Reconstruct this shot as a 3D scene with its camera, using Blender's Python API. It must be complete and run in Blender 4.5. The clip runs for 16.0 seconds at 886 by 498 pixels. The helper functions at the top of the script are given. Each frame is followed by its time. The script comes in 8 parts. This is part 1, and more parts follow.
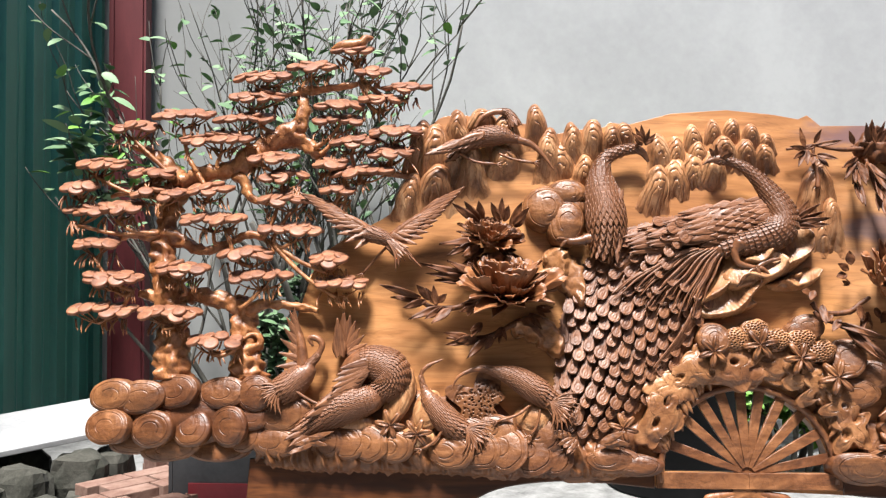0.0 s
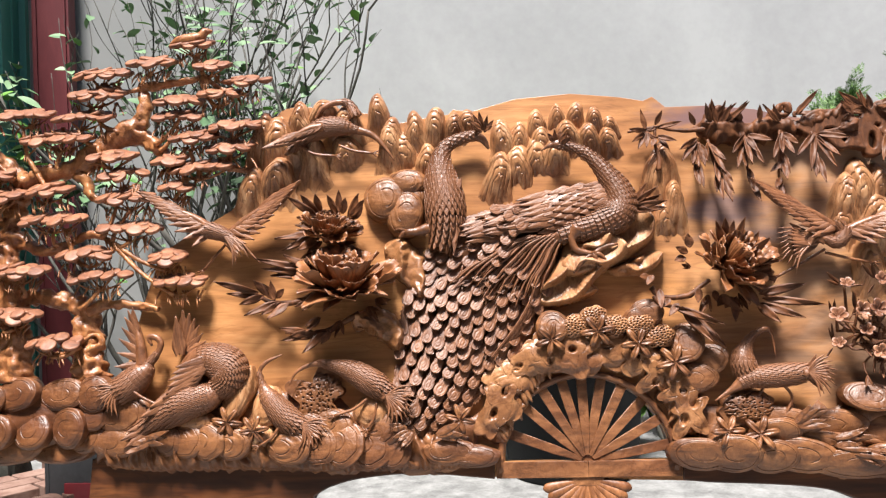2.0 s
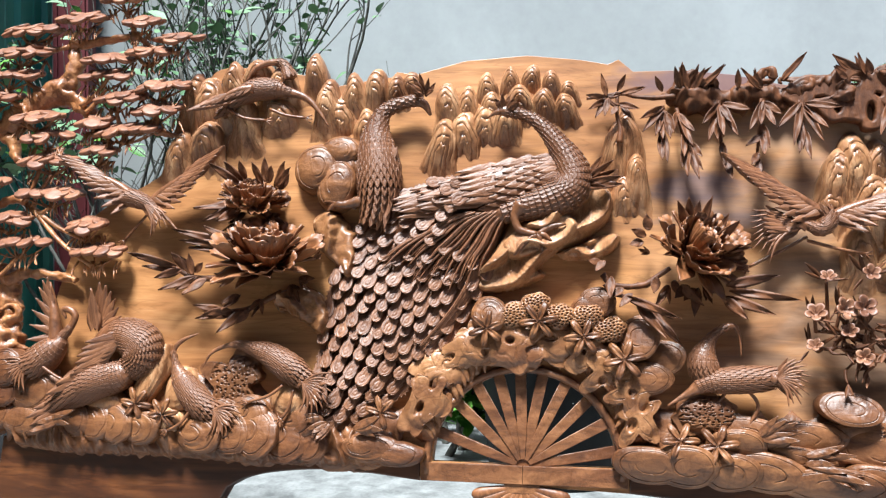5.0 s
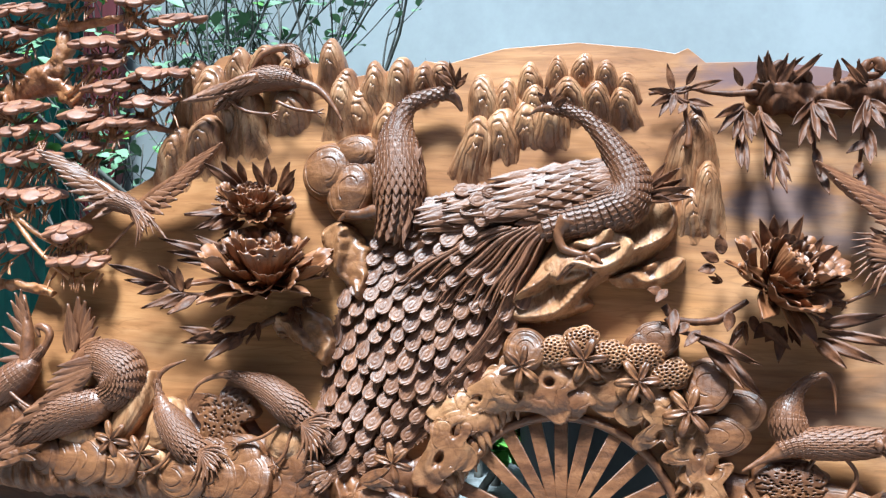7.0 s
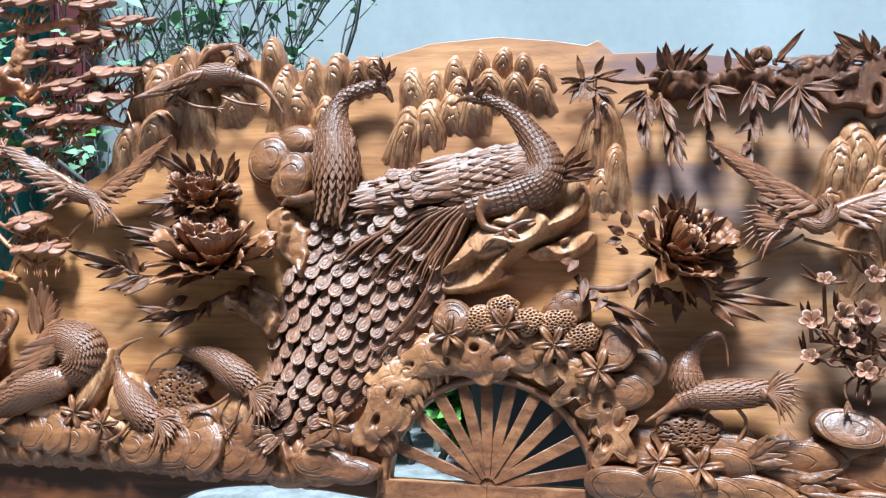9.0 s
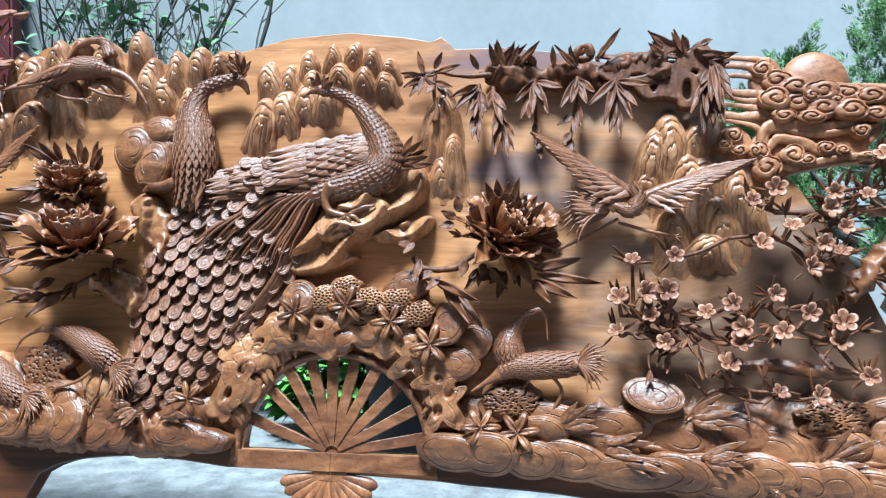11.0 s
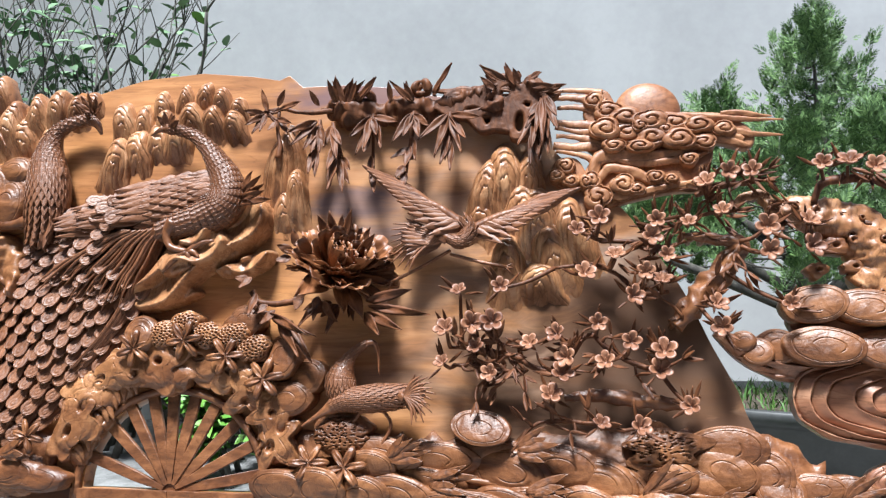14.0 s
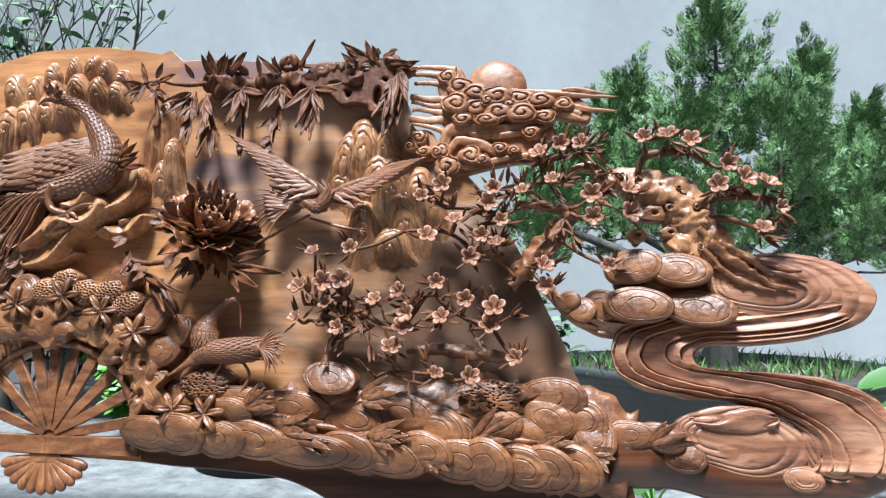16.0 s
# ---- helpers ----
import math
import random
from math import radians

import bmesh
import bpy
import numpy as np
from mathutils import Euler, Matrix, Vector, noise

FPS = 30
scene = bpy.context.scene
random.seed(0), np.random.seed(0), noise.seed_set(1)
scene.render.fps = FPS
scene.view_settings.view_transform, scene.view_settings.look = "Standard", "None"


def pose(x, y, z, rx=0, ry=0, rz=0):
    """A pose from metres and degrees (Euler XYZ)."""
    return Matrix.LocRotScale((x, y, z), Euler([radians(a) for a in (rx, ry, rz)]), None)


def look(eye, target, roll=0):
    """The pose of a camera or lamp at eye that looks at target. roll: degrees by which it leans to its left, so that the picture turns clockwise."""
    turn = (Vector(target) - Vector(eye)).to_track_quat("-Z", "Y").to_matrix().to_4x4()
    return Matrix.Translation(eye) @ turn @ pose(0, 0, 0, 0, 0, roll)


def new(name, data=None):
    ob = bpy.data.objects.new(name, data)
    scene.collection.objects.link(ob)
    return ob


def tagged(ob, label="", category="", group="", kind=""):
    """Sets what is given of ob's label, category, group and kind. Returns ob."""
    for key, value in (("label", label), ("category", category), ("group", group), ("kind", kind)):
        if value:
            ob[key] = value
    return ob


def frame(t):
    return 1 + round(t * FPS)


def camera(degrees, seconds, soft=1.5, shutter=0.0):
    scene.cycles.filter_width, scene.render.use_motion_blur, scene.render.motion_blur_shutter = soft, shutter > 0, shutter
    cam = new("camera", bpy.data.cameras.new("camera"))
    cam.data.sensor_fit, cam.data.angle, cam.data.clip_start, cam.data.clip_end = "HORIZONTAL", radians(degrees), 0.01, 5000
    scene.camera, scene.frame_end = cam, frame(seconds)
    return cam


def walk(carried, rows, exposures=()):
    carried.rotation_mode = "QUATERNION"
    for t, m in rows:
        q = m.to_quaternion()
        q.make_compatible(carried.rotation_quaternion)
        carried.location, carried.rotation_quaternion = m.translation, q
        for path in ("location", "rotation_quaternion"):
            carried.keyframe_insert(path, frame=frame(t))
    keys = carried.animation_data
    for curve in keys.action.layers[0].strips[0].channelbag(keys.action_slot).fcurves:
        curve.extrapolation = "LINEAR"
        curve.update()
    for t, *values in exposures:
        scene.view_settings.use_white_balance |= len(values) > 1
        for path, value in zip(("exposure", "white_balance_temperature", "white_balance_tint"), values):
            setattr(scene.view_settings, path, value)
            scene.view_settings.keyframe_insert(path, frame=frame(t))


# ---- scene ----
cam = camera(56.4, 16.0, soft=1.3)
METRES, EYE, TILT, LEAN, TURN = 3.0, 1.05, 1.0, 0.0, 2.75
ROWS = [
    (0.0, 0.0, 0.0, 0.0, 0.0, -0.0, 0.0),
    (0.5, 0.0427, -0.0048, 0.0045, -0.43, -0.34, 0.17),
    (1.0, 0.0935, -0.001, 0.0019, -0.33, -0.64, 0.25),
    (1.5, 0.1334, 0.0046, 0.0049, 0.08, -0.95, 0.91),
    (2.0, 0.1758, 0.0102, 0.005, 0.39, -1.04, 1.69),
    (2.5, 0.2246, 0.0161, 0.0034, 1.03, -0.85, 2.02),
    (3.0, 0.2641, 0.018, 0.0049, 2.22, -0.94, 1.78),
    (3.5, 0.283, 0.0235, 0.0019, 2.85, -1.39, 1.38),
    (6.0, 0.3153, 0.1717, -0.0139, 7.45, -1.84, -0.81),
    (6.5, 0.3117, 0.2044, -0.0046, 8.17, -1.39, -1.23),
    (7.0, 0.3104, 0.2219, -0.0027, 8.78, -1.33, -1.26),
    (7.5, 0.3173, 0.2174, -0.0049, 8.91, -1.39, -1.06),
    (8.0, 0.3274, 0.2017, -0.0106, 8.63, -1.32, -0.53),
    (10.5, 0.4449, 0.1382, -0.013, 6.11, -2.84, -0.13),
    (11.0, 0.4785, 0.134, -0.0156, 5.74, -2.59, 0.05),
    (11.5, 0.5044, 0.1317, -0.0216, 5.53, -2.0, 0.78),
    (12.0, 0.5307, 0.139, -0.0265, 5.74, -1.14, 1.12),
    (12.5, 0.5597, 0.1468, -0.0283, 6.01, 0.18, 0.44),
    (13.0, 0.5827, 0.1561, -0.0376, 6.44, 1.51, 0.22),
    (13.5, 0.6118, 0.1567, -0.0329, 6.8, 1.41, 0.23),
    (14.0, 0.6336, 0.1505, -0.0347, 6.83, 1.14, 0.73),
    (14.5, 0.6503, 0.1373, -0.0402, 6.87, 0.72, 0.96),
    (15.0, 0.684, 0.111, -0.0493, 7.35, 0.48, 0.39),
    (15.5, 0.7175, 0.0998, -0.0476, 7.01, -0.49, 0.18),
    (16.0, 0.7563, 0.1095, -0.0493, 5.97, -0.31, 0.11),
]
EXPOSURES = [
    (0.0, 1.47, 6350, 10), (3.7, 1.39, 6550, 12), (6.0, 1.50, 5030, -5), (11.0, 1.47, 4850, -5),
    (12.5, 1.39, 5000, -4), (13.5, 1.36, 5200, 0), (14.2, 1.35, 5900, 8), (14.6, 1.35, 5900, 8), (15.5, 1.34, 5600, 4), (16.0, 1.32, 5350, 2),
]
walk(cam, [(t, pose(0, 0, EYE, TILT, LEAN, TURN) @ pose(METRES * x, METRES * y, METRES * z, 90 + pitch, roll, yaw)) for t, x, y, z, yaw, pitch, roll in ROWS], EXPOSURES)

# ---- light: an overcast sky, brightest high up behind the camera ----
world = bpy.data.worlds.new("overcast_sky")
scene.world = world
world.use_nodes = True
wn, wl = world.node_tree.nodes, world.node_tree.links
sky = wn.new("ShaderNodeTexSky")
sky.sky_type = "NISHITA"
sky.sun_disc = False
sky.sun_elevation, sky.sun_rotation = radians(69), radians(194)
sky.air_density, sky.dust_density, sky.ozone_density = 0.7, 2.5, 1.0
wl.new(sky.outputs["Color"], wn["Background"].inputs["Color"])
wn["Background"].inputs["Strength"].default_value = 0.05
sun = new("sun", bpy.data.lights.new("sun", "SUN"))
sun.data.energy, sun.data.angle, sun.data.color = 5.0, radians(13), (1.0, 0.97, 0.93)
sun.matrix_world = look((-0.2, 0.1, 7.6), (0.4, 2.6, 0.8))


# ---- materials ----
def nodes_of(name):
    m = bpy.data.materials.new(name)
    m.use_nodes = True
    return m, m.node_tree.nodes, m.node_tree.links, m.node_tree.nodes["Principled BSDF"]


def deep(c, k=0.72, g=1.0):
    return (c[0] * k, c[1] * k * g, c[2] * k)


def ramp(nt, stops):
    r = nt.new("ShaderNodeValToRGB")
    while len(r.color_ramp.elements) < len(stops):
        r.color_ramp.elements.new(0.5)
    for e, (p, c) in zip(r.color_ramp.elements, stops):
        e.position, e.color = p, (*c, 1)
    return r


def noise_tex(nt, ln, vec, scale, detail=5, rough=0.6, distortion=0.0):
    n = nt.new("ShaderNodeTexNoise")
    n.inputs["Scale"].default_value, n.inputs["Detail"].default_value = scale, detail
    n.inputs["Roughness"].default_value, n.inputs["Distortion"].default_value = rough, distortion
    ln.new(vec, n.inputs["Vector"])
    return n


def coords(nt, ln, stretch, jitter=True):
    tc, mp = nt.new("ShaderNodeTexCoord"), nt.new("ShaderNodeMapping")
    mp.inputs["Scale"].default_value = stretch
    ln.new(tc.outputs["Object"], mp.inputs["Vector"])
    if jitter:
        oi, sc = nt.new("ShaderNodeObjectInfo"), nt.new("ShaderNodeMath")
        sc.operation, sc.inputs[1].default_value = "MULTIPLY", 7.0
        ln.new(oi.outputs["Random"], sc.inputs[0])
        ln.new(sc.outputs[0], mp.inputs["Location"])
    return mp.outputs["Vector"]


def wood(name, dark, mid, light, rough=0.36, stretch=(1.5, 8, 9), scale=3.0, relief=0.12, scales=0.0, jitter=True, coat=0.25, patch=0.5, veins=0.55, grey=0.0, dark_patches=(), marks=2.2, spec=0.5):
    """Oiled carving wood: grain lines along the plank, broad colour patches, fine tool relief; scales adds a plumage relief."""
    m, nt, ln, b = nodes_of(name)
    v = coords(nt, ln, stretch, jitter)
    grain = noise_tex(nt, ln, v, scale, 8, 0.62, 0.9)
    col = ramp(nt, [(0.28, deep(dark, 0.64, 0.95)), (0.5, deep(mid, 0.72, 0.955)), (0.72, deep(light, 0.76, 0.96))])
    ln.new(grain.outputs["Fac"], col.inputs["Fac"])
    broad = noise_tex(nt, ln, coords(nt, ln, (1, 1, 1.8), jitter), 2.6, 3, 0.55, 0.4)
    tone = ramp(nt, [(0.32, tuple(1 - patch * k for k in (0.5, 0.62, 0.66))), (0.66, (1.1, 1.08, 1.04))])
    ln.new(broad.outputs["Fac"], tone.inputs["Fac"])
    mix = nt.new("ShaderNodeMix")
    mix.data_type, mix.blend_type = "RGBA", "MULTIPLY"
    mix.inputs[0].default_value = 1.0
    ln.new(col.outputs["Color"], mix.inputs[6])
    ln.new(tone.outputs["Color"], mix.inputs[7])
    vein = noise_tex(nt, ln, coords(nt, ln, tuple(k * 0.6 for k in stretch), jitter), scale * 1.3, 4, 0.5, 1.6)
    line = ramp(nt, [(0.44, (1, 1, 1)), (0.485, tuple(1 - veins * k for k in (0.55, 0.62, 0.68))), (0.50, (1, 1, 1))])
    ln.new(vein.outputs["Fac"], line.inputs["Fac"])
    mul = nt.new("ShaderNodeMix")
    mul.data_type, mul.blend_type = "RGBA", "MULTIPLY"
    mul.inputs[0].default_value = 1.0
    ln.new(mix.outputs[2], mul.inputs[6])
    ln.new(line.outputs["Color"], mul.inputs[7])
    colour = mul.outputs[2]
    # Cloudy grey towards the right; the sky's sheen is put into this colour.
    if grey:
        tc, sep, far = nt.new("ShaderNodeTexCoord"), nt.new("ShaderNodeSeparateXYZ"), nt.new("ShaderNodeMapRange")
        ln.new(tc.outputs["Object"], sep.inputs[0])
        far.inputs[1].default_value, far.inputs[2].default_value = 0.2, 1.2
        ln.new(sep.outputs["X"], far.inputs["Value"])
        cloud = noise_tex(nt, ln, coords(nt, ln, (1.6, 1, 4.0), False), 2.4, 4, 0.55, 0.8)
        share = nt.new("ShaderNodeMapRange")
        share.inputs[1].default_value, share.inputs[2].default_value, share.inputs[4].default_value = 0.34, 0.60, grey
        ln.new(cloud.outputs["Fac"], share.inputs["Value"])
        both = nt.new("ShaderNodeMath")
        both.operation = "MULTIPLY"
        ln.new(far.outputs[0], both.inputs[0])
        ln.new(share.outputs[0], both.inputs[1])
        sky_grey = nt.new("ShaderNodeMix")
        sky_grey.data_type = "RGBA"
        sky_grey.inputs[7].default_value = (0.36, 0.255, 0.188, 1)
        ln.new(both.outputs[0], sky_grey.inputs[0])
        ln.new(colour, sky_grey.inputs[6])
        colour = sky_grey.outputs[2]
    # Ragged oval patches, each mixed towards its own tint.
    for su, sv, ru, rv, tint, amount in dark_patches:
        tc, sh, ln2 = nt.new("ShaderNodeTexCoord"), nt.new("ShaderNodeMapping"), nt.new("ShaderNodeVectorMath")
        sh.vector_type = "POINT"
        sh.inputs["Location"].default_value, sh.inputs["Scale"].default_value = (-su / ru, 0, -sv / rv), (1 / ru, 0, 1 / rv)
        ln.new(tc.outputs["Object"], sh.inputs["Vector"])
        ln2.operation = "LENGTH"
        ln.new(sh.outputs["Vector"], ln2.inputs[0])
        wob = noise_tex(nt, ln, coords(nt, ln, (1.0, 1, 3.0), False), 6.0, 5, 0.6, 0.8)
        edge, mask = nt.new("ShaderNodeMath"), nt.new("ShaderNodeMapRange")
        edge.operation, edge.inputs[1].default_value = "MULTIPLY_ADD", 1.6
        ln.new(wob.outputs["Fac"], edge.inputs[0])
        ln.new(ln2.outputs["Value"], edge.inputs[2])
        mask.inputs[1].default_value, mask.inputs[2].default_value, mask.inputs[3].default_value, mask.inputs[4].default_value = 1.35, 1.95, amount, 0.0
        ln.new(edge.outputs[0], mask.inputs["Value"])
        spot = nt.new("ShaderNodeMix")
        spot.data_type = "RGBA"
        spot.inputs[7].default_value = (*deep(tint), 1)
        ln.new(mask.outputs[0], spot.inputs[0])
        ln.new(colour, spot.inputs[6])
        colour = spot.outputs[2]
    ln.new(colour, b.inputs["Base Color"])
    fine = noise_tex(nt, ln, coords(nt, ln, (1, 1, 1), jitter), 90, 4, 0.6)
    add = nt.new("ShaderNodeMath")
    add.operation = "MULTIPLY_ADD"
    add.inputs[1].default_value = 0.5
    ln.new(fine.outputs["Fac"], add.inputs[0])
    ln.new(grain.outputs["Fac"], add.inputs[2])
    facet = noise_tex(nt, ln, coords(nt, ln, (1, 1, 0.6), jitter), 34, 2, 0.5, 0.6)
    tool = nt.new("ShaderNodeMath")
    tool.operation, tool.inputs[1].default_value = "MULTIPLY_ADD", marks
    ln.new(facet.outputs["Fac"], tool.inputs[0])
    ln.new(add.outputs[0], tool.inputs[2])
    height = tool.outputs[0]
    if scales:
        vor = nt.new("ShaderNodeTexVoronoi")
        vor.inputs["Scale"].default_value = scales
        ln.new(coords(nt, ln, (1, 1, 1.3), jitter), vor.inputs["Vector"])
        s = nt.new("ShaderNodeMath")
        s.operation, s.inputs[1].default_value = "MULTIPLY_ADD", -1.8
        ln.new(vor.outputs["Distance"], s.inputs[0])
        ln.new(height, s.inputs[2])
        height = s.outputs[0]
    bump = nt.new("ShaderNodeBump")
    bump.inputs["Strength"].default_value, bump.inputs["Distance"].default_value = relief, 0.01
    ln.new(height, bump.inputs["Height"])
    ln.new(bump.outputs["Normal"], b.inputs["Normal"])
    rr = nt.new("ShaderNodeMapRange")
    rr.inputs[3].default_value, rr.inputs[4].default_value = rough - 0.04, rough + 0.18
    ln.new(fine.outputs["Fac"], rr.inputs["Value"])
    ln.new(rr.outputs[0], b.inputs["Roughness"])
    b.inputs["Specular IOR Level"].default_value = spec * 0.95
    b.inputs["Coat Weight"].default_value, b.inputs["Coat Roughness"].default_value = coat * 0.5, 0.30
    return m


def plain(name, c1, c2, scale=6.0, rough=0.7, relief=0.1, metal=0.0, stretch=(1, 1, 1), spec=0.5, fine=60, jitter=True, left_shade=0.0):
    """A mottled surface: two colours in patches with a fine grain."""
    m, nt, ln, b = nodes_of(name)
    v = coords(nt, ln, stretch, jitter)
    big, small = noise_tex(nt, ln, v, scale, 6, 0.65, 0.3), noise_tex(nt, ln, v, fine, 3, 0.6)
    mixf = nt.new("ShaderNodeMath")
    mixf.operation, mixf.inputs[1].default_value = "MULTIPLY_ADD", 0.35
    ln.new(small.outputs["Fac"], mixf.inputs[0])
    ln.new(big.outputs["Fac"], mixf.inputs[2])
    col = ramp(nt, [(0.48, deep(c1)), (0.86, deep(c2))])
    ln.new(mixf.outputs[0], col.inputs["Fac"])
    ln.new(col.outputs["Color"], b.inputs["Base Color"])
    # Shade on the wall's left part, put into the colour as a soft grey.
    if left_shade:
        tc, sep, near, wob = nt.new("ShaderNodeTexCoord"), nt.new("ShaderNodeSeparateXYZ"), nt.new("ShaderNodeMapRange"), noise_tex(nt, ln, coords(nt, ln, (0.6, 1, 0.35), False), 1.6, 5, 0.6, 0.5)
        ln.new(tc.outputs["Object"], sep.inputs[0])
        shift, dirty = nt.new("ShaderNodeMath"), nt.new("ShaderNodeMix")
        shift.operation, shift.inputs[1].default_value = "MULTIPLY_ADD", 1.6
        ln.new(wob.outputs["Fac"], shift.inputs[0])
        ln.new(sep.outputs["X"], shift.inputs[2])
        near.interpolation_type = "SMOOTHSTEP"
        near.inputs[1].default_value, near.inputs[2].default_value, near.inputs[3].default_value, near.inputs[4].default_value = left_shade - 1.0, left_shade + 1.2, 0.85, 0.0
        ln.new(shift.outputs[0], near.inputs["Value"])
        # Mixes in the painted shade grey.
        dirty.data_type = "RGBA"
        dirty.inputs[7].default_value = (0.20, 0.203, 0.196, 1)
        ln.new(near.outputs[0], dirty.inputs[0])
        ln.new(col.outputs["Color"], dirty.inputs[6])
        ln.new(dirty.outputs[2], b.inputs["Base Color"])
    bump = nt.new("ShaderNodeBump")
    bump.inputs["Strength"].default_value, bump.inputs["Distance"].default_value = relief, 0.01
    ln.new(mixf.outputs[0], bump.inputs["Height"])
    ln.new(bump.outputs["Normal"], b.inputs["Normal"])
    b.inputs["Roughness"].default_value, b.inputs["Metallic"].default_value = rough, metal
    b.inputs["Specular IOR Level"].default_value = spec
    return m


def foliage(name, c1, c2, rough=0.45):
    m, nt, ln, b = nodes_of(name)
    g = nt.new("ShaderNodeNewGeometry")
    col = ramp(nt, [(0.0, deep(c1)), (1.0, deep(c2))])
    ln.new(g.outputs["Random Per Island"], col.inputs["Fac"])
    ln.new(col.outputs["Color"], b.inputs["Base Color"])
    b.inputs["Roughness"].default_value = rough
    b.inputs["Subsurface Weight"].default_value = 0.0
    b.inputs["Transmission Weight"].default_value = 0.0
    return m


# Patches: blue and purple stains, then a broad dark brown area at lower right.
W_BOARD = wood("board_wood", (0.34, 0.155, 0.055), (0.57, 0.278, 0.098), (0.69, 0.375, 0.15), 0.30, (1.2, 6, 11), 2.2, 0.05, jitter=False, coat=0.3, patch=0.6, veins=0.35, grey=0.9, marks=0.5, dark_patches=((0.47, 0.775, 0.14, 0.05, (0.11, 0.105, 0.15), 0.65), (0.55, 0.69, 0.2, 0.03, (0.15, 0.14, 0.17), 0.5), (0.55, 1.09, 0.30, 0.055, (0.20, 0.115, 0.12), 0.85), (1.25, 0.36, 0.54, 0.36, (0.108, 0.052, 0.028), 0.9)))
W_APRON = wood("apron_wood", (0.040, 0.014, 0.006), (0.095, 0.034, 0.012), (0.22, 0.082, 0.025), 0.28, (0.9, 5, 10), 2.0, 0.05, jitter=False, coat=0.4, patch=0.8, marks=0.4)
W_WATER = wood("stream_wood", (0.18, 0.073, 0.036), (0.45, 0.220, 0.115), (0.70, 0.42, 0.25), 0.38, (1.6, 4, 8), 2.4, 0.08, jitter=False, coat=0.3, patch=0.8, veins=0.7, marks=0.6)
W_CARVE = wood("carved_wood", (0.115, 0.044, 0.015), (0.245, 0.103, 0.036), (0.40, 0.185, 0.072), 0.38, (3, 5, 9), 3.0, 0.25, jitter=False, coat=0.09, patch=0.9, veins=0.5)
W_ROCK = wood("rock_carved_wood", (0.18, 0.074, 0.027), (0.36, 0.168, 0.064), (0.56, 0.300, 0.130), 0.33, (4, 5, 7), 3.4, 0.25, jitter=False, coat=0.2, patch=0.85, veins=0.6)
W_PALE = wood("pale_carved_wood", (0.26, 0.112, 0.043), (0.51, 0.260, 0.108), (0.72, 0.450, 0.230), 0.33, (7, 5, 3), 4.0, 0.2, jitter=False, coat=0.25, patch=0.85, veins=0.7)
W_CLOUD = wood("cloud_wood", (0.27, 0.112, 0.042), (0.47, 0.225, 0.092), (0.62, 0.35, 0.16), 0.42, (5, 5, 5), 4.0, 0.15, jitter=False, coat=0.08, patch=0.8, marks=1.0)
W_BIRD = wood("plumage_wood", (0.105, 0.041, 0.016), (0.195, 0.080, 0.031), (0.30, 0.130, 0.054), 0.31, (6, 6, 6), 5.0, 0.2, jitter=False, patch=0.5, coat=0.22)
W_CRANE = wood("crane_wood", (0.14, 0.055, 0.021), (0.25, 0.104, 0.041), (0.37, 0.165, 0.072), 0.34, (6, 6, 6), 5.0, 0.2, jitter=False, patch=0.5, coat=0.15)
W_FEATHER = wood("feather_wood", (0.125, 0.048, 0.018), (0.235, 0.097, 0.038), (0.36, 0.16, 0.067), 0.42, (26, 6, 2.5), 5.0, 0.2, patch=0.5, coat=0.14)
W_LEAF = wood("leaf_carved_wood", (0.075, 0.027, 0.009), (0.15, 0.057, 0.020), (0.27, 0.11, 0.042), 0.50, (9, 6, 3), 4.0, 0.2, patch=0.6, coat=0.05, spec=0.3)
W_CAP = wood("pine_cap_wood", (0.20, 0.080, 0.036), (0.33, 0.140, 0.064), (0.45, 0.205, 0.100), 0.50, (8, 8, 8), 4.0, 0.15, patch=0.7, coat=0.1)
W_BARK = wood("branch_wood", (0.24, 0.085, 0.026), (0.46, 0.195, 0.066), (0.64, 0.33, 0.13), 0.36, (6, 6, 6), 5.0, 0.28, jitter=False, patch=0.85, coat=0.1)
W_PETAL = wood("petal_wood", (0.135, 0.050, 0.017), (0.285, 0.118, 0.042), (0.46, 0.205, 0.080), 0.40, (8, 6, 3), 4.0, 0.15, patch=0.6, coat=0.1, spec=0.4)
W_BLOSSOM = wood("blossom_wood", (0.20, 0.086, 0.042), (0.35, 0.168, 0.086), (0.52, 0.285, 0.16), 0.42, (8, 8, 8), 4.0, 0.12, coat=0.12, patch=0.8)
# Plaster with the shade at its left end painted in.
PLASTER = plain("wall_plaster", (0.42, 0.424, 0.424), (0.52, 0.525, 0.521), 0.9, 0.85, 0.10, fine=14, jitter=False, left_shade=-0.5)
# For the unseen south wall: kept dark so it bounces little light.
UNSEEN_DARK = plain("unseen_dark_wall", (0.07, 0.066, 0.06), (0.12, 0.116, 0.108), 1.2, 0.9, 0.2, fine=18, jitter=False)
CONCRETE = plain("ground_concrete", (0.13, 0.13, 0.127), (0.36, 0.36, 0.35), 9.0, 0.6, 0.4, fine=70, jitter=False)
GREEN_STEEL = plain("green_sheet_paint", (0.034, 0.185, 0.148), (0.055, 0.255, 0.200), 1.6, 0.42, 0.03, stretch=(2, 2, 0.4), jitter=False)
RED_STEEL = plain("red_post_paint", (0.11, 0.014, 0.018), (0.17, 0.028, 0.032), 3.0, 0.55, 0.08, stretch=(4, 4, 0.8), jitter=False)
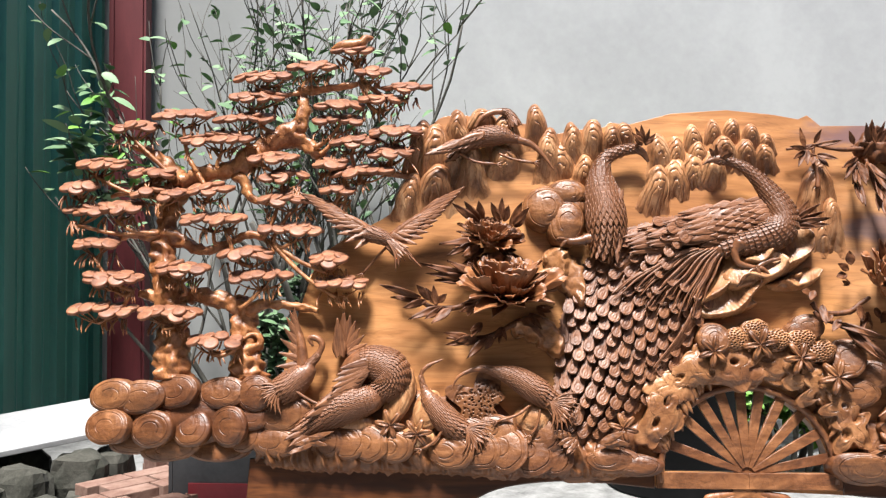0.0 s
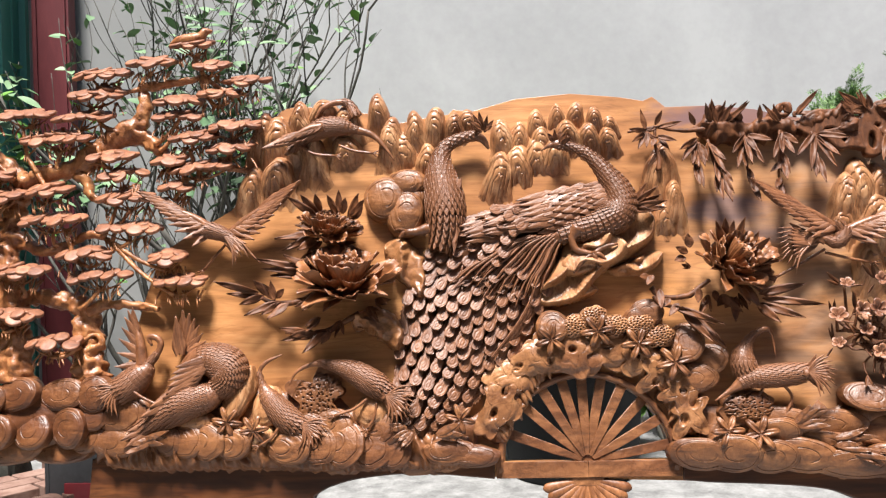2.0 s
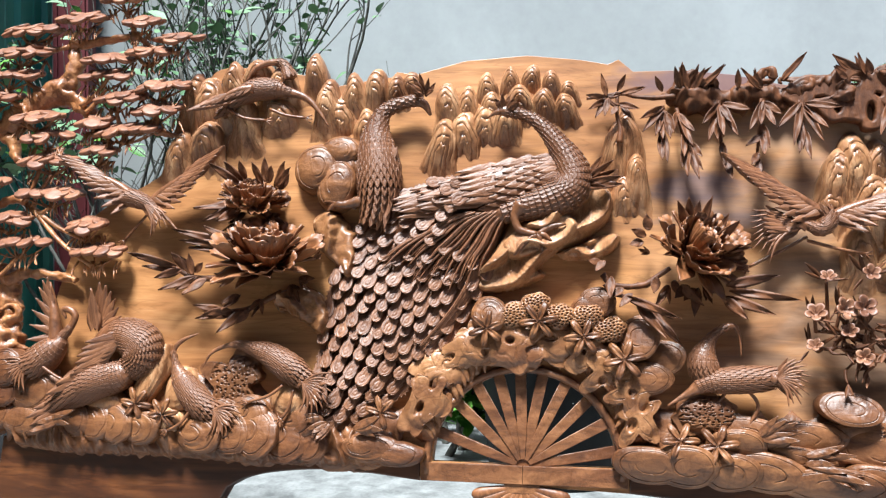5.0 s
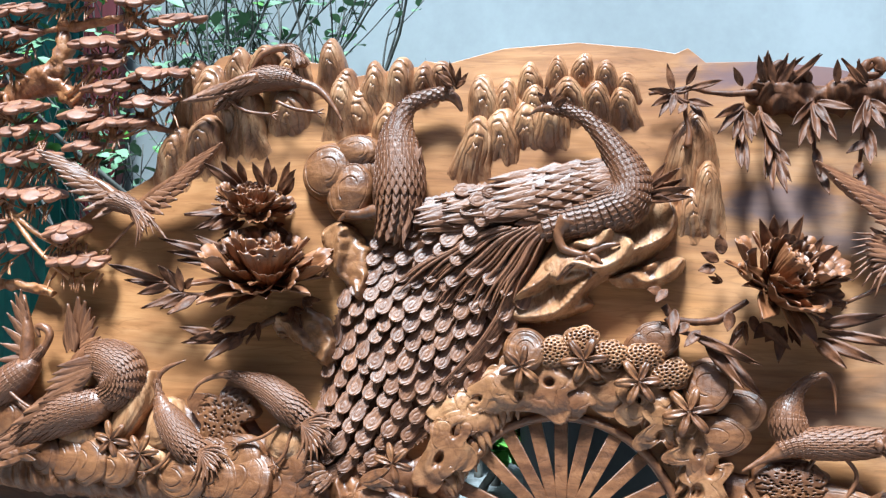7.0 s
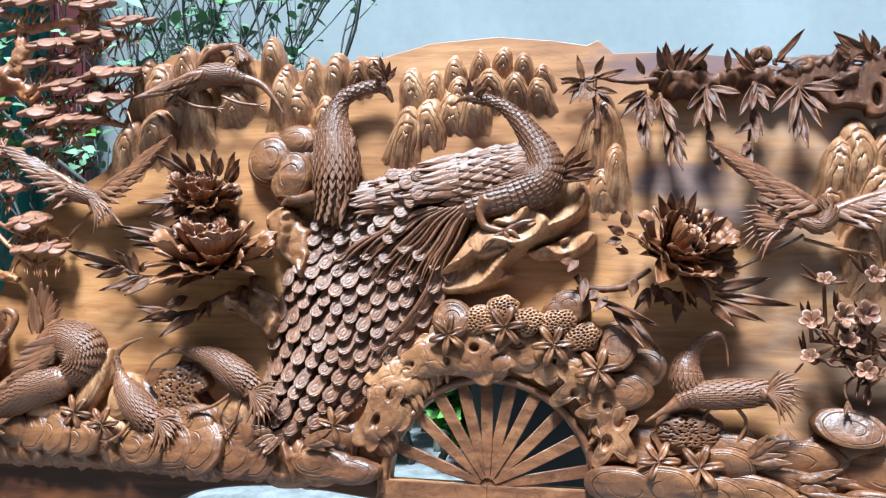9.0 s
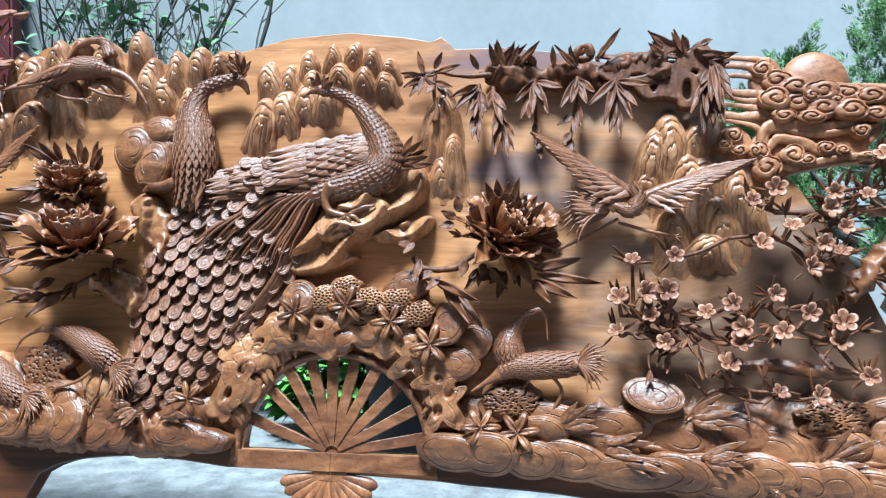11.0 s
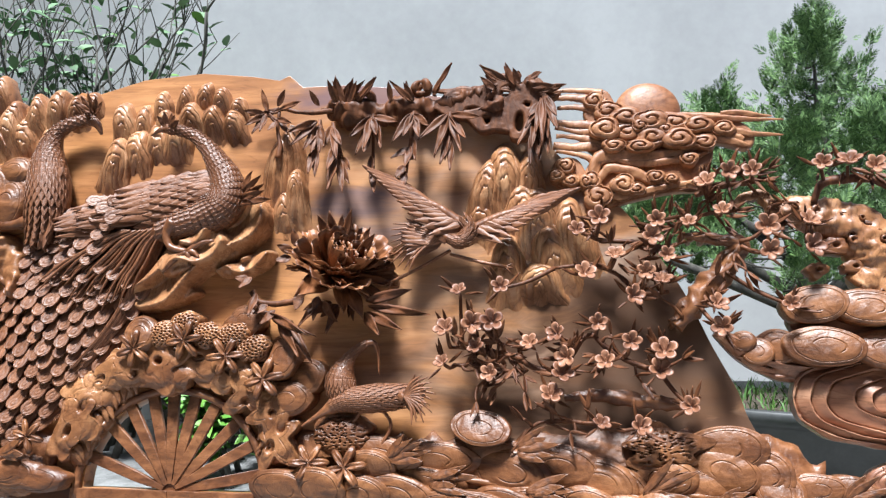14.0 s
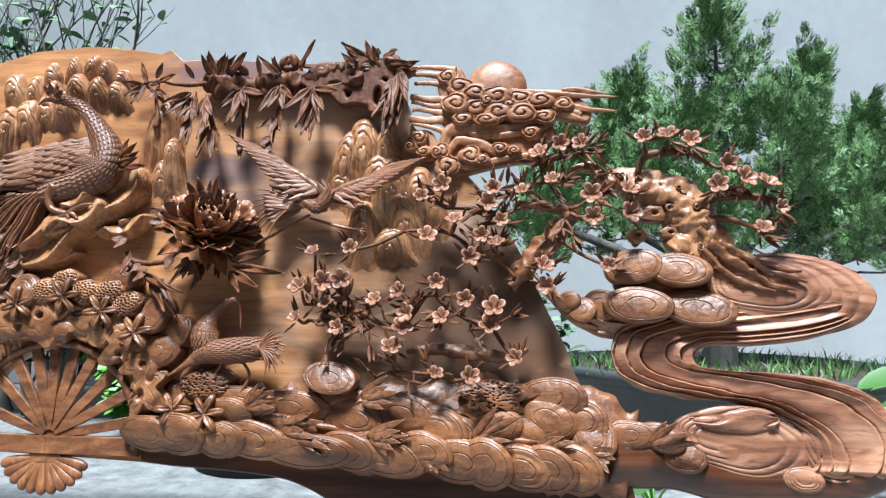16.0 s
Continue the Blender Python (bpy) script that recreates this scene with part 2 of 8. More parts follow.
BARK = plain("shrub_bark", (0.055, 0.05, 0.042), (0.16, 0.15, 0.125), 14, 0.85, 0.5, stretch=(1, 1, 0.4), jitter=False)
CITRUS = foliage("shrub_leaf", (0.08, 0.17, 0.07), (0.22, 0.35, 0.18), 0.6)
BRIGHT_LEAF = foliage("young_leaf", (0.08, 0.24, 0.025), (0.20, 0.42, 0.06), 0.5)
CONIFER = foliage("conifer_leaf", (0.034, 0.095, 0.027), (0.25, 0.41, 0.125), 0.6)
GRASS = foliage("grass_blade", (0.045, 0.12, 0.02), (0.13, 0.27, 0.05), 0.5)
POT = plain("dark_glazed_clay", (0.035, 0.037, 0.037), (0.075, 0.078, 0.076), 6, 0.5, 0.08, jitter=False)
BLACK_PLASTIC = plain("black_plastic", (0.008, 0.009, 0.010), (0.016, 0.017, 0.019), 6, 0.7, 0.05, jitter=False, spec=0.2)
SOIL = plain("potting_soil", (0.03, 0.022, 0.014), (0.09, 0.065, 0.04), 22, 0.95, 0.8, jitter=False)
BRICK = plain("fired_brick", (0.16, 0.075, 0.052), (0.32, 0.20, 0.155), 9, 0.9, 0.4)
WHITE_SHEET = plain("white_board", (0.30, 0.305, 0.31), (0.46, 0.465, 0.465), 4, 0.6, 0.1, jitter=False)
RUBBLE = plain("old_rubble", (0.018, 0.020, 0.012), (0.085, 0.08, 0.065), 7, 0.95, 0.7)
DARK_BOX = plain("dark_box_paint", (0.035, 0.036, 0.04), (0.07, 0.07, 0.075), 5, 0.6, 0.1, jitter=False)
RED_PLASTIC = plain("red_plastic", (0.20, 0.012, 0.02), (0.28, 0.02, 0.03), 5, 0.45, 0.05, jitter=False)


# ---- mesh tools ----
def mesh_of(name, verts, faces, smooth=True, bevel=0.0):
    me = bpy.data.meshes.new(name)
    me.from_pydata([tuple(v) for v in verts], [], faces)
    if bevel:
        bm = bmesh.new()
        bm.from_mesh(me)
        bmesh.ops.bevel(bm, geom=bm.edges[:], offset=bevel, segments=2, affect="EDGES", profile=0.6)
        bm.to_mesh(me)
        bm.free()
    me.polygons.foreach_set("use_smooth", [smooth] * len(me.polygons))
    me.update()
    return me


def part(name, me, material, parent, label="", m=None):
    """One mesh object under a thing or a part."""
    ob = new(name, me)
    if not me.materials:
        me.materials.append(material)
    ob.parent = parent
    if m is not None:
        ob.matrix_basis = m
    if label:
        ob["label"] = label
    return ob


def thing(name, label, category, m=Matrix(), kind="", group=""):
    ob = new(name)
    ob.empty_display_size = 0.1
    ob.matrix_basis = m
    return tagged(ob, label, category, group, kind)


def single(name, me, material, label, category, m=Matrix(), kind="", group=""):
    ob = part(name, me, material, None, "", m)
    return tagged(ob, label, category, group, kind)


class Shape:
    """Vertices and faces gathered for one mesh."""

    def __init__(self):
        self.v, self.f = [], []

    def add(self, vs, fs):
        k = len(self.v)
        self.v += [Vector(p) for p in vs]
        self.f += [tuple(i + k for i in q) for q in fs]
        return self

    def mesh(self, name, smooth=True, bevel=0.0):
        return mesh_of(name, self.v, self.f, smooth, bevel)


def spline(points, n):
    """n + 1 samples of a smooth curve through the points (any number of components)."""
    p = [np.array(q, float) for q in points]
    p = [2 * p[0] - p[1]] + p + [2 * p[-1] - p[-2]]
    out, spans = [], len(p) - 3
    for i in range(n + 1):
        s = min(i / n * spans, spans - 1e-9)
        k, t = int(s), s - int(s)
        a, b, c, d = p[k:k + 4]
        out.append(0.5 * (2 * b + (c - a) * t + (2 * a - 5 * b + 4 * c - d) * t * t + (3 * b - a - 3 * c + d) * t ** 3))
    return out


def L(u, v, w=0.0):
    """A place on the carved panel: along it, up it, and out of it."""
    return Vector((u, -w, v))


def sweep(shape, points, n=24, segs=12, flat=1.0, rough=0.0, freq=20.0, ridges=0, ridge=0.0, outward=Vector((0, -1, 0)), crisp=False):
    """A tapered limb through (x, y, z, radius) points, with an oval section, bumps and lengthwise ridges."""
    c = spline(points, n)
    k0 = len(shape.v)
    vs, fs = [], []
    for i, q in enumerate(c):
        a, b = c[max(i - 1, 0)], c[min(i + 1, n)]
        t = Vector((b - a)[:3]).normalized()
        side = t.cross(outward)
        side = side.normalized() if side.length > 1e-3 else Vector((1, 0, 0))
        out = side.cross(t).normalized()
        centre, r = Vector(q[:3]), max(q[3], 0.0006)
        for j in range(segs):
            g = 2 * math.pi * j / segs
            d = side * math.cos(g) + out * math.sin(g) * flat
            k = 1.0 + (ridge * math.cos(ridges * g + 0.6 * math.sin(i * 0.5)) if ridges else 0.0)
            if rough:
                e = noise.noise((centre + d * r) * freq)
                k += rough * (0.6 - 2.2 * abs(e) if crisp else e)
            vs.append(centre + d * r * k)
    for i in range(n):
        for j in range(segs):
            a, b = i * segs + j, i * segs + (j + 1) % segs
            fs.append((a, b, b + segs, a + segs))
    vs += [Vector(c[0][:3]), Vector(c[n][:3])]
    e = len(vs) - 2
    for j in range(segs):
        fs.append((e, (j + 1) % segs, j))
        fs.append((e + 1, n * segs + j, n * segs + (j + 1) % segs))
    return shape.add(vs, fs)


def limb(shape, rows, w=0.05, dw=0.0, **kw):
    """A sweep on the panel through (u, v, radius) rows at depth w, w + dw at its end."""
    k = max(len(rows) - 1, 1)
    return sweep(shape, [(u, -(w + dw * i / k), v, r) for i, (u, v, r) in enumerate(rows)], **kw)


STONE_RINGS = (0.04, 0.14, 0.25, 0.34, 0.380, 0.395, 0.410, 0.45, 0.52, 0.60, 0.68, 0.76, 0.787, 0.80, 0.813, 0.84, 0.91, 0.955, 0.985, 1.0)
STONE_CUTS = {5: 0.09, 13: 0.10}


def knoll(shape, u, v, rx, rz, turn, w, h, rings=STONE_RINGS, cuts=STONE_CUTS, spiral=0.10, segs=40, point=0.0, power=2.4, wobble=0.03, pits=(), skirt=0.05, lip=0.35, lean=0.0, arch=0.0, shift=0.0, tip=0.0):
    """A carved dome on the panel with incised rings: a cloud stone, a hill, a hive. point: how far its top narrows. pits: holes bored in it.
    lip: the height of its edge. lean: how far its foot stands proud. shift: how far its rings gather to one side. tip: how far that side stands proud. arch: how far its foot widens and dies into the board."""
    vs, fs, ca, sa = [], [], math.cos(radians(turn)), math.sin(radians(turn))
    seed = u * 13.1 + v * 7.7
    for i, q in enumerate(rings):
        for j in range(segs):
            g = 2 * math.pi * j / segs
            r = q + (spiral * (j / segs) if 0.2 < q < 0.6 else 0.0)
            r *= 1 + wobble * noise.noise(Vector((math.cos(g) * 1.5 + seed, math.sin(g) * 1.5, q * 1.2)))
            x, z = r * math.cos(g) + shift * (1 - q), r * math.sin(g)
            if point and z > 0:
                x *= 1 - point * z * z
            y = h * (lip + (1 - lip) * max(1 - min(r, 1.0) ** power, 0) ** 0.5)
            y -= cuts.get(i, 0.0) * min(rx, rz) * (1.0 if q > 0.6 or (j + int(abs(seed) * 40)) % segs < segs * 0.55 else 0.0)
            if arch and z < 0:
                x *= 1 + arch * min(-z * 1.6, 1.0)
                y *= 1 - 0.75 * min(-z, 1.0) ** 2
            y -= (lean * z - tip * x) * min(rx, rz)
            for px, pz, pr, pd in pits:
                e = ((x - px) ** 2 + (z - pz) ** 2) / (pr * pr)
                y -= pd * math.exp(-e * e)
            X, Z = x * rx, z * rz
            vs.append(L(u + X * ca + Z * sa, v - X * sa + Z * ca, w + y))
    n = len(rings)
    vs += [Vector((p.x, p.y + skirt, p.z)) for p in vs[-segs:]]
    for i in range(n):
        for j in range(segs):
            a, b = i * segs + j, i * segs + (j + 1) % segs
            fs.append((a + segs, b + segs, b, a))
    vs.append(sum((vs[j] for j in range(segs)), Vector()) / segs)
    fs += [(j, (j + 1) % segs, len(vs) - 1) for j in range(segs)]
    return shape.add(vs, fs)


def hill(shape, u, v, rx, rz, turn, w, h):
    """A carved peak: a tapering blunt tooth whose foot dies into the board, incised with wavering lines that follow its outline."""
    rows = (0.0, 0.08, 0.16, 0.232, 0.25, 0.268, 0.34, 0.42, 0.488, 0.505, 0.522, 0.60, 0.66, 0.724, 0.74, 0.756, 0.83, 0.89, 0.94, 0.98, 1.0)
    cuts = {4: 0.17, 9: 0.17, 14: 0.16}
    ca, sa, seed = math.cos(radians(turn)), math.sin(radians(turn)), u * 17.3 + v * 5.1
    blunt, foot = 0.92 + 0.35 * noise.noise(Vector((seed, 3.0, 0))), 2.0 * rz
    cols = [(-1, k / 9) for k in range(9)] + [(0, k / 18) for k in range(19)] + [(1, k / 9) for k in range(8, -1, -1)]
    vs, fs, c = [], [], len(cols)
    top = min(rx * 1.8, foot * 0.6)
    leg = foot - top
    for i, q in enumerate(rows):
        inner = 0 < i < len(rows) - 1
        for j, (side, f) in enumerate(cols):
            e = q + (0.11 * noise.noise(Vector((seed, j * 0.30, q * 2.6))) + 0.05 * noise.noise(Vector((seed + 9, j * 0.9, q)))) * (1 if inner else 0.5)
            if side:
                x, z = side * e * rx * (0.80 + 0.42 * (1 - f) ** 1.3), -rz + leg * f
            else:
                a = math.pi * (1 - f)
                x = e * rx * 0.80 * math.copysign(abs(math.cos(a)) ** blunt, math.cos(a))
                z = -rz + leg + e * top * math.sin(a) ** blunt
            x *= 1.0 - 0.30 * max((z + rz) / foot - 0.25, 0.0)
            x += 0.12 * rx * noise.noise(Vector((seed, z * 22, 4.0)))
            fade = min(max((z + rz) / (foot * 0.9) - 0.08 * noise.noise(Vector((seed + 4, x * 60, 0))), 0.0), 1.0)
            fade = fade * fade * (3 - 2 * fade)
            y = h * (1 - min(abs(e), 1.0) ** 2.3) ** 0.6 * (0.04 + 0.96 * fade) - cuts.get(i, 0.0) * rx * fade * (0.3 + 0.7 * fade) - 0.014 * (1 - fade) ** 3
            y += 0.005 * noise.noise(Vector((x * 45 + seed, z * 16, 0)))
            vs.append(L(u + x * ca + z * sa, v - x * sa + z * ca, w + y))
    for i in range(len(rows) - 1):
        for j in range(c - 1):
            a = i * c + j
            fs.append((a, a + 1, a + c + 1, a + c))
    k = len(vs)
    vs += [Vector((q.x, q.y + 0.035, q.z)) for q in vs[-c:]]
    for j in range(c - 1):
        a, b = (len(rows) - 1) * c + j, k + j
        fs.append((a, a + 1, b + 1, b))
    return shape.add(vs, fs)


def drape(rows, w, rise, folds, seed, n=70, m=36, stray=0.9, across=0.0):
    """Rock cut like heavy cloth along (u, v, half-width) rows: broad planes broken by crisp winding ridges."""
    c, s, vs, fs = spline(rows, n), Shape(), [], []
    for i, q in enumerate(c):
        t = Vector(c[min(i + 1, n)][:2] - c[max(i - 1, 0)][:2]).normalized()
        end = min(1.0, (i + 0.4) / 6, (n - i + 0.4) / 6) ** 0.5
        for j in range(m + 1):
            f = j / m * 2 - 1
            ragged = 1 + 0.22 * noise.noise(Vector((i * 0.22, seed, 2.0 if f > 0 else -2.0)))
            o = f * q[2] * ragged * (0.35 + 0.65 * end)
            bend = noise.noise(Vector((i * 0.055, f * 0.9, seed))) + 0.4 * noise.noise(Vector((i * 0.16, f * 2.0, seed + 5)))
            k = (f * folds * 0.5 + bend * stray + i * (0.012 * stray + across)) % 1.0
            tooth = (k / 0.72) ** 1.6 if k < 0.72 else ((1 - k) / 0.28) ** 0.8
            y = rise * end * ((1 - abs(f) ** 3) ** 0.5 * 0.62 + 0.38 * tooth * (1 - f ** 6)) - 0.01 * (1 - end)
            p = L(q[0] - t.y * o, q[1] + t.x * o, w + y)
            vs.append(p)
    for i in range(n):
        for j in range(m):
            a = i * (m + 1) + j
            fs.append((a, a + 1, a + m + 2, a + m + 1))
    k = len(vs)
    rim = [i * (m + 1) for i in range(n + 1)] + [n * (m + 1) + j for j in range(1, m + 1)] + [i * (m + 1) + m for i in range(n - 1, -1, -1)] + [j for j in range(m - 1, 0, -1)]
    vs += [Vector((vs[i].x, 0.01, vs[i].z)) for i in rim]
    for j in range(len(rim)):
        b = (j + 1) % len(rim)
        fs.append((rim[j], k + j, k + b, rim[b]))
    return s.add(vs, fs)


def crag(outline, w, rise, spine, pitch, seed, step=0.0035):
    """A rock face inside an outline: sharp-edged folds that run along a spine, broad between their creases."""
    poly = np.array(outline + outline[:1])
    poly = np.array(spline([tuple(q) for q in poly], len(poly) * 6))
    line = np.array(spline(spine, 40))
    lo, hi = poly.min(0), poly.max(0)
    nx, nz = int((hi[0] - lo[0]) / step) + 2, int((hi[1] - lo[1]) / step) + 2
    gx, gz = np.meshgrid(lo[0] + np.arange(nx) * step, lo[1] + np.arange(nz) * step, indexing="ij")
    p = np.stack([gx.ravel(), gz.ravel()], 1)
    a, b = poly[:-1], poly[1:]
    ab = b - a
    k = np.clip(((p[:, None] - a) * ab).sum(2) / np.maximum((ab ** 2).sum(1), 1e-12), 0, 1)
    edge = np.sqrt((((p[:, None] - a) - k[..., None] * ab) ** 2).sum(2)).min(1)
    cross = (a[:, 1] > p[:, None, 1]) != (b[:, 1] > p[:, None, 1])
    at = a[:, 0] + (p[:, None, 1] - a[:, 1]) * ab[:, 0] / np.where(np.abs(ab[:, 1]) < 1e-9, 1e-9, ab[:, 1])
    inside = ((cross & (p[:, None, 0] < at)).sum(1) % 2) == 1
    d = np.sqrt(((p[:, None] - line) ** 2).sum(2))
    n = d.argmin(1)
    tan = np.gradient(line, axis=0)[n]
    off = p - line[n]
    side = (tan[:, 0] * off[:, 1] - tan[:, 1] * off[:, 0]) / np.maximum(np.hypot(tan[:, 0], tan[:, 1]), 1e-9)
    along = n / 40
    warp = side + 0.022 * np.sin(along * 7 + seed) + 0.005 * np.sin(along * 13 + seed * 2)
    ph = warp / pitch + seed * 0.37
    saw = ph - np.floor(ph)
    fold = np.where(saw < 0.80, (saw / 0.80) ** 1.5, (1 - saw) / 0.20)
    small = np.abs(np.sin(warp / pitch * 7 + 3 * along + seed)) ** 0.7
    facet = 0.5 + 0.5 * np.sin(along * 11 + seed * 3 + np.floor(ph) * 2.3)
    h = np.clip(edge / 0.012, 0, 1) ** 0.5 * rise * (0.40 + 0.44 * fold + 0.14 * facet * fold + 0.025 * small)
    h = np.where(inside, h, -0.004)
    keep = (inside | (edge < step * 1.5)).reshape(nx, nz)
    ids, vs, fs = -np.ones((nx, nz), int), [], []
    hh = h.reshape(nx, nz)
    for i in range(nx):
        for j in range(nz):
            if keep[i, j]:
                ids[i, j] = len(vs)
                vs.append(L(float(gx[i, j]), float(gz[i, j]), w + float(hh[i, j])))
    for i in range(nx - 1):
        for j in range(nz - 1):
            q = (ids[i, j], ids[i + 1, j], ids[i + 1, j + 1], ids[i, j + 1])
            if min(q) >= 0:
                fs.append(tuple(int(e) for e in q))
    return Shape().add(vs, fs)


def terrace(left, right, w, rise, steps, seed, n=120, m=72):
    """Water cut in broad stepped bands between two (u, v) edges: each band swells slowly and drops off at an incised line."""
    a, b, vs, fs = spline(left, n), spline(right, n), [], []
    for i in range(n + 1):
        end = min(1.0, (i + 1) / 8, (n + 1 - i) / 8)
        for j in range(m + 1):
            f = j / m
            wob = 0.04 * noise.noise(Vector((i * 0.09, seed, 0.0))) * (1 - f) - 0.04 * noise.noise(Vector((i * 0.09, seed + 7, 0.0))) * f
            p = a[i] + (b[i] - a[i]) * (f + wob)
            k = (f + 0.07 * math.sin(9.0 * f + seed)) * steps + 1.1 * noise.noise(Vector((i * 0.022, f * 1.6, seed)))
            q, band = k % 1.0, math.floor(k)
            y = 0.42 * (1 - abs(2 * f - 1) ** 4) ** 0.5 + 0.30 * (0.5 + 0.5 * noise.noise(Vector((band * 1.7, i * 0.02, seed)))) + 0.24 * q ** 1.5
            y -= 0.16 * math.exp(-((min(q, 1 - q)) / 0.06) ** 2) - 0.03 * noise.noise(Vector((p[0] * 30, p[1] * 30, seed)))
            vs.append(L(p[0], p[1], w + rise * end * y))
    for i in range(n):
        for j in range(m):
            c = i * (m + 1) + j
            fs.append((c, c + 1, c + m + 2, c + m + 1))
    k = len(vs)
    rim = [i * (m + 1) for i in range(n + 1)] + [n * (m + 1) + j for j in range(1, m + 1)] + [i * (m + 1) + m for i in range(n - 1, -1, -1)] + [j for j in range(m - 1, 0, -1)]
    vs += [Vector((vs[i].x, 0.02, vs[i].z)) for i in rim]
    for j in range(len(rim)):
        c = (j + 1) % len(rim)
        fs.append((rim[j], k + j, k + c, rim[c]))
    return Shape().add(vs, fs)


def rosette(reach, rise, segs, rings, a0=0.0, a1=2 * math.pi, thick=0.004):
    """A flower or feather cut in one piece: reach(angle) is its outline, rise(radius share, angle) its relief towards -y; angle 0 points along +z."""
    full = abs(a1 - a0) > 6.2
    n = segs if full else segs + 1
    front = []
    for i in range(rings + 1):
        for j in range(n):
            a = a0 + (a1 - a0) * j / segs
            f = max(i / rings, 0.03)
            r = reach(a) * f
            front.append(Vector((r * math.sin(a), -rise(f, a), r * math.cos(a))))
    k = len(front)
    back = [Vector((q.x * 0.97, q.y + thick, q.z * 0.97)) for q in front]
    fs = []
    span = n if full else n - 1
    for i in range(rings):
        for j in range(span):
            a, b = i * n + j, i * n + (j + 1) % n
            fs += [(a, a + n, b + n, b), (k + a, k + b, k + b + n, k + a + n)]
    for j in range(span):
        a, b = rings * n + j, rings * n + (j + 1) % n
        fs += [(a, k + a, k + b, b), (j, (j + 1) % n, k + (j + 1) % n, k + j)]
    return Shape().add(front + back, fs)


def blade(length, width, curl=0.0, fold=0.3, thick=0.004, n=8, m=3, base=0.25, tip=1.0, wave=0.0, lobes=0):
    """A leaf, petal or feather along +z, outer side to -y: pointed (tip 1) or round (tip 0), folded at its rib and curled outwards."""
    s = Shape()
    front, back = [], []
    for i in range(n + 1):
        t = i / n
        prof = math.sin(math.pi * min(t, 1) ** (0.75 if tip > 0.5 else 1.35)) ** (0.9 if tip > 0.5 else 0.55)
        prof = max(prof, base * (1 - t) if t < 0.5 else 0.0)
        if t == 1:
            prof = 0.04 if tip > 0.5 else 0.35
        for j in range(-m, m + 1):
            x = j / m
            edge = 1.0
            px = x * width * 0.5 * prof * edge
            pz = length * (t - 0.06 * lobes * (abs(x) if i == n else 0.0))
            py = -curl * length * t * t + fold * abs(px) + wave * width * math.sin(t * 9 + x * 2) * 0.1
            front.append(Vector((px, py, pz)))
            back.append(Vector((px * 0.96, py + thick, pz)))
    k, c = len(front), 2 * m + 1
    fs = []
    for i in range(n):
        for j in range(c - 1):
            a = i * c + j
            fs.append((a, a + 1, a + c + 1, a + c))
            fs.append((k + a, k + a + c, k + a + c + 1, k + a + 1))
    for i in range(n):
        a, b = i * c, i * c + c - 1
        fs.append((a, a + c, k + a + c, k + a))
        fs.append((b, k + b, k + b + c, b + c))
    for j in range(c - 1):
        a, b = j, n * c + j
        fs.append((a, k + a, k + a + 1, a + 1))
        fs.append((b, b + 1, k + b + 1, k + b))
    return s.add(front + back, fs)


def paddle(length, width, n=22, m=8):
    """A peacock's tail feather along +z: barbed shoulders, a waist and a round head with an incised drop and pupil."""
    front, c = [], 2 * m + 1
    knots = ((0.0, 0.42), (0.12, 0.62), (0.30, 0.86), (0.46, 0.66), (0.56, 0.74), (0.70, 0.96), (0.82, 0.98), (0.92, 0.78), (1.0, 0.30))
    for i in range(n + 1):
        t = i / n
        half = width * 0.5 * float(np.interp(t, [k[0] for k in knots], [k[1] for k in knots]))
        if 0.1 < t < 0.56:
            half *= 1.0 + (0.20 if i % 3 == 0 else -0.16)
        for j in range(-m, m + 1):
            x = j / m
            px = x * half
            pz = length * t - length * 0.05 * abs(x) * (t < 0.56)
            d = math.hypot(px / (width * 0.22), (pz - length * 0.78) / (length * 0.13))
            y = 0.007 * t * t + 0.0016 * (1 - x * x) - 0.0026 * math.exp(-((d - 1.0) / 0.16) ** 2) - 0.0020 * math.exp(-(d / 0.3) ** 2)
            y += 0.0012 * math.sin(pz * 800 - abs(px) * 800) * min(abs(x) * 1.6, 1.0) * (d > 1.25)
            front.append(Vector((px, -y, pz)))
    k = len(front)
    back = [Vector((q.x * 0.95, q.y + 0.0055, q.z * 0.985)) for q in front]
    fs = []
    for i in range(n):
        for j in range(c - 1):
            a = i * c + j
            fs.append((a, a + 1, a + c + 1, a + c))
        for a, flip in ((i * c, 1), (i * c + c - 1, 0)):
            fs.append((a, a + c, k + a + c, k + a) if flip else (a, k + a, k + a + c, a + c))
    for j in range(c - 1):
        a = n * c + j
        fs.append((a, a + 1, k + a + 1, k + a))
    return Shape().add(front + back, fs)


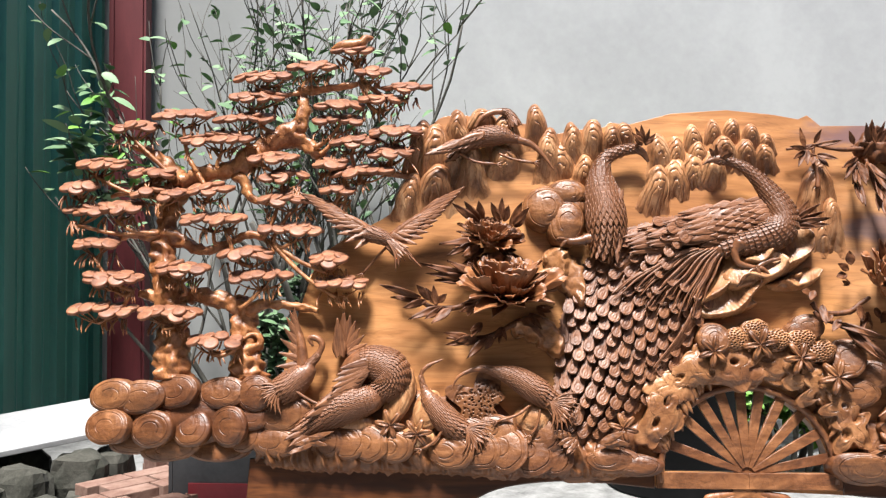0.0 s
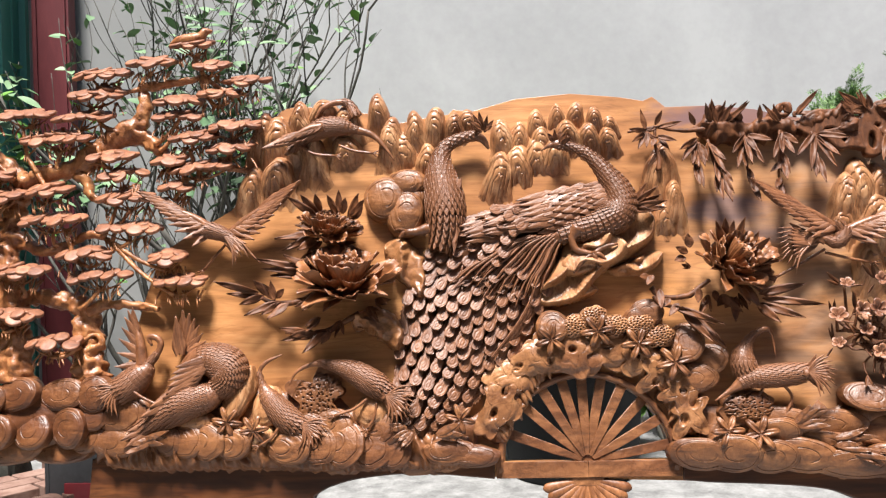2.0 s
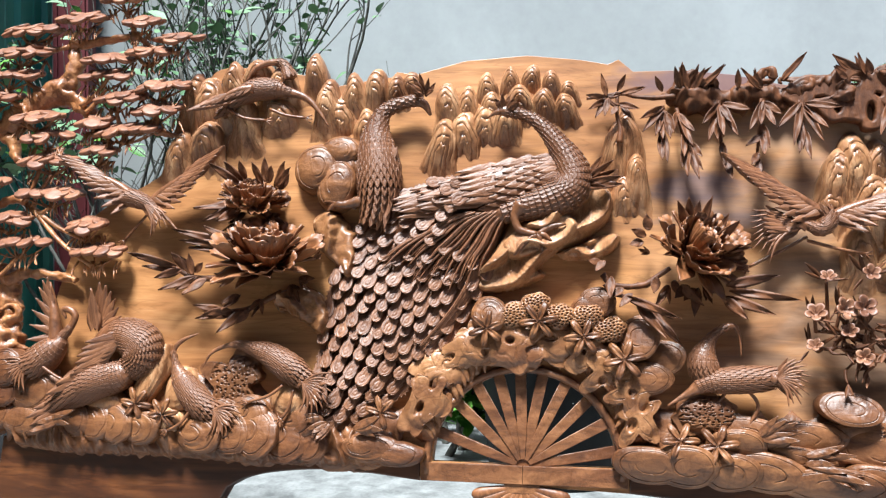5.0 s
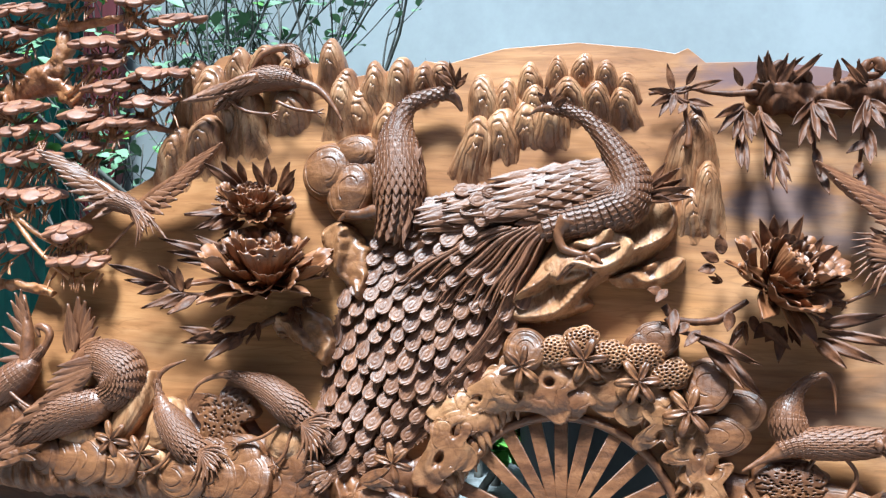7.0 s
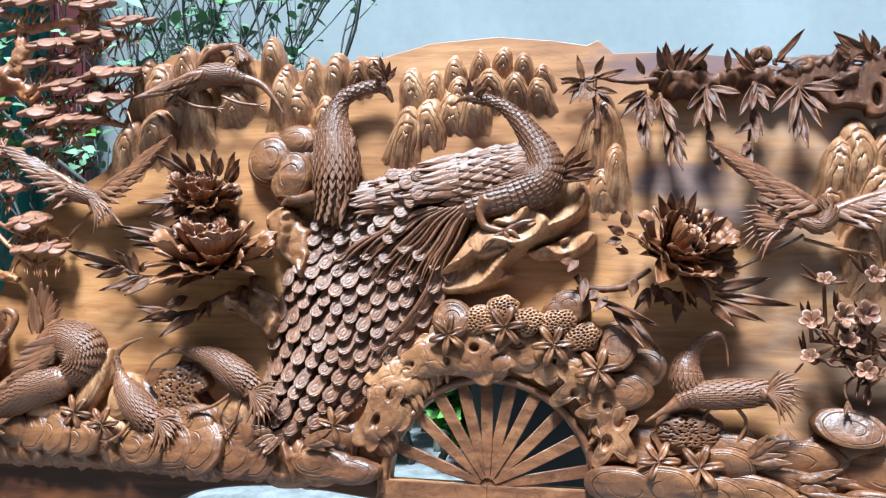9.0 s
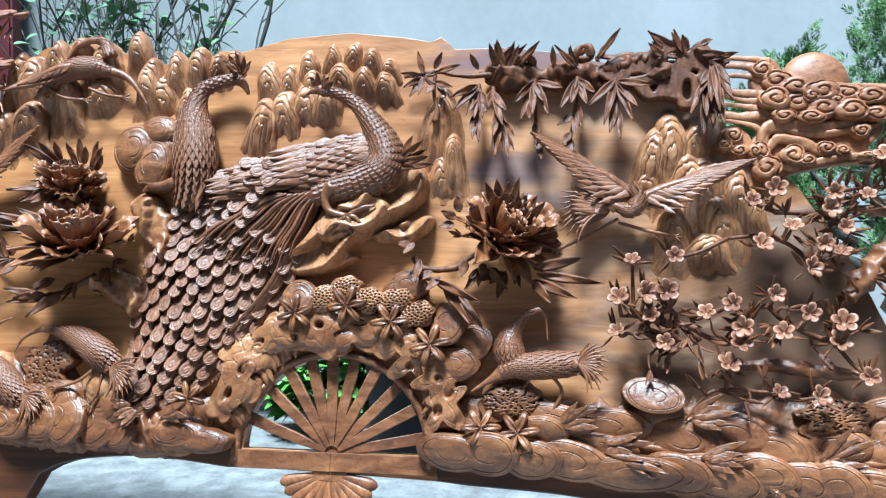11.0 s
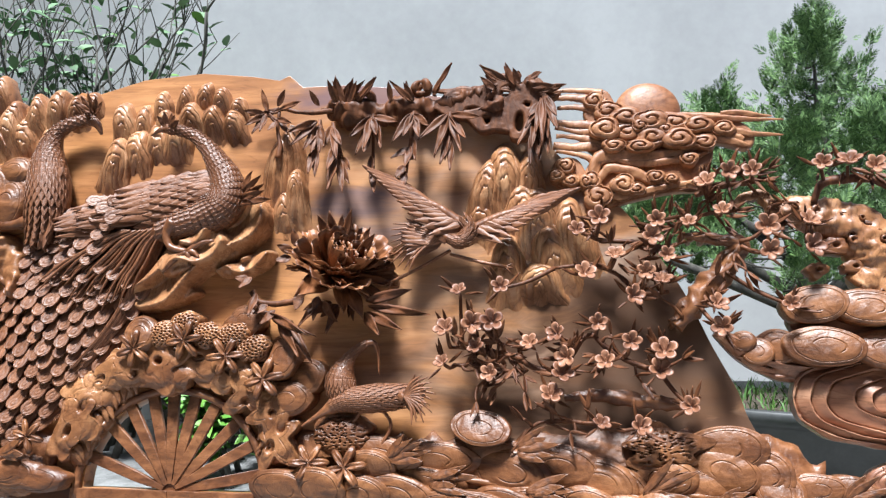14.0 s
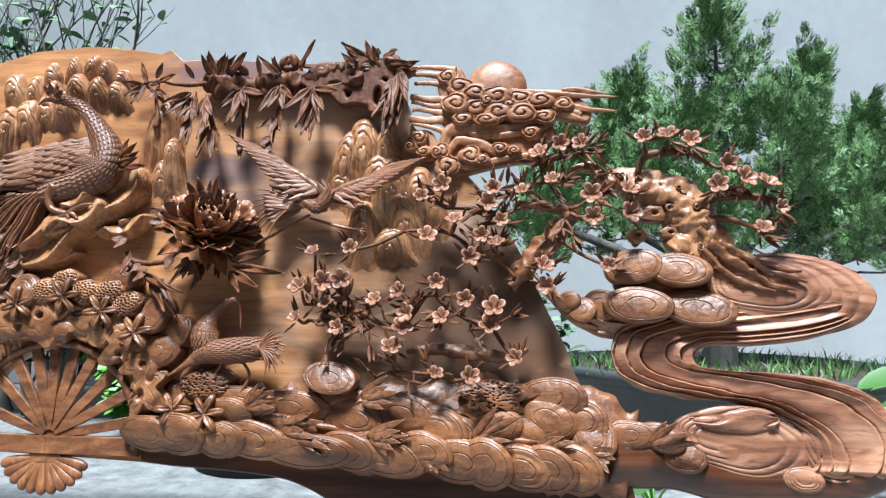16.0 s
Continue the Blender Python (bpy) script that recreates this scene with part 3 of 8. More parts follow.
def vane(length, width, curl=0.03, thick=0.004, n=26, m=4, tip=0.5, notch=0.10, shaft=0.0022):
    """A flat pointed feather along +z: a raised shaft, slanting barbs and a ragged trailing edge."""
    front, c = [], 2 * m + 1
    for i in range(n + 1):
        t = i / n
        half = width * 0.5 * min(1.0, 0.55 + 2.2 * t) * (1 - max(t - tip, 0.0) / (1 - tip) * 0.96 if t > tip else 1.0) ** 0.75
        for j in range(-m, m + 1):
            x = j / m
            ragged = 1 - notch * (i % 4 == 0) * (abs(x) == 1) * (t > 0.25)
            px = x * half * ragged
            pz = length * t - 0.10 * length * abs(x) * (1 - t * 0.5) * (t < 0.97)
            y = curl * length * t * t + shaft * math.exp(-(x / 0.16) ** 2) + 0.0005 * math.sin(t * length * 1100 - abs(px) * 500) * (abs(x) > 0.2) - 0.0016 * x * x
            front.append(Vector((px, -y, pz)))
    k = len(front)
    back = [Vector((q.x * 0.94, q.y + thick, q.z)) for q in front]
    fs = []
    for i in range(n):
        for j in range(c - 1):
            a = i * c + j
            fs.append((a, a + 1, a + c + 1, a + c))
        for a, flip in ((i * c, 1), (i * c + c - 1, 0)):
            fs.append((a, a + c, k + a + c, k + a) if flip else (a, k + a, k + a + c, a + c))
    for j in range(c - 1):
        a = n * c + j
        fs.append((a, a + 1, k + a + 1, k + a))
    return Shape().add(front + back, fs)


def scales(parent, rows, w, mesh, material, size, dw=0.0, gap=0.55, span=78, lo=0, hi=1.0, grow=1.0, flat=0.9):
    """Overlapping scales laid round the visible side of a limb through (u, v, radius) rows, from its first row to its last."""
    c = spline(rows, 80)
    run, i0 = 1e9, int(lo * 80)
    i1 = int(hi * 80)
    odd = 0
    for i in range(i0, i1):
        q, nx, pv = c[i], c[min(i + 1, 80)], c[max(i - 1, 0)]
        f = (i - i0) / max(i1 - i0, 1)
        big = size * (1 + (grow - 1) * f)
        run += float(np.linalg.norm((q - pv)[:2])) if i > i0 else 0
        if run < big * gap:
            continue
        run, odd = 0.0, odd + 1
        t = Vector((nx[0] - pv[0], 0, nx[1] - pv[1])).normalized()
        side, out = t.cross(Vector((0, -1, 0))).normalized(), Vector((0, -1, 0))
        step = math.degrees(big * 0.62 / max(q[2], 0.004))
        n = max(1, int(2 * span / step))
        for k in range(n + 1):
            g = radians(-span + 2 * span * (k + (0.5 if odd % 2 else 0.0)) / (n + 0.5))
            nrm = (side * math.sin(g) + out * math.cos(g) * flat).normalized()
            p = L(q[0], q[1], w + dw * i / 80) + (side * math.sin(g) + out * math.cos(g) * flat) * q[2] * 0.97
            z = (t + nrm * 0.16).normalized()
            x = z.cross(nrm).normalized() * -1
            y = z.cross(x)
            m = Matrix((x, y, z)).transposed().to_4x4()
            m.translation = p
            part("body_feather", mesh, material, parent, "", m @ Matrix.Scale(big * 1.0, 4))


def stand(u, v, w, du, dv, tilt=10.0, roll=0.0, size=1.0, sx=1.0):
    """The pose of a blade on the panel: base place, the way it points, and how far its tip stands off."""
    return Matrix.Translation(L(u, v, w)) @ Matrix.Rotation(math.atan2(du, dv), 4, "Y") @ Matrix.Rotation(radians(tilt), 4, "X") @ Matrix.Rotation(radians(roll), 4, "Z") @ Matrix.Diagonal((size * sx, size, size, 1))


def slab(name, loops, front, thick, bevel=0.004):
    """A board cut out along closed (u, v) loops, holes included, with eased edges."""
    cu = bpy.data.curves.new(name, "CURVE")
    cu.dimensions, cu.fill_mode, cu.extrude, cu.bevel_depth, cu.bevel_resolution = "2D", "BOTH", thick / 2 - bevel, bevel, 2
    for loop in loops:
        sp = cu.splines.new("POLY")
        sp.points.add(len(loop) - 1)
        for q, (u, v) in zip(sp.points, loop):
            q.co = (u, v, 0, 1)
        sp.use_cyclic_u = True
    ob = bpy.data.objects.new("cutout", cu)
    scene.collection.objects.link(ob)
    me = bpy.data.meshes.new_from_object(ob.evaluated_get(bpy.context.evaluated_depsgraph_get()))
    bpy.data.objects.remove(ob)
    bpy.data.curves.remove(cu)
    me.transform(Matrix.Translation((0, thick / 2 - front, 0)) @ Matrix.Rotation(radians(90), 4, "X"))
    me.name = name
    me.materials.clear()
    return me


def box(shape, lo, hi):
    x, y, z = zip(lo, hi)
    vs = [(x[i], y[j], z[k]) for i in (0, 1) for j in (0, 1) for k in (0, 1)]
    return shape.add(vs, [(0, 1, 3, 2), (4, 6, 7, 5), (0, 4, 5, 1), (2, 3, 7, 6), (0, 2, 6, 4), (1, 5, 7, 3)])


rng = random.Random(7)

# ---- setting ----
s = box(Shape(), (-60, -60, -0.3), (60, 60, 0.0))
single("ground", s.mesh("ground", False), CONCRETE, "grey speckled concrete yard, damp and worn", "ground", kind="structure")
s = box(Shape(), (-3.0, 5.9, 0.0), (12.0, 6.1, 4.6))
single("wall_north", s.mesh("wall_north", False, 0.01), PLASTER, "tall pale grey plastered yard wall", "wall", kind="structure")

# Added wall behind the camera, never in view; holds back fill light.
s = box(Shape(), (-6.6, -2.7, 0.0), (12.0, -2.5, 4.4))
single("wall_south", s.mesh("wall_south", False, 0.01), UNSEEN_DARK, "added dark wall behind the camera, out of view", "wall", kind="structure")
s = box(Shape(), (8.0, -2.49, 0.0), (8.2, 5.89, 4.0))
single("wall_east", s.mesh("wall_east", False, 0.01), PLASTER, "plain grey plastered side wall", "wall", kind="structure")

fence = thing("wall_west", "dark green corrugated steel sheet wall with ribs", "wall", pose(-2.78, -2.48, 0, 0, 0, 90), kind="structure")
for k in range(7):
    s = Shape()
    prof, x0 = [], k * 1.195
    for r in range(4):
        b = x0 + r * 0.2987
        prof += [(b, 0.0), (b + 0.10, 0.0), (b + 0.115, -0.006), (b + 0.13, 0.0), (b + 0.20, 0.0), (b + 0.226, -0.034), (b + 0.27, -0.034), (b + 0.297, 0.0)]
    vs = [(x, y + d - 0.003 * (k % 2), z) for d in (0, 0.004) for z in (0.0, 4.2) for x, y in prof]
    n = len(prof)
    fs = []
    for i in range(n - 1):
        fs += [(i, i + 1, n + i + 1, n + i), (2 * n + i, 3 * n + i, 3 * n + i + 1, 2 * n + i + 1)]
    s.add(vs, fs)
    part("panel", s.mesh("sheet", False), GREEN_STEEL, fence)

post = thing("steel_post", "weathered dark red painted steel post against the wall", "post", pose(-2.52, 5.78, 0))
s = box(Shape(), (-0.135, -0.05, 0), (0.135, 0.05, 4.3))
part("column", s.mesh("column", False, 0.006), RED_STEEL, post)
s = Shape()
for x in (-0.115, 0.095):
    box(s, (x, -0.062, 0.012), (x + 0.02, -0.051, 4.28))
part("flange", s.mesh("flange", False), RED_STEEL, post)
s = box(Shape(), (-0.17, -0.085, 0), (0.17, 0.075, 0.012))
part("base_plate", s.mesh("base_plate", False, 0.003), RED_STEEL, post)

# ---- the carved panel: a slightly reclined board with everything carved on it ----
panel = thing("carved_bench_back", "long oiled hardwood bench back carved with peacocks, cranes and trees", "bench back", pose(0.805, 2.57, 0.40, -9.8))

left_edge = [(-1.486, 0.032), (-1.491, 0.128), (-1.444, 0.296), (-1.406, 0.468), (-1.348, 0.653), (-1.276, 0.728), (-1.092, 0.838), (-1.01, 0.977), (-0.983, 1.105), (-0.908, 1.164), (-0.643, 1.128), (-0.606, 1.1)]
top_edge = [(-0.579, 1.093), (-0.476, 1.11), (-0.399, 1.119), (-0.384, 1.135), (-0.356, 1.13), (-0.325, 1.125), (-0.181, 1.163), (0.001, 1.174), (0.153, 1.156), (0.232, 1.14), (0.261, 1.153), (0.285, 1.132), (0.302, 1.116), (0.442, 1.116)]
right_edge = [(0.581, 1.098), (0.694, 1.069), (0.828, 1.049), (0.944, 1.03), (0.989, 0.967), (1.007, 0.898), (1.082, 0.825), (1.109, 0.768)]
right_low = [(1.172, 0.742), (1.235, 0.653), (1.306, 0.544), (1.351, 0.452), (1.381, 0.385), (1.433, 0.282), (1.455, 0.216), (1.518, 0.104), (1.56, 0.035)]
under_right = [(1.579, -0.091), (0.815, -0.123), (0.76, -0.097), (0.688, -0.075), (0.56, -0.062), (0.365, -0.053), (0.257, -0.048)]
under_left = [(-0.253, -0.033), (-0.415, -0.021), (-0.553, -0.016), (-0.691, -0.028), (-0.778, -0.049), (-0.834, -0.077)]
outline = [(-1.46, -0.405), (-1.535, -0.10), (-1.53, 0.0)] + [tuple(p) for p in spline(left_edge, 60)] + top_edge
outline += [tuple(p) for p in spline(right_edge + right_low, 80)] + [(1.60, -0.09), (1.57, -0.405), (0.98, -0.405), (0.90, -0.22)]
outline += [tuple(p) for p in spline(under_right[1:], 30)] + [tuple(p) for p in spline(under_left, 30)] + [(-0.90, -0.20), (-0.97, -0.405)]
hole = [(0.25 * math.cos(math.pi * k / 40), 0.012 + 0.25 * math.sin(math.pi * k / 40)) for k in range(41)]
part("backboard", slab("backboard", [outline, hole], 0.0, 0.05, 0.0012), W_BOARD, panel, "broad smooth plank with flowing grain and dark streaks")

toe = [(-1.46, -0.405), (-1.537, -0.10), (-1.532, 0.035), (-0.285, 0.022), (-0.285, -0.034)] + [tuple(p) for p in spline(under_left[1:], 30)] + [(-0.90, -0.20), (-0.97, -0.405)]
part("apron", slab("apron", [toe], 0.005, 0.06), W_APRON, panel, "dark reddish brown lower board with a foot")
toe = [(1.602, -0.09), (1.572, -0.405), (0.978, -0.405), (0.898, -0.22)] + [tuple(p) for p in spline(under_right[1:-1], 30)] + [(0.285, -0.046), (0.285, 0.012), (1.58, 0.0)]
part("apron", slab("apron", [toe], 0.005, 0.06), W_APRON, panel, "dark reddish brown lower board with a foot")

# fan window: arch moulding, rail, sticks and the small hanging fan
s = Shape()
sweep(s, [(0.263 * math.cos(a), -0.008, 0.012 + 0.258 * math.sin(a), 0.011) for a in np.linspace(-0.12, math.pi + 0.12, 15)], 48, 10)
part("arch_moulding", s.mesh("arch_moulding"), W_CARVE, panel, "smooth half-round arch moulding")
s = box(Shape(), (-0.276, -0.016, -0.036), (-0.0004, 0.012, 0.012))
part("rail", s.mesh("rail", False, 0.0015), W_CARVE, panel)
s = box(Shape(), (0.0004, -0.016, -0.036), (0.276, 0.012, 0.012))
part("rail", s.mesh("rail", False, 0.0015), W_CARVE, panel)
fan = part("fan", box(Shape(), (-0.03, 0.0, 0.0), (0.03, 0.012, 0.03)).mesh("fan_hub", False, 0.002), W_CARVE, panel, "open folding fan with flat radiating sticks")
for k, deg in enumerate((11, 29, 46, 63, 78, 92, 106, 121, 138, 160)):
    a = radians(deg)
    prof = [(0.02, 0.0045), (0.10, 0.0115), (0.252, 0.0135)]
    ring = [(r * math.cos(a) - d * math.sin(a), 0.010 + r * math.sin(a) + d * math.cos(a)) for r, d in prof] + [(r * math.cos(a) + d * math.sin(a), 0.010 + r * math.sin(a) - d * math.cos(a)) for r, d in prof[::-1]]
    part("stick", slab("stick", [ring], 0.002 + 0.004 * (k % 2), 0.014, 0.002), W_CARVE, fan)
small = part("small_fan", box(Shape(), (-0.05, -0.010, -0.062), (0.045, 0.01, -0.036)).mesh("fan_neck", False, 0.003), W_CARVE, panel, "small scalloped fan hanging under the rail")
for k in range(11):
    a = radians(196 + k * 14.8)
    d = Vector((math.cos(a) * 1.25, 0, math.sin(a)))
    s = sweep(Shape(), [(-0.005 + d.x * r, -0.004, -0.040 + d.z * r, q) for r, q in ((0.012, 0.005), (0.05, 0.012), (0.088, 0.0165), (0.104, 0.012), (0.110, 0.003))], 12, 10, flat=0.7)
    part("fan_rib", s.mesh("fan_rib"), W_PETAL, small)

# bedding under the low carving
for nm, rows in (("left", [(-1.50, 0.14, 0.10), (-1.3, 0.115, 0.10), (-1.0, 0.12, 0.11), (-0.7, 0.10, 0.10), (-0.45, 0.10, 0.10), (-0.33, 0.09, 0.07)]),
                 ("right", [(0.33, 0.09, 0.07), (0.5, 0.07, 0.08), (0.8, 0.065, 0.10), (1.1, 0.06, 0.11), (1.4, 0.05, 0.12), (1.6, 0.02, 0.10)])):
    s = limb(Shape(), rows, 0.0, n=60, segs=24, flat=0.28, rough=0.45, freq=13, crisp=True)
    part("rock_bed", s.mesh("rock_bed"), W_CARVE, panel)
s = limb(Shape(), [(-2.0, 0.18, 0.05), (-1.85, 0.175, 0.085), (-1.6, 0.17, 0.095), (-1.45, 0.15, 0.08)], 0.0, n=24, segs=18, flat=0.45, rough=0.3)
part("rock_bed", s.mesh("rock_bed"), W_CARVE, panel)


CUT_KINDS = ({5: 0.10, 13: 0.11}, {5: 0.05, 13: 0.12, 16: 0.06}, {5: 0.10, 9: 0.07, 13: 0.11}, {5: 0.11, 13: 0.10, 16: 0.07})


def stones(rows, w, h=0.55, material=W_CARVE, lean=0.06, tilt=0.0):
    for u, v, rx, rz, turn in rows:
        if tilt:
            u, rx = u - 0.20 * rx, rx * 1.22
        s = knoll(Shape(), u, v, rx, rz, turn + rng.uniform(-10, 10), w + rng.uniform(-0.012, 0.012), h * 0.62 * min(rx, rz) + 0.012, cuts=rng.choice(CUT_KINDS), power=2.2, lip=0.40, lean=lean + rng.uniform(-0.14, 0.16), wobble=0.06, spiral=0.0, shift=rng.uniform(-0.12, 0.12), tip=tilt or rng.uniform(0.05, 0.5))
        part("cloud_stone", s.mesh("cloud_stone"), material, panel)


part("swirling_foam", drape([(-1.49, 0.07, 0.055), (-1.3, 0.062, 0.066), (-1.05, 0.068, 0.07), (-0.8, 0.056, 0.066), (-0.55, 0.052, 0.062), (-0.34, 0.045, 0.05)], 0.004, 0.062, 0.9, 61.0, 300, 30, 0.55, 0.075).mesh("swirling_foam"), W_CARVE, panel, "band of upright foam folds along the foot")
stones([(-1.912, 0.081, 0.08, 0.036, 0), (-1.788, 0.065, 0.098, 0.039, 0), (-1.644, 0.07, 0.11, 0.044, 0), (-1.557, 0.11, 0.071, 0.053, 0)], 0.005)
stones([(-1.979, 0.229, 0.08, 0.053, 0), (-1.882, 0.224, 0.082, 0.053, 0), (-1.775, 0.243, 0.082, 0.053, 0), (-1.623, 0.24, 0.085, 0.05, 0), (-1.516, 0.238, 0.058, 0.058, 0), (-1.98, 0.133, 0.081, 0.057, 0), (-1.838, 0.126, 0.074, 0.058, 0), (-1.719, 0.132, 0.07, 0.06, 0), (-1.594, 0.137, 0.063, 0.063, 0), (-1.521, 0.166, 0.053, 0.042, 0)], 0.035)
for (u, v, rx, rz), turn in zip([(-1.442, 0.088, 0.0852, 0.0461), (-1.428, 0.173, 0.0894, 0.0608), (-1.3, 0.098, 0.0705, 0.0529), (-1.221, 0.093, 0.0599, 0.0564), (-1.154, 0.089, 0.0599, 0.0599), (-1.076, 0.081, 0.063, 0.0525), (-0.905, 0.068, 0.0764, 0.0556), (-0.818, 0.077, 0.0695, 0.0626), (-0.739, 0.076, 0.0725, 0.069), (-0.66, 0.068, 0.0759, 0.069), (-0.595, 0.053, 0.0651, 0.0548), (-0.845, 0.121, 0.0764, 0.0521), (-0.767, 0.133, 0.069, 0.0483), (-0.632, 0.126, 0.0759, 0.0621), (-0.416, 0.047, 0.085, 0.0408), (-0.337, 0.033, 0.0743, 0.0338)], (0, -10, 10, 15, 10, -5, 5, 25, 30, 30, 15, 10, 20, 25, 0, 0)):
    s = knoll(Shape(), u, v, rx, rz, turn, rng.uniform(0.016, 0.036), 0.045, STONE_RINGS, rng.choice(CUT_KINDS), 0.0, 44, 0, 2.3, 0.10, shift=-0.42, tip=0.35, lip=0.5)
    part("foam_curl", s.mesh("foam_curl"), W_CARVE, panel)
for (u, v, rx, rz), turn in zip([(-1.066, 0.227, 0.0423, 0.0987), (-0.977, 0.191, 0.0455, 0.07), (-1.019, 0.099, 0.07, 0.042), (-0.654, 0.168, 0.0587, 0.0518), (-1.205, 0.152, 0.071, 0.0391)], (22, 14, -10, 0, 6)):
    s = knoll(Shape(), u, v, rx, rz, turn, 0.018, 0.050, STONE_RINGS, {9: 0.07, 15: 0.08}, 0.0, 44, 0.3, 2.0, 0.15, shift=0.2, tip=0.2, lip=0.3)
    part("foam_tongue", s.mesh("foam_tongue"), W_PALE, panel)
for (u, v, rx, rz), turn, w in zip([(-0.534, 0.882, 0.0673, 0.0497), (-0.604, 0.833, 0.0708, 0.0738), (-0.541, 0.782, 0.0609, 0.0783), (-0.513, 0.836, 0.0435, 0.0435)], (0, 0, 10, 0), (0.010, 0.014, 0.022, 0.0)):
    part("cloud_stone", knoll(Shape(), u, v, rx, rz, turn, w, 0.055, STONE_RINGS, {5: 0.07, 9: 0.06, 13: 0.08}, 0.0, 48, 0, 2.0, 0.08, shift=0.10, tip=0.1, lip=0.3).mesh("cloud_stone"), W_CARVE, panel)
# overlapping shell-shaped stones of the right bank, the lower row over the upper
stones([(*q, t) for q, t in zip([(0.584, 0.115, 0.0952, 0.0476), (0.725, 0.108, 0.0961, 0.0465), (0.832, 0.121, 0.1006, 0.0366), (0.697, 0.059, 0.093, 0.0341), (0.91, 0.084, 0.0847, 0.0575), (1.029, 0.098, 0.0826, 0.0561), (1.119, 0.067, 0.076, 0.0556), (1.166, 0.041, 0.0632, 0.0604), (1.263, 0.08, 0.0656, 0.0485), (1.327, 0.06, 0.0819, 0.0452), (1.398, 0.101, 0.0706, 0.0565)], (4, 0, 0, 4, 14, 16, 22, 35, 10, 8, 20))], 0.020, 0.75, lean=-0.10, tilt=0.26)
stones([(*q, t) for q, t in zip([(1.412, 0.15, 0.0763, 0.0537), (1.489, 0.097, 0.0555, 0.0583), (1.516, 0.056, 0.0495, 0.0522), (1.599, 0.063, 0.0572, 0.0381), (1.68, 0.061, 0.0486, 0.0351), (1.726, 0.029, 0.0562, 0.0481)], (-8, 40, 40, 5, 10, 20))], 0.024, 0.5, tilt=0.30)
stones([(*q, t) for q, t in zip([(0.343, 0.029, 0.0774, 0.0484), (0.428, 0.032, 0.0667, 0.0572), (0.556, 0.08, 0.063, 0.0504), (0.54, 0.021, 0.0625, 0.05), (0.629, 0.024, 0.0961, 0.0527), (0.796, -0.002, 0.1119, 0.0454), (0.894, 0.001, 0.0714, 0.0506), (0.991, -0.004, 0.0973, 0.0531), (1.093, 0.008, 0.0638, 0.0493), (1.18, -0.014, 0.0776, 0.0575), (1.248, -0.017, 0.0627, 0.0627), (1.343, -0.024, 0.0721, 0.0555), (1.405, -0.025, 0.0638, 0.0583), (1.467, -0.022, 0.0633, 0.0605)], (0, 10, 6, 0, 8, 8, 6, 8, 10, 14, 24, 14, 20, 24))], 0.042, 0.8, lean=-0.38, tilt=0.26)
stones([(0.822, 0.188, 0.076, 0.042, 10)], 0.060, 0.2, lean=0.28)
stones([(-0.094, 0.415, 0.050, 0.050, 0), (0.197, 0.453, 0.05, 0.042, 0)], 0.03)
stones([(0.305, 0.358, 0.052, 0.061, 20), (0.358, 0.302, 0.069, 0.049, -20), (0.322, 0.251, 0.072, 0.043, 0), (0.169, 0.429, 0.044, 0.041, 0)], 0.035, 0.4)
for rows, seed in (([(-0.71, 0.423, 0.0139), (-0.68, 0.447, 0.0332), (-0.625, 0.441, 0.0427), (-0.583, 0.402, 0.0382), (-0.555, 0.349, 0.019)], 71.0),
                   ([(-0.593, 0.706, 0.0253), (-0.563, 0.659, 0.0475), (-0.531, 0.612, 0.05), (-0.501, 0.553, 0.0276), (-0.483, 0.505, 0.011)], 72.0)):
    part("boulder", drape([(a, b, c * 1.1) for a, b, c in rows], 0.0, 0.07, 1.1, seed, 60, 30, 0.35, 0.03).mesh("boulder"), W_ROCK, panel)

def hills(rows, w, h=0.85):
    for u, v, rx, rz, turn in sorted(rows, key=lambda q: -q[1]):
        s = hill(Shape(), u, v - 0.10 * rz, rx * rng.uniform(1.3, 1.55), rz * rng.uniform(1.08, 1.25), turn + rng.uniform(-5, 5), w + rng.uniform(-0.006, 0.012), h * rx + 0.014)
        part("carved_hill", s.mesh("carved_hill"), W_PALE, panel)


hills([(-0.885, 1.099, 0.044, 0.077, 0), (-0.964, 1.026, 0.051, 0.101, 5), (-1.013, 1.057, 0.037, 0.083, 0), (-0.806, 1.125, 0.055, 0.055, 0), (-0.628, 1.118, 0.037, 0.069, 0), (-0.73, 1.093, 0.046, 0.073, 0), (-1.043, 0.878, 0.04, 0.082, 10), (-0.959, 0.912, 0.055, 0.082, 5), (-0.839, 0.974, 0.046, 0.082, 0), (-0.737, 0.989, 0.055, 0.073, 0), (-0.897, 1.005, 0.046, 0.082, 0), (-0.589, 1.012, 0.04, 0.076, 0)], 0.0)
hills([(-0.509, 1.05, 0.04, 0.087, 0), (-0.444, 1.066, 0.036, 0.076, 0), (-0.38, 1.064, 0.036, 0.063, 0), (-0.471, 0.955, 0.043, 0.069, 0), (-0.583, 1.034, 0.036, 0.076, 0), (-0.334, 1.081, 0.033, 0.051, 0), (-0.545, 0.985, 0.043, 0.082, 0)], -0.005)
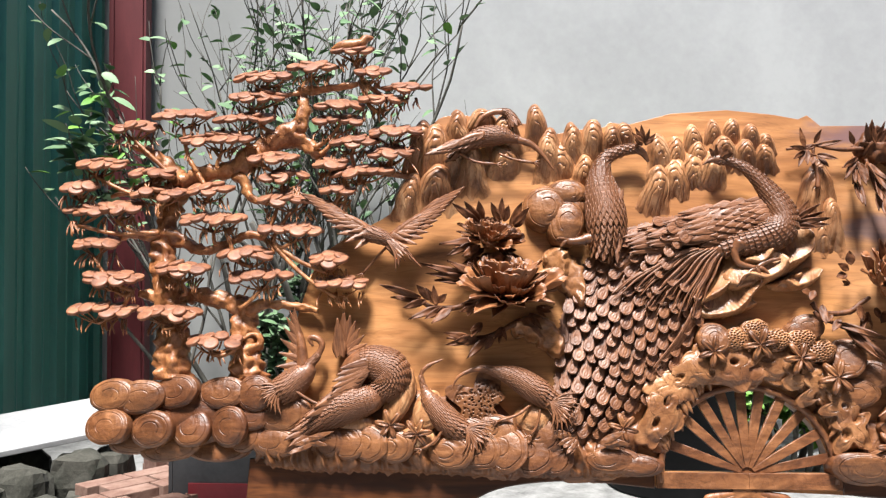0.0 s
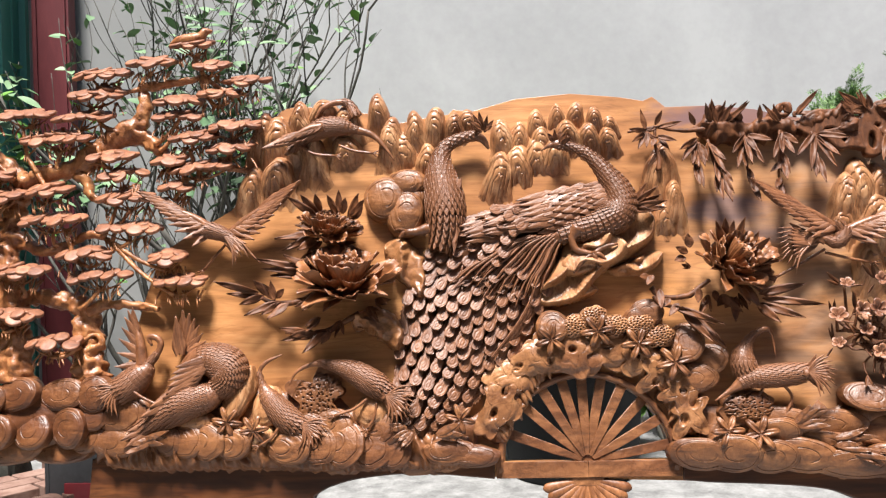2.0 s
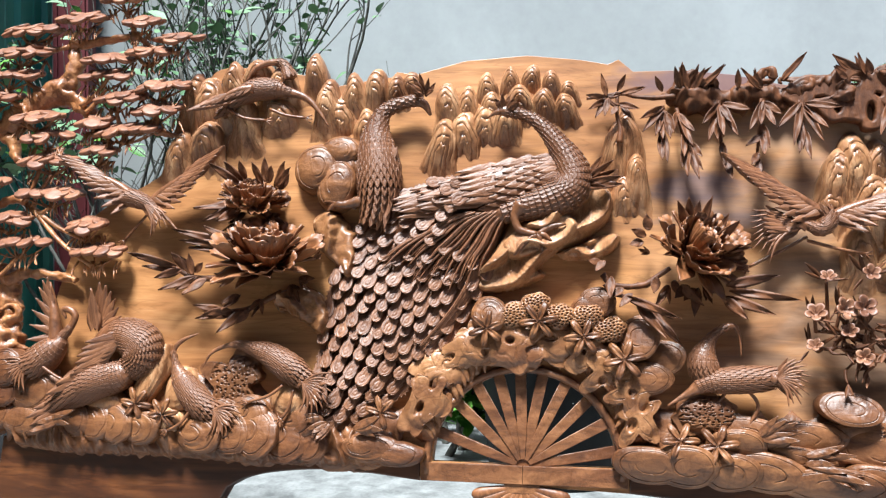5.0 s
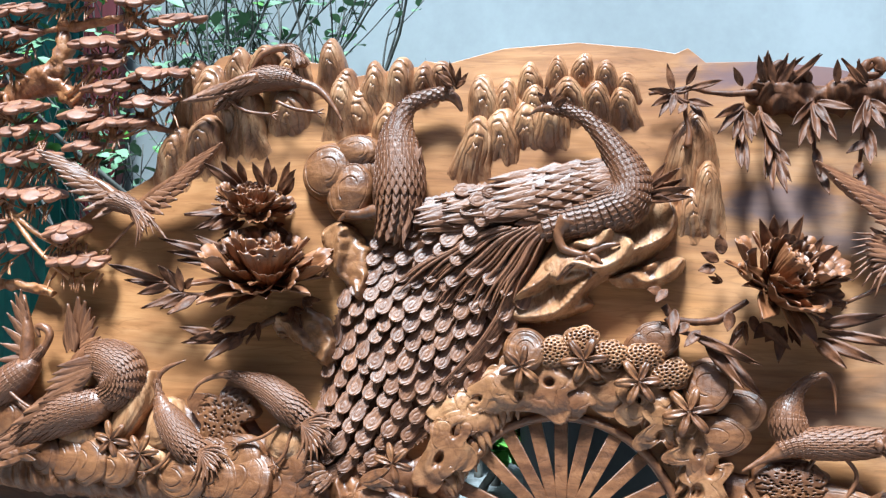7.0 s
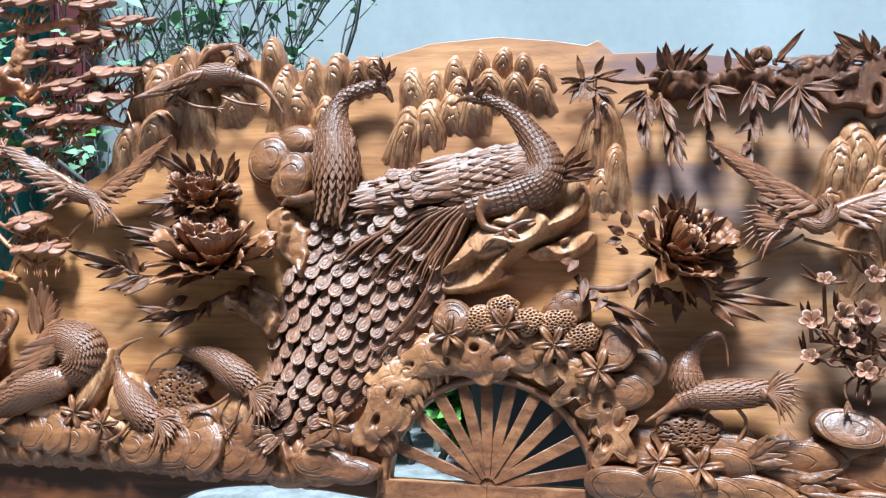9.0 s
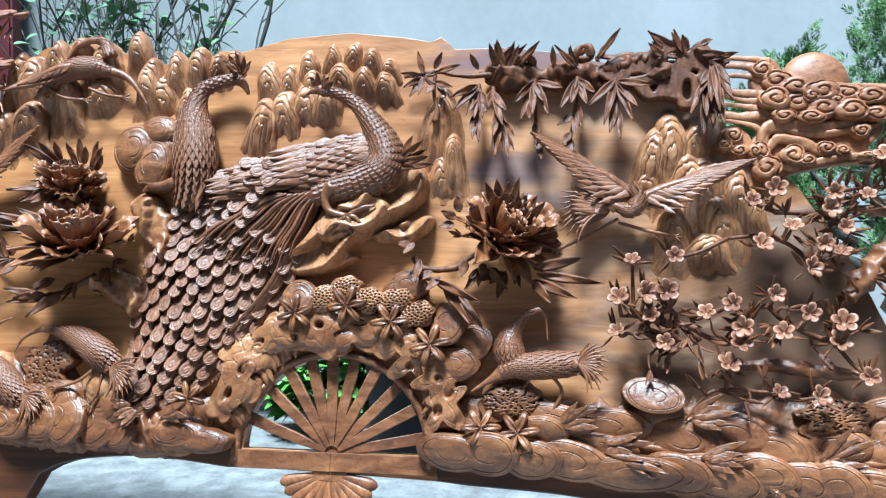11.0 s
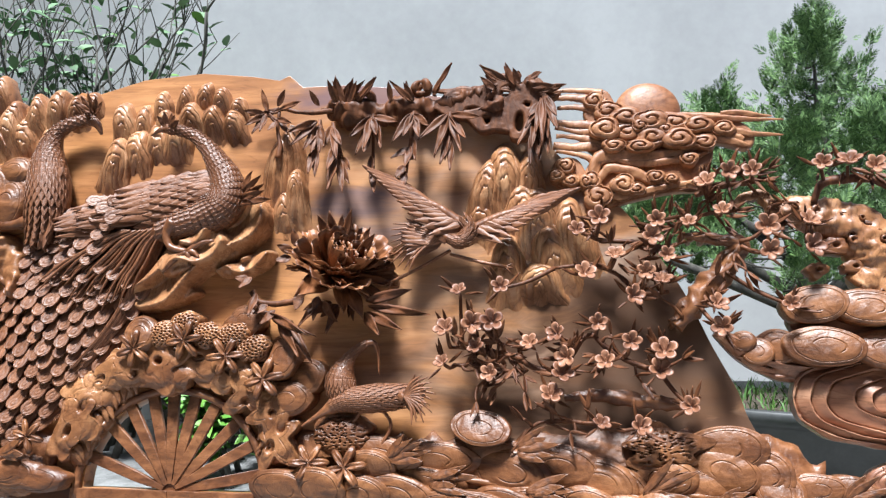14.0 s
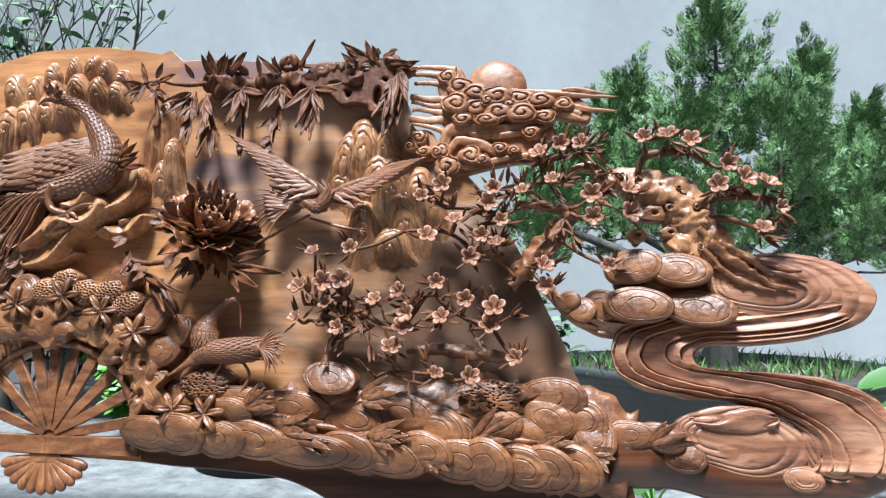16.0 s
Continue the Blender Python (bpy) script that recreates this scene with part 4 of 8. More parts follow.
hills([(-0.111, 1.069, 0.032, 0.054, 0), (-0.049, 1.085, 0.029, 0.053, 0), (0.014, 1.088, 0.028, 0.053, 0), (0.07, 1.071, 0.028, 0.05, 0), (0.122, 1.05, 0.032, 0.046, 0), (-0.099, 1.013, 0.039, 0.06, 0), (-0.019, 1.022, 0.039, 0.06, 0), (0.051, 1.012, 0.039, 0.057, 0), (0.112, 0.999, 0.039, 0.053, 0)], 0.0)
hills([(-0.226, 1.011, 0.036, 0.075, 0), (-0.172, 1.013, 0.036, 0.075, 0), (-0.244, 0.892, 0.043, 0.093, 5), (-0.181, 0.926, 0.043, 0.08, 5), (-0.119, 0.952, 0.046, 0.08, 0), (-0.056, 0.959, 0.043, 0.071, 0)], -0.005)
hills([(0.287, 0.902, 0.034, 0.092, 0), (0.249, 0.863, 0.038, 0.107, 5), (0.305, 0.784, 0.033, 0.091, 0), (0.276, 0.737, 0.038, 0.076, 0)], 0.0)
hills([(0.88, 0.793, 0.053, 0.131, 0), (0.822, 0.763, 0.044, 0.11, 10), (0.936, 0.792, 0.044, 0.102, 0), (0.815, 0.704, 0.047, 0.073, 5), (0.962, 0.703, 0.058, 0.101, 0), (1.045, 0.659, 0.049, 0.107, -5), (1.002, 0.601, 0.06, 0.114, -5), (0.884, 0.571, 0.05, 0.101, 0), (0.966, 0.543, 0.06, 0.057, 0), (1.085, 0.63, 0.031, 0.085, -5), (0.921, 0.718, 0.058, 0.101, 0)], 0.0)

for rows, w in (([(-0.813, 0.212, 0.084, 0.077, 0)], 0.03), ([(0.475, 0.163, 0.074, 0.045, 0)], 0.05), ([(1.248, 0.146, 0.086, 0.046, 0)], 0.04)):
    for u, v, rx, rz, turn in rows:
        pits = []
        for k in range(150):
            a, r = k * 2.4 + rng.uniform(-0.5, 0.5), math.sqrt((k + 0.5) / 150) * 0.97
            pits.append((r * math.cos(a), r * math.sin(a), rng.uniform(0.026, 0.046), rng.uniform(0.006, 0.011)))
        s = knoll(Shape(), u, v, rx, rz, turn, w - 0.01, 0.032, tuple((i + 0.6) / 48.6 for i in range(49)), {}, 0, 130, 0, 2.4, 0.8, pits)
        part("honeycomb_rock", s.mesh("honeycomb_rock"), W_CARVE, panel, "rock bored with many small holes")
fung = [(-0.029, 0.413), (0.03, 0.438), (0.096, 0.412), (0.17, 0.411), (0.227, 0.377)]
for k, (u, v) in enumerate(spline(fung, 4)):
    pits = []
    for i in range(55):
        a, r = i * 2.4 + k, math.sqrt((i + 0.5) / 55) * 0.95
        pits.append((r * math.cos(a), r * math.sin(a), 0.066, 0.009))
    s = knoll(Shape(), u, v, 0.045, 0.034, rng.uniform(-30, 30), 0.045, 0.028, tuple((i + 0.6) / 28.6 for i in range(29)), {}, 0, 80, 0, 2.2, 0.25, pits)
    part("honeycomb_rock", s.mesh("honeycomb_rock"), W_ROCK, panel)

# eaten-out rock round the arch
arch = spline([(-0.297, 0.075), (-0.238, 0.174), (-0.186, 0.257), (-0.117, 0.316), (-0.014, 0.352), (0.087, 0.347), (0.169, 0.316), (0.25, 0.246), (0.296, 0.164), (0.317, 0.075)], 60)
rock = part("eroded_rock", drape([(q[0], q[1], 0.046 + 0.010 * math.sin(i * 0.9)) for i, q in enumerate(arch)], 0.0, 0.040, 1.2, 31.0, 200, 30, 0.5).mesh("eroded_rock"), W_ROCK, panel, "water-worn rock arch with bored holes and dripping points")
LUMP = tuple((i + 0.6) / 20.6 for i in range(21))
for (u, v, rx, rz), turn, pits in zip([(-0.261, 0.191, 0.0578, 0.0884), (-0.217, 0.265, 0.0651, 0.0582), (-0.178, 0.311, 0.0685, 0.0445), (-0.043, 0.339, 0.0719, 0.0616), (-0.122, 0.331, 0.0514, 0.048), (0.08, 0.348, 0.0986, 0.0544), (0.171, 0.304, 0.0709, 0.0473), (0.219, 0.269, 0.0569, 0.067), (0.283, 0.217, 0.0565, 0.0598), (0.3, 0.151, 0.0532, 0.0731), (0.023, 0.307, 0.051, 0.0306), (0.262, 0.277, 0.0473, 0.0439)], (20, -25, -35, 0, -20, 5, 40, 30, 35, 8, 0, 40),
                                      (((0.1, 0.4, 0.2, 0.03), (-0.1, -0.4, 0.22, 0.03)), ((0.2, 0.1, 0.24, 0.03),), ((-0.4, 0.0, 0.26, 0.03),), ((0.1, 0.1, 0.2, 0.034),), ((0.2, -0.5, 0.2, 0.03),), ((-0.1, 0.1, 0.2, 0.034), (0.6, -0.1, 0.12, 0.03)), ((-0.2, 0.1, 0.16, 0.03), (0.5, 0.0, 0.16, 0.03)), ((0.0, 0.2, 0.24, 0.03), (0.1, -0.4, 0.2, 0.03)), ((0.1, 0.0, 0.22, 0.03),), ((0.2, 0.4, 0.24, 0.03), (-0.2, -0.3, 0.28, 0.03)), (), ((0.0, 0.1, 0.22, 0.03),))):
    s = knoll(Shape(), u, v, rx, rz, turn, 0.010 + rng.uniform(0, 0.014), 0.034, LUMP, {13: 0.06}, 0, 56, 0, 3.2, 0.95, tuple((a, b, c * 0.72, d) for a, b, c, d in pits), lip=0.55, tip=rng.uniform(-0.3, 0.3))
    part("lump", s.mesh("rock_lump"), W_ROCK, rock)
for k in range(38):
    q = arch[2 + int(k * 56 / 37)]
    d = Vector((q[0], 0, q[1] - 0.012)).normalized()
    p = Vector((q[0], 0, q[1])) - d * 0.020
    e = p - d * rng.uniform(0.006, 0.030) + Vector((rng.uniform(-0.010, 0.010), 0, -rng.uniform(0.006, 0.030)))
    s = limb(Shape(), [(p.x + d.x * 0.02, p.z + d.z * 0.02, 0.013), (p.x, p.z, 0.011), ((p.x + e.x) / 2, (p.z + e.z) / 2, 0.008), (e.x, e.z, 0.002)], 0.026, n=8, segs=10, flat=0.9, rough=0.2, freq=50)
    part("drip", s.mesh("drip"), W_ROCK, rock)
ledge = part("folded_rock", crag([(0.129, 0.775), (0.178, 0.787), (0.222, 0.779), (0.241, 0.74), (0.232, 0.687), (0.199, 0.652), (0.155, 0.62), (0.087, 0.589), (0.043, 0.551), (0.057, 0.525), (-0.006, 0.494), (-0.084, 0.478), (-0.13, 0.484), (-0.14, 0.518), (-0.101, 0.572), (-0.064, 0.64), (-0.033, 0.694), (0.038, 0.725), (0.095, 0.748)], 0.0, 0.085, [(0.216, 0.771), (0.142, 0.672), (0.005, 0.549), (-0.136, 0.489)], 0.078, 4.0).mesh("folded_rock"), W_PALE, panel, "rock ledge cut in broad polished folds")
for outline, spine, w, rise, pitch, seed in (([(0.014, 0.669), (0.077, 0.7), (0.129, 0.685), (0.149, 0.643), (0.105, 0.605), (0.029, 0.576), (-0.028, 0.567), (-0.06, 0.6), (-0.031, 0.641)], [(0.129, 0.685), (0.041, 0.63), (-0.055, 0.587)], 0.050, 0.055, 0.062, 9.0),
                                             ([(0.087, 0.589), (0.156, 0.615), (0.23, 0.645), (0.261, 0.633), (0.238, 0.596), (0.181, 0.571), (0.119, 0.572)], [(0.249, 0.633), (0.168, 0.594), (0.093, 0.581)], 0.010, 0.060, 0.055, 15.0)):
    part("fold", crag(outline, w, rise, spine, pitch, seed).mesh("fold"), W_PALE, ledge)

# ---- great peacock ----
neck_rows = [(-0.079, 0.983, 0.008), (-0.057, 0.986, 0.0159), (-0.014, 0.976, 0.0144), (0.025, 0.959, 0.0169), (0.061, 0.926, 0.023), (0.092, 0.885, 0.0319), (0.121, 0.837, 0.0442), (0.133, 0.788, 0.0537), (0.109, 0.75, 0.0568), (0.052, 0.723, 0.0467), (-0.012, 0.706, 0.0344), (-0.082, 0.683, 0.0182)]
back_rows = [(0.113, 0.837, 0.0438), (0.036, 0.8, 0.0578), (-0.068, 0.761, 0.0583), (-0.174, 0.725, 0.0567), (-0.281, 0.685, 0.0522), (-0.375, 0.638, 0.0392), (-0.428, 0.588, 0.0196)]
peacock = part("peacock", limb(limb(Shape(), neck_rows, 0.065, n=44, segs=20, flat=0.8, rough=0.05, freq=60), back_rows, 0.022, n=30, segs=20, flat=0.8).mesh("peacock_body"), W_BIRD, panel, "carved peacock with scaled neck and long trailing tail")


EYE_FEATHER = paddle(0.096, 0.041).mesh("tail_feather")
SCALE = blade(1.0, 0.92, 0.05, 0.16, 0.10, 9, 3, 0.8, 0.0).mesh("body_scale")
LANCE = blade(1.35, 0.62, 0.06, 0.22, 0.08, 6, 2, 0.8, 1.0).mesh("body_lance")
scales(peacock, neck_rows, 0.065, SCALE, W_BIRD, 0.0115, lo=0.10, hi=0.97, grow=1.7, flat=0.8)
tl, tr = spline([(-0.191, 0.79), (-0.287, 0.77), (-0.375, 0.729), (-0.449, 0.672), (-0.501, 0.6), (-0.535, 0.516), (-0.555, 0.412), (-0.568, 0.297), (-0.579, 0.191), (-0.586, 0.112)], 60), spline([(-0.033, 0.708), (-0.063, 0.633), (-0.089, 0.559), (-0.126, 0.485), (-0.17, 0.411), (-0.211, 0.341), (-0.258, 0.277), (-0.334, 0.205), (-0.412, 0.148), (-0.518, 0.101)], 60)
rows = 21
for i in range(rows):
    t = (i + 0.3) / rows
    k = min(int(t * 60), 59)
    a, b = tl[k], tr[k]
    da, db = tl[min(k + 4, 60)] - tl[max(k - 4, 0)], tr[min(k + 4, 60)] - tr[max(k - 4, 0)]
    n = max(2, round(float(np.linalg.norm(b - a)) / 0.043))
    for j in range(n + (i % 2)):
        f = (j + (0.0 if i % 2 else 0.5)) / n
        if t < 0.24 and f > 0.34 + t:
            continue
        p, d = a + (b - a) * f, da / np.linalg.norm(da) * (1 - f) + db / np.linalg.norm(db) * f
        d = d / np.linalg.norm(d) + np.array([rng.uniform(-0.09, 0.09), 0])
        crown = 0.040 * math.sin(math.pi * min(max(f * 0.86 + 0.07, 0), 1)) * (1 - 0.4 * t) + 0.045 * max(0.0, 1 - t / 0.35)
        part("tail_feather", EYE_FEATHER, W_FEATHER, peacock, "", stand(p[0] - d[0] * 0.052, p[1] - d[1] * 0.052, 0.010 + crown, d[0], d[1], 11 + rng.uniform(-2, 5), (0.5 - f) * 20 + rng.uniform(-9, 9), rng.uniform(0.88, 1.06), rng.uniform(0.86, 1.0)))
s = limb(Shape(), [(-0.12, 0.66, 0.12), (-0.28, 0.52, 0.15), (-0.38, 0.36, 0.14), (-0.47, 0.22, 0.10), (-0.52, 0.14, 0.05)], 0.0, n=24, segs=20, flat=0.16)
part("tail_body", s.mesh("tail_body"), W_BIRD, peacock)
QUILL = vane(0.135, 0.036, 0.02, tip=0.40, shaft=0.0010).mesh("wing_feather")
COVERT = vane(0.074, 0.036, 0.02, n=18, tip=0.30, notch=0.04, shaft=0.0010).mesh("wing_covert")
wt, wb = spline([(0.08, 0.853), (0.01, 0.847), (-0.067, 0.831), (-0.145, 0.806), (-0.224, 0.778), (-0.303, 0.747)], 30), spline([(0.095, 0.737), (0.027, 0.719), (-0.043, 0.703), (-0.114, 0.694), (-0.193, 0.689), (-0.272, 0.68)], 30)
s = limb(Shape(), [(0.113, 0.816, 0.0515), (0.036, 0.796, 0.0624), (-0.055, 0.776, 0.0662), (-0.148, 0.758, 0.0621), (-0.241, 0.735, 0.049), (-0.322, 0.706, 0.0277)], 0.040, n=30, segs=24, flat=0.75)
part("wing_body", s.mesh("wing_body"), W_BIRD, peacock)
for i in range(8):
    k = int(1.9 * i)
    for j in range(7):
        f = (j + (0.15 if i % 2 else 0.65)) / 7
        p = wt[k] * (1 - f) + wb[k] * f
        d = (wt[k + 2] - wt[max(k - 2, 0)]) * (1 - f) + (wb[k + 2] - wb[max(k - 2, 0)]) * f
        d = d / np.linalg.norm(d) + np.array([0, -0.10 * f + rng.uniform(-0.03, 0.03)])
        part("wing_feather", COVERT, W_FEATHER, peacock, "", stand(p[0], p[1], 0.070 + 0.020 * math.sin(math.pi * f) - 0.0006 * i, d[0], d[1], 6.5 + rng.uniform(-1, 1.5), (0.5 - f) * 16 + rng.uniform(-5, 5), (0.62 + 0.05 * i) * rng.uniform(0.92, 1.06), 1.1))
for tier, (k, n, ln) in enumerate(((14, 6, 0.72), (18, 6, 0.80), (22, 6, 0.86), (26, 5, 0.90))):
    for j in range(n):
        f = (j + 0.5 * (tier % 2) + 0.1) / n * 0.82
        p = wt[k] * (1 - f) + wb[k] * f
        d = (wt[min(k + 4, 30)] - wt[k - 3]) * (1 - f) + (wb[min(k + 4, 30)] - wb[k - 3]) * f
        d = d / np.linalg.norm(d) + np.array([0, 0.10 - 0.22 * f + rng.uniform(-0.03, 0.03)])
        part("wing_feather", QUILL, W_FEATHER, peacock, "", stand(p[0], p[1], 0.072 - 0.004 * tier + 0.018 * math.sin(math.pi * f), d[0], d[1], 7.5 + rng.uniform(-1, 2), (0.5 - f) * 18 + rng.uniform(-6, 6), ln * rng.uniform(0.9, 1.1), rng.uniform(0.9, 1.1)))
# long plumes that stream from under the wing and fan out over the train
starts = spline([(-0.153, 0.693), (-0.12, 0.691), (-0.088, 0.694), (-0.056, 0.7), (-0.03, 0.703)], 40)
bends = spline([(-0.27, 0.645), (-0.229, 0.627), (-0.181, 0.613), (-0.129, 0.604), (-0.087, 0.605)], 40)
ends = spline([(-0.397, 0.558), (-0.348, 0.52), (-0.279, 0.499), (-0.198, 0.478), (-0.146, 0.48)], 40)
for i in range(38):
    f = i / 37
    k = int(40 * f)
    a, b, c = starts[k], bends[k] + np.array([rng.uniform(-0.005, 0.005), rng.uniform(-0.005, 0.005)]), ends[k]
    c = b + (c - b) * rng.uniform(0.50, 1.10) + np.array([0.0, rng.uniform(-0.008, 0.008)])
    m = (b + c) / 2 + (c - b)[::-1] * np.array([0.05, -0.05])
    r = rng.uniform(0.0030, 0.0046)
    s = limb(Shape(), [(*a, r * 0.8), (*((a + b) / 2 + np.array([-0.004, 0.008])), r), (*b, r), (*m, r * 0.9), (*c, 0.001)], 0.080 + 0.007 * math.sin(2.4 * i) - 0.012 * f, -0.008, n=22, segs=7, flat=1.2)
    part("plume", s.mesh("plume"), W_FEATHER, peacock)
near, far = spline([(-0.077, 0.699), (-0.118, 0.581), (-0.162, 0.488), (-0.213, 0.408), (-0.258, 0.354), (-0.283, 0.324)], 24), spline([(-0.05, 0.7), (-0.085, 0.598), (-0.125, 0.501), (-0.174, 0.421), (-0.224, 0.356), (-0.277, 0.309)], 24)
for i in range(9):
    f = i / 8
    q = [a * (1 - f) + b * f for a, b in zip(near, far)]
    stop = rng.choice((24, 22, 20, 17))
    r = rng.uniform(0.0028, 0.0040)
    s = limb(Shape(), [(*q[k], e * r) for k, e in ((0, 0.8), (5, 1.0), (10, 1.1), (14, 1.0), (stop - 2, 0.8), (stop, 0.25))], 0.052 - 0.018 * f, 0.004, n=26, segs=7)
    part("plume", s.mesh("plume"), W_FEATHER, peacock)
s = Shape()
(ax, ay), (bx, by), (cx, cy), (ex, ey) = [(-0.006, 0.712), (-0.025, 0.678), (-0.011, 0.644), (0.037, 0.63)]
limb(s, [(ax, ay, 0.024), (bx, by, 0.013), (cx, cy, 0.010), (ex, ey, 0.009)], 0.085, n=14, segs=10, rough=0.15, freq=120)
for tx, ty in [(0.113, 0.658), (0.075, 0.611), (0.051, 0.585), (-0.025, 0.572)]:
    limb(s, [(ex, ey, 0.009), ((ex + tx) / 2, (ey + ty) / 2 + 0.008, 0.0075), (tx, ty, 0.003)], 0.085, 0.005, n=8, segs=8, rough=0.2, freq=120)
part("foot", s.mesh("peacock_foot"), W_BIRD, peacock)
(ax, ay), (bx, by), (cx, cy) = [(-0.071, 0.983), (-0.087, 0.978), (-0.106, 0.965)]
s = limb(Shape(), [(ax, ay, 0.010), (bx, by, 0.006), (cx, cy, 0.001)], 0.070, n=6, segs=8)
part("beak", s.mesh("beak"), W_BIRD, peacock)

# ---- second peacock, behind ----
hen_rows = [(-0.271, 0.984, 0.0042), (-0.29, 1.016, 0.0126), (-0.32, 1.027, 0.0154), (-0.369, 1.017, 0.0171), (-0.407, 0.994, 0.0214), (-0.424, 0.951, 0.0345), (-0.425, 0.898, 0.0513), (-0.416, 0.834, 0.0622), (-0.412, 0.771, 0.0588), (-0.416, 0.715, 0.041), (-0.43, 0.669, 0.0196)]
hen = part("peacock", limb(Shape(), hen_rows, 0.050, n=40, segs=20, flat=0.85, rough=0.05, freq=60).mesh("peacock_body"), W_BIRD, panel, "upright carved peacock looking over its shoulder")
scales(hen, hen_rows, 0.050, SCALE, W_BIRD, 0.014, lo=0.14, hi=0.60, grow=1.6, flat=0.85)
scales(hen, hen_rows, 0.050, LANCE, W_FEATHER, 0.026, lo=0.56, hi=0.98, grow=1.2, flat=0.85)
for i in range(9):
    (px, py), = [(-0.367, 0.879)]
    part("wing_feather", COVERT if i % 2 else QUILL, W_FEATHER, hen, "", stand(px - 0.006 * (i % 3), py - 0.017 * i, 0.080, -0.32 + 0.03 * i, -1, 4, rng.uniform(-8, 8), 0.75))
s = limb(Shape(), [(-0.413, 0.713, 0.028), (-0.46, 0.73, 0.0196), (-0.499, 0.721, 0.0143), (-0.541, 0.72, 0.0115)], 0.06, n=10, segs=10)
for tx, ty in [(-0.571, 0.728), (-0.56, 0.701), (-0.513, 0.763), (-0.476, 0.708)]:
    (bx, by), = [(-0.53, 0.721)]
    limb(s, [(bx, by, 0.009), ((bx + tx) / 2, (by + ty) / 2 + 0.006, 0.008), (tx, ty, 0.003)], 0.06, n=6, segs=8)
part("foot", s.mesh("peacock_foot"), W_BIRD, hen)

# ---- leaves, sprigs and crests ----
LEAF = blade(0.10, 0.030, 0.14, -0.30, 0.0035, 10, 2, 0.2, 1.0, 0.8).mesh("carved_leaf")


def leafage(parent, roots, tips, w, wide=0.026):
    """Single leaves, each from its root to its tip, and a short stalk under each."""
    for (u0, v0), (u1, v1) in zip(roots, tips):
        ln = math.hypot(u1 - u0, v1 - v0) * 1.05
        part("leaf", LEAF, W_LEAF, parent, "", stand(u0, v0, w + rng.uniform(-0.004, 0.012), u1 - u0, v1 - v0, 13 + rng.uniform(-7, 10), rng.uniform(-25, 25), ln / 0.10, rng.uniform(0.85, 1.15) * wide / 0.030 * 0.10 / ln))


spray = part("leaf_spray", limb(limb(limb(Shape(), [(-0.74, 0.576, 0.0119), (-0.812, 0.546, 0.009), (-0.884, 0.512, 0.0091), (-0.96, 0.512, 0.0077), (-1.018, 0.539, 0.0062), (-1.076, 0.558, 0.0032)], 0.04, n=24, segs=8, rough=0.3, freq=50), [(-0.685, 0.467, 0.0117), (-0.727, 0.448, 0.0088), (-0.784, 0.421, 0.0074), (-0.857, 0.411, 0.006), (-0.918, 0.415, 0.003)], 0.05, n=24, segs=8, rough=0.3, freq=50), [(-0.736, 0.69, 0.0119), (-0.802, 0.746, 0.0076), (-0.829, 0.783, 0.0062), (-0.857, 0.827, 0.0031)], 0.05, n=14, segs=8).mesh("stem"), W_LEAF, panel, "sprays of pointed leaves round the peonies")
leafage(spray, [(-0.814, 0.774), (-0.812, 0.779), (-0.806, 0.785), (-0.752, 0.779), (-0.746, 0.786), (-0.737, 0.783), (-0.717, 0.765), (-0.709, 0.772), (-0.705, 0.765), (-0.821, 0.724), (-0.823, 0.716), (-0.813, 0.704), (-0.801, 0.699)], [(-0.901, 0.837), (-0.862, 0.846), (-0.816, 0.849), (-0.776, 0.841), (-0.744, 0.855), (-0.721, 0.832), (-0.674, 0.841), (-0.654, 0.821), (-0.665, 0.804), (-0.941, 0.696), (-0.919, 0.671), (-0.875, 0.663), (-0.841, 0.658)], 0.068)
leafage(spray, [(-0.999, 0.539), (-1.001, 0.534), (-0.982, 0.53), (-0.954, 0.521), (-0.95, 0.513), (-0.934, 0.511), (-0.926, 0.508), (-0.903, 0.506), (-0.967, 0.531), (-0.948, 0.524), (-0.839, 0.605), (-0.846, 0.601), (-0.853, 0.595), (-0.832, 0.613)], [(-1.126, 0.579), (-1.092, 0.534), (-1.054, 0.506), (-0.987, 0.568), (-0.96, 0.575), (-1.033, 0.467), (-0.99, 0.469), (-0.961, 0.453), (-1.01, 0.579), (-0.916, 0.551), (-0.999, 0.64), (-0.98, 0.612), (-0.955, 0.586), (-0.916, 0.648)], 0.062)
leafage(spray, [(-0.84, 0.412), (-0.832, 0.409), (-0.818, 0.41), (-0.789, 0.417), (-0.774, 0.415), (-0.826, 0.415)], [(-0.927, 0.424), (-0.92, 0.391), (-0.888, 0.396), (-0.858, 0.348), (-0.802, 0.375), (-0.9, 0.403)], 0.062)
spray = part("leaf_spray", limb(limb(Shape(), [(0.212, 0.528, 0.0092), (0.24, 0.498, 0.0076), (0.316, 0.498, 0.009), (0.357, 0.523, 0.0075), (0.389, 0.545, 0.006)], 0.05, n=24, segs=8, rough=0.4, freq=60), [(0.217, 0.501, 0.0061), (0.234, 0.479, 0.0076), (0.275, 0.464, 0.006), (0.333, 0.435, 0.0045), (0.394, 0.409, 0.0015)], 0.05, n=20, segs=8, rough=0.4, freq=60).mesh("stem"), W_LEAF, panel, "leaf sprays on twisted stems")
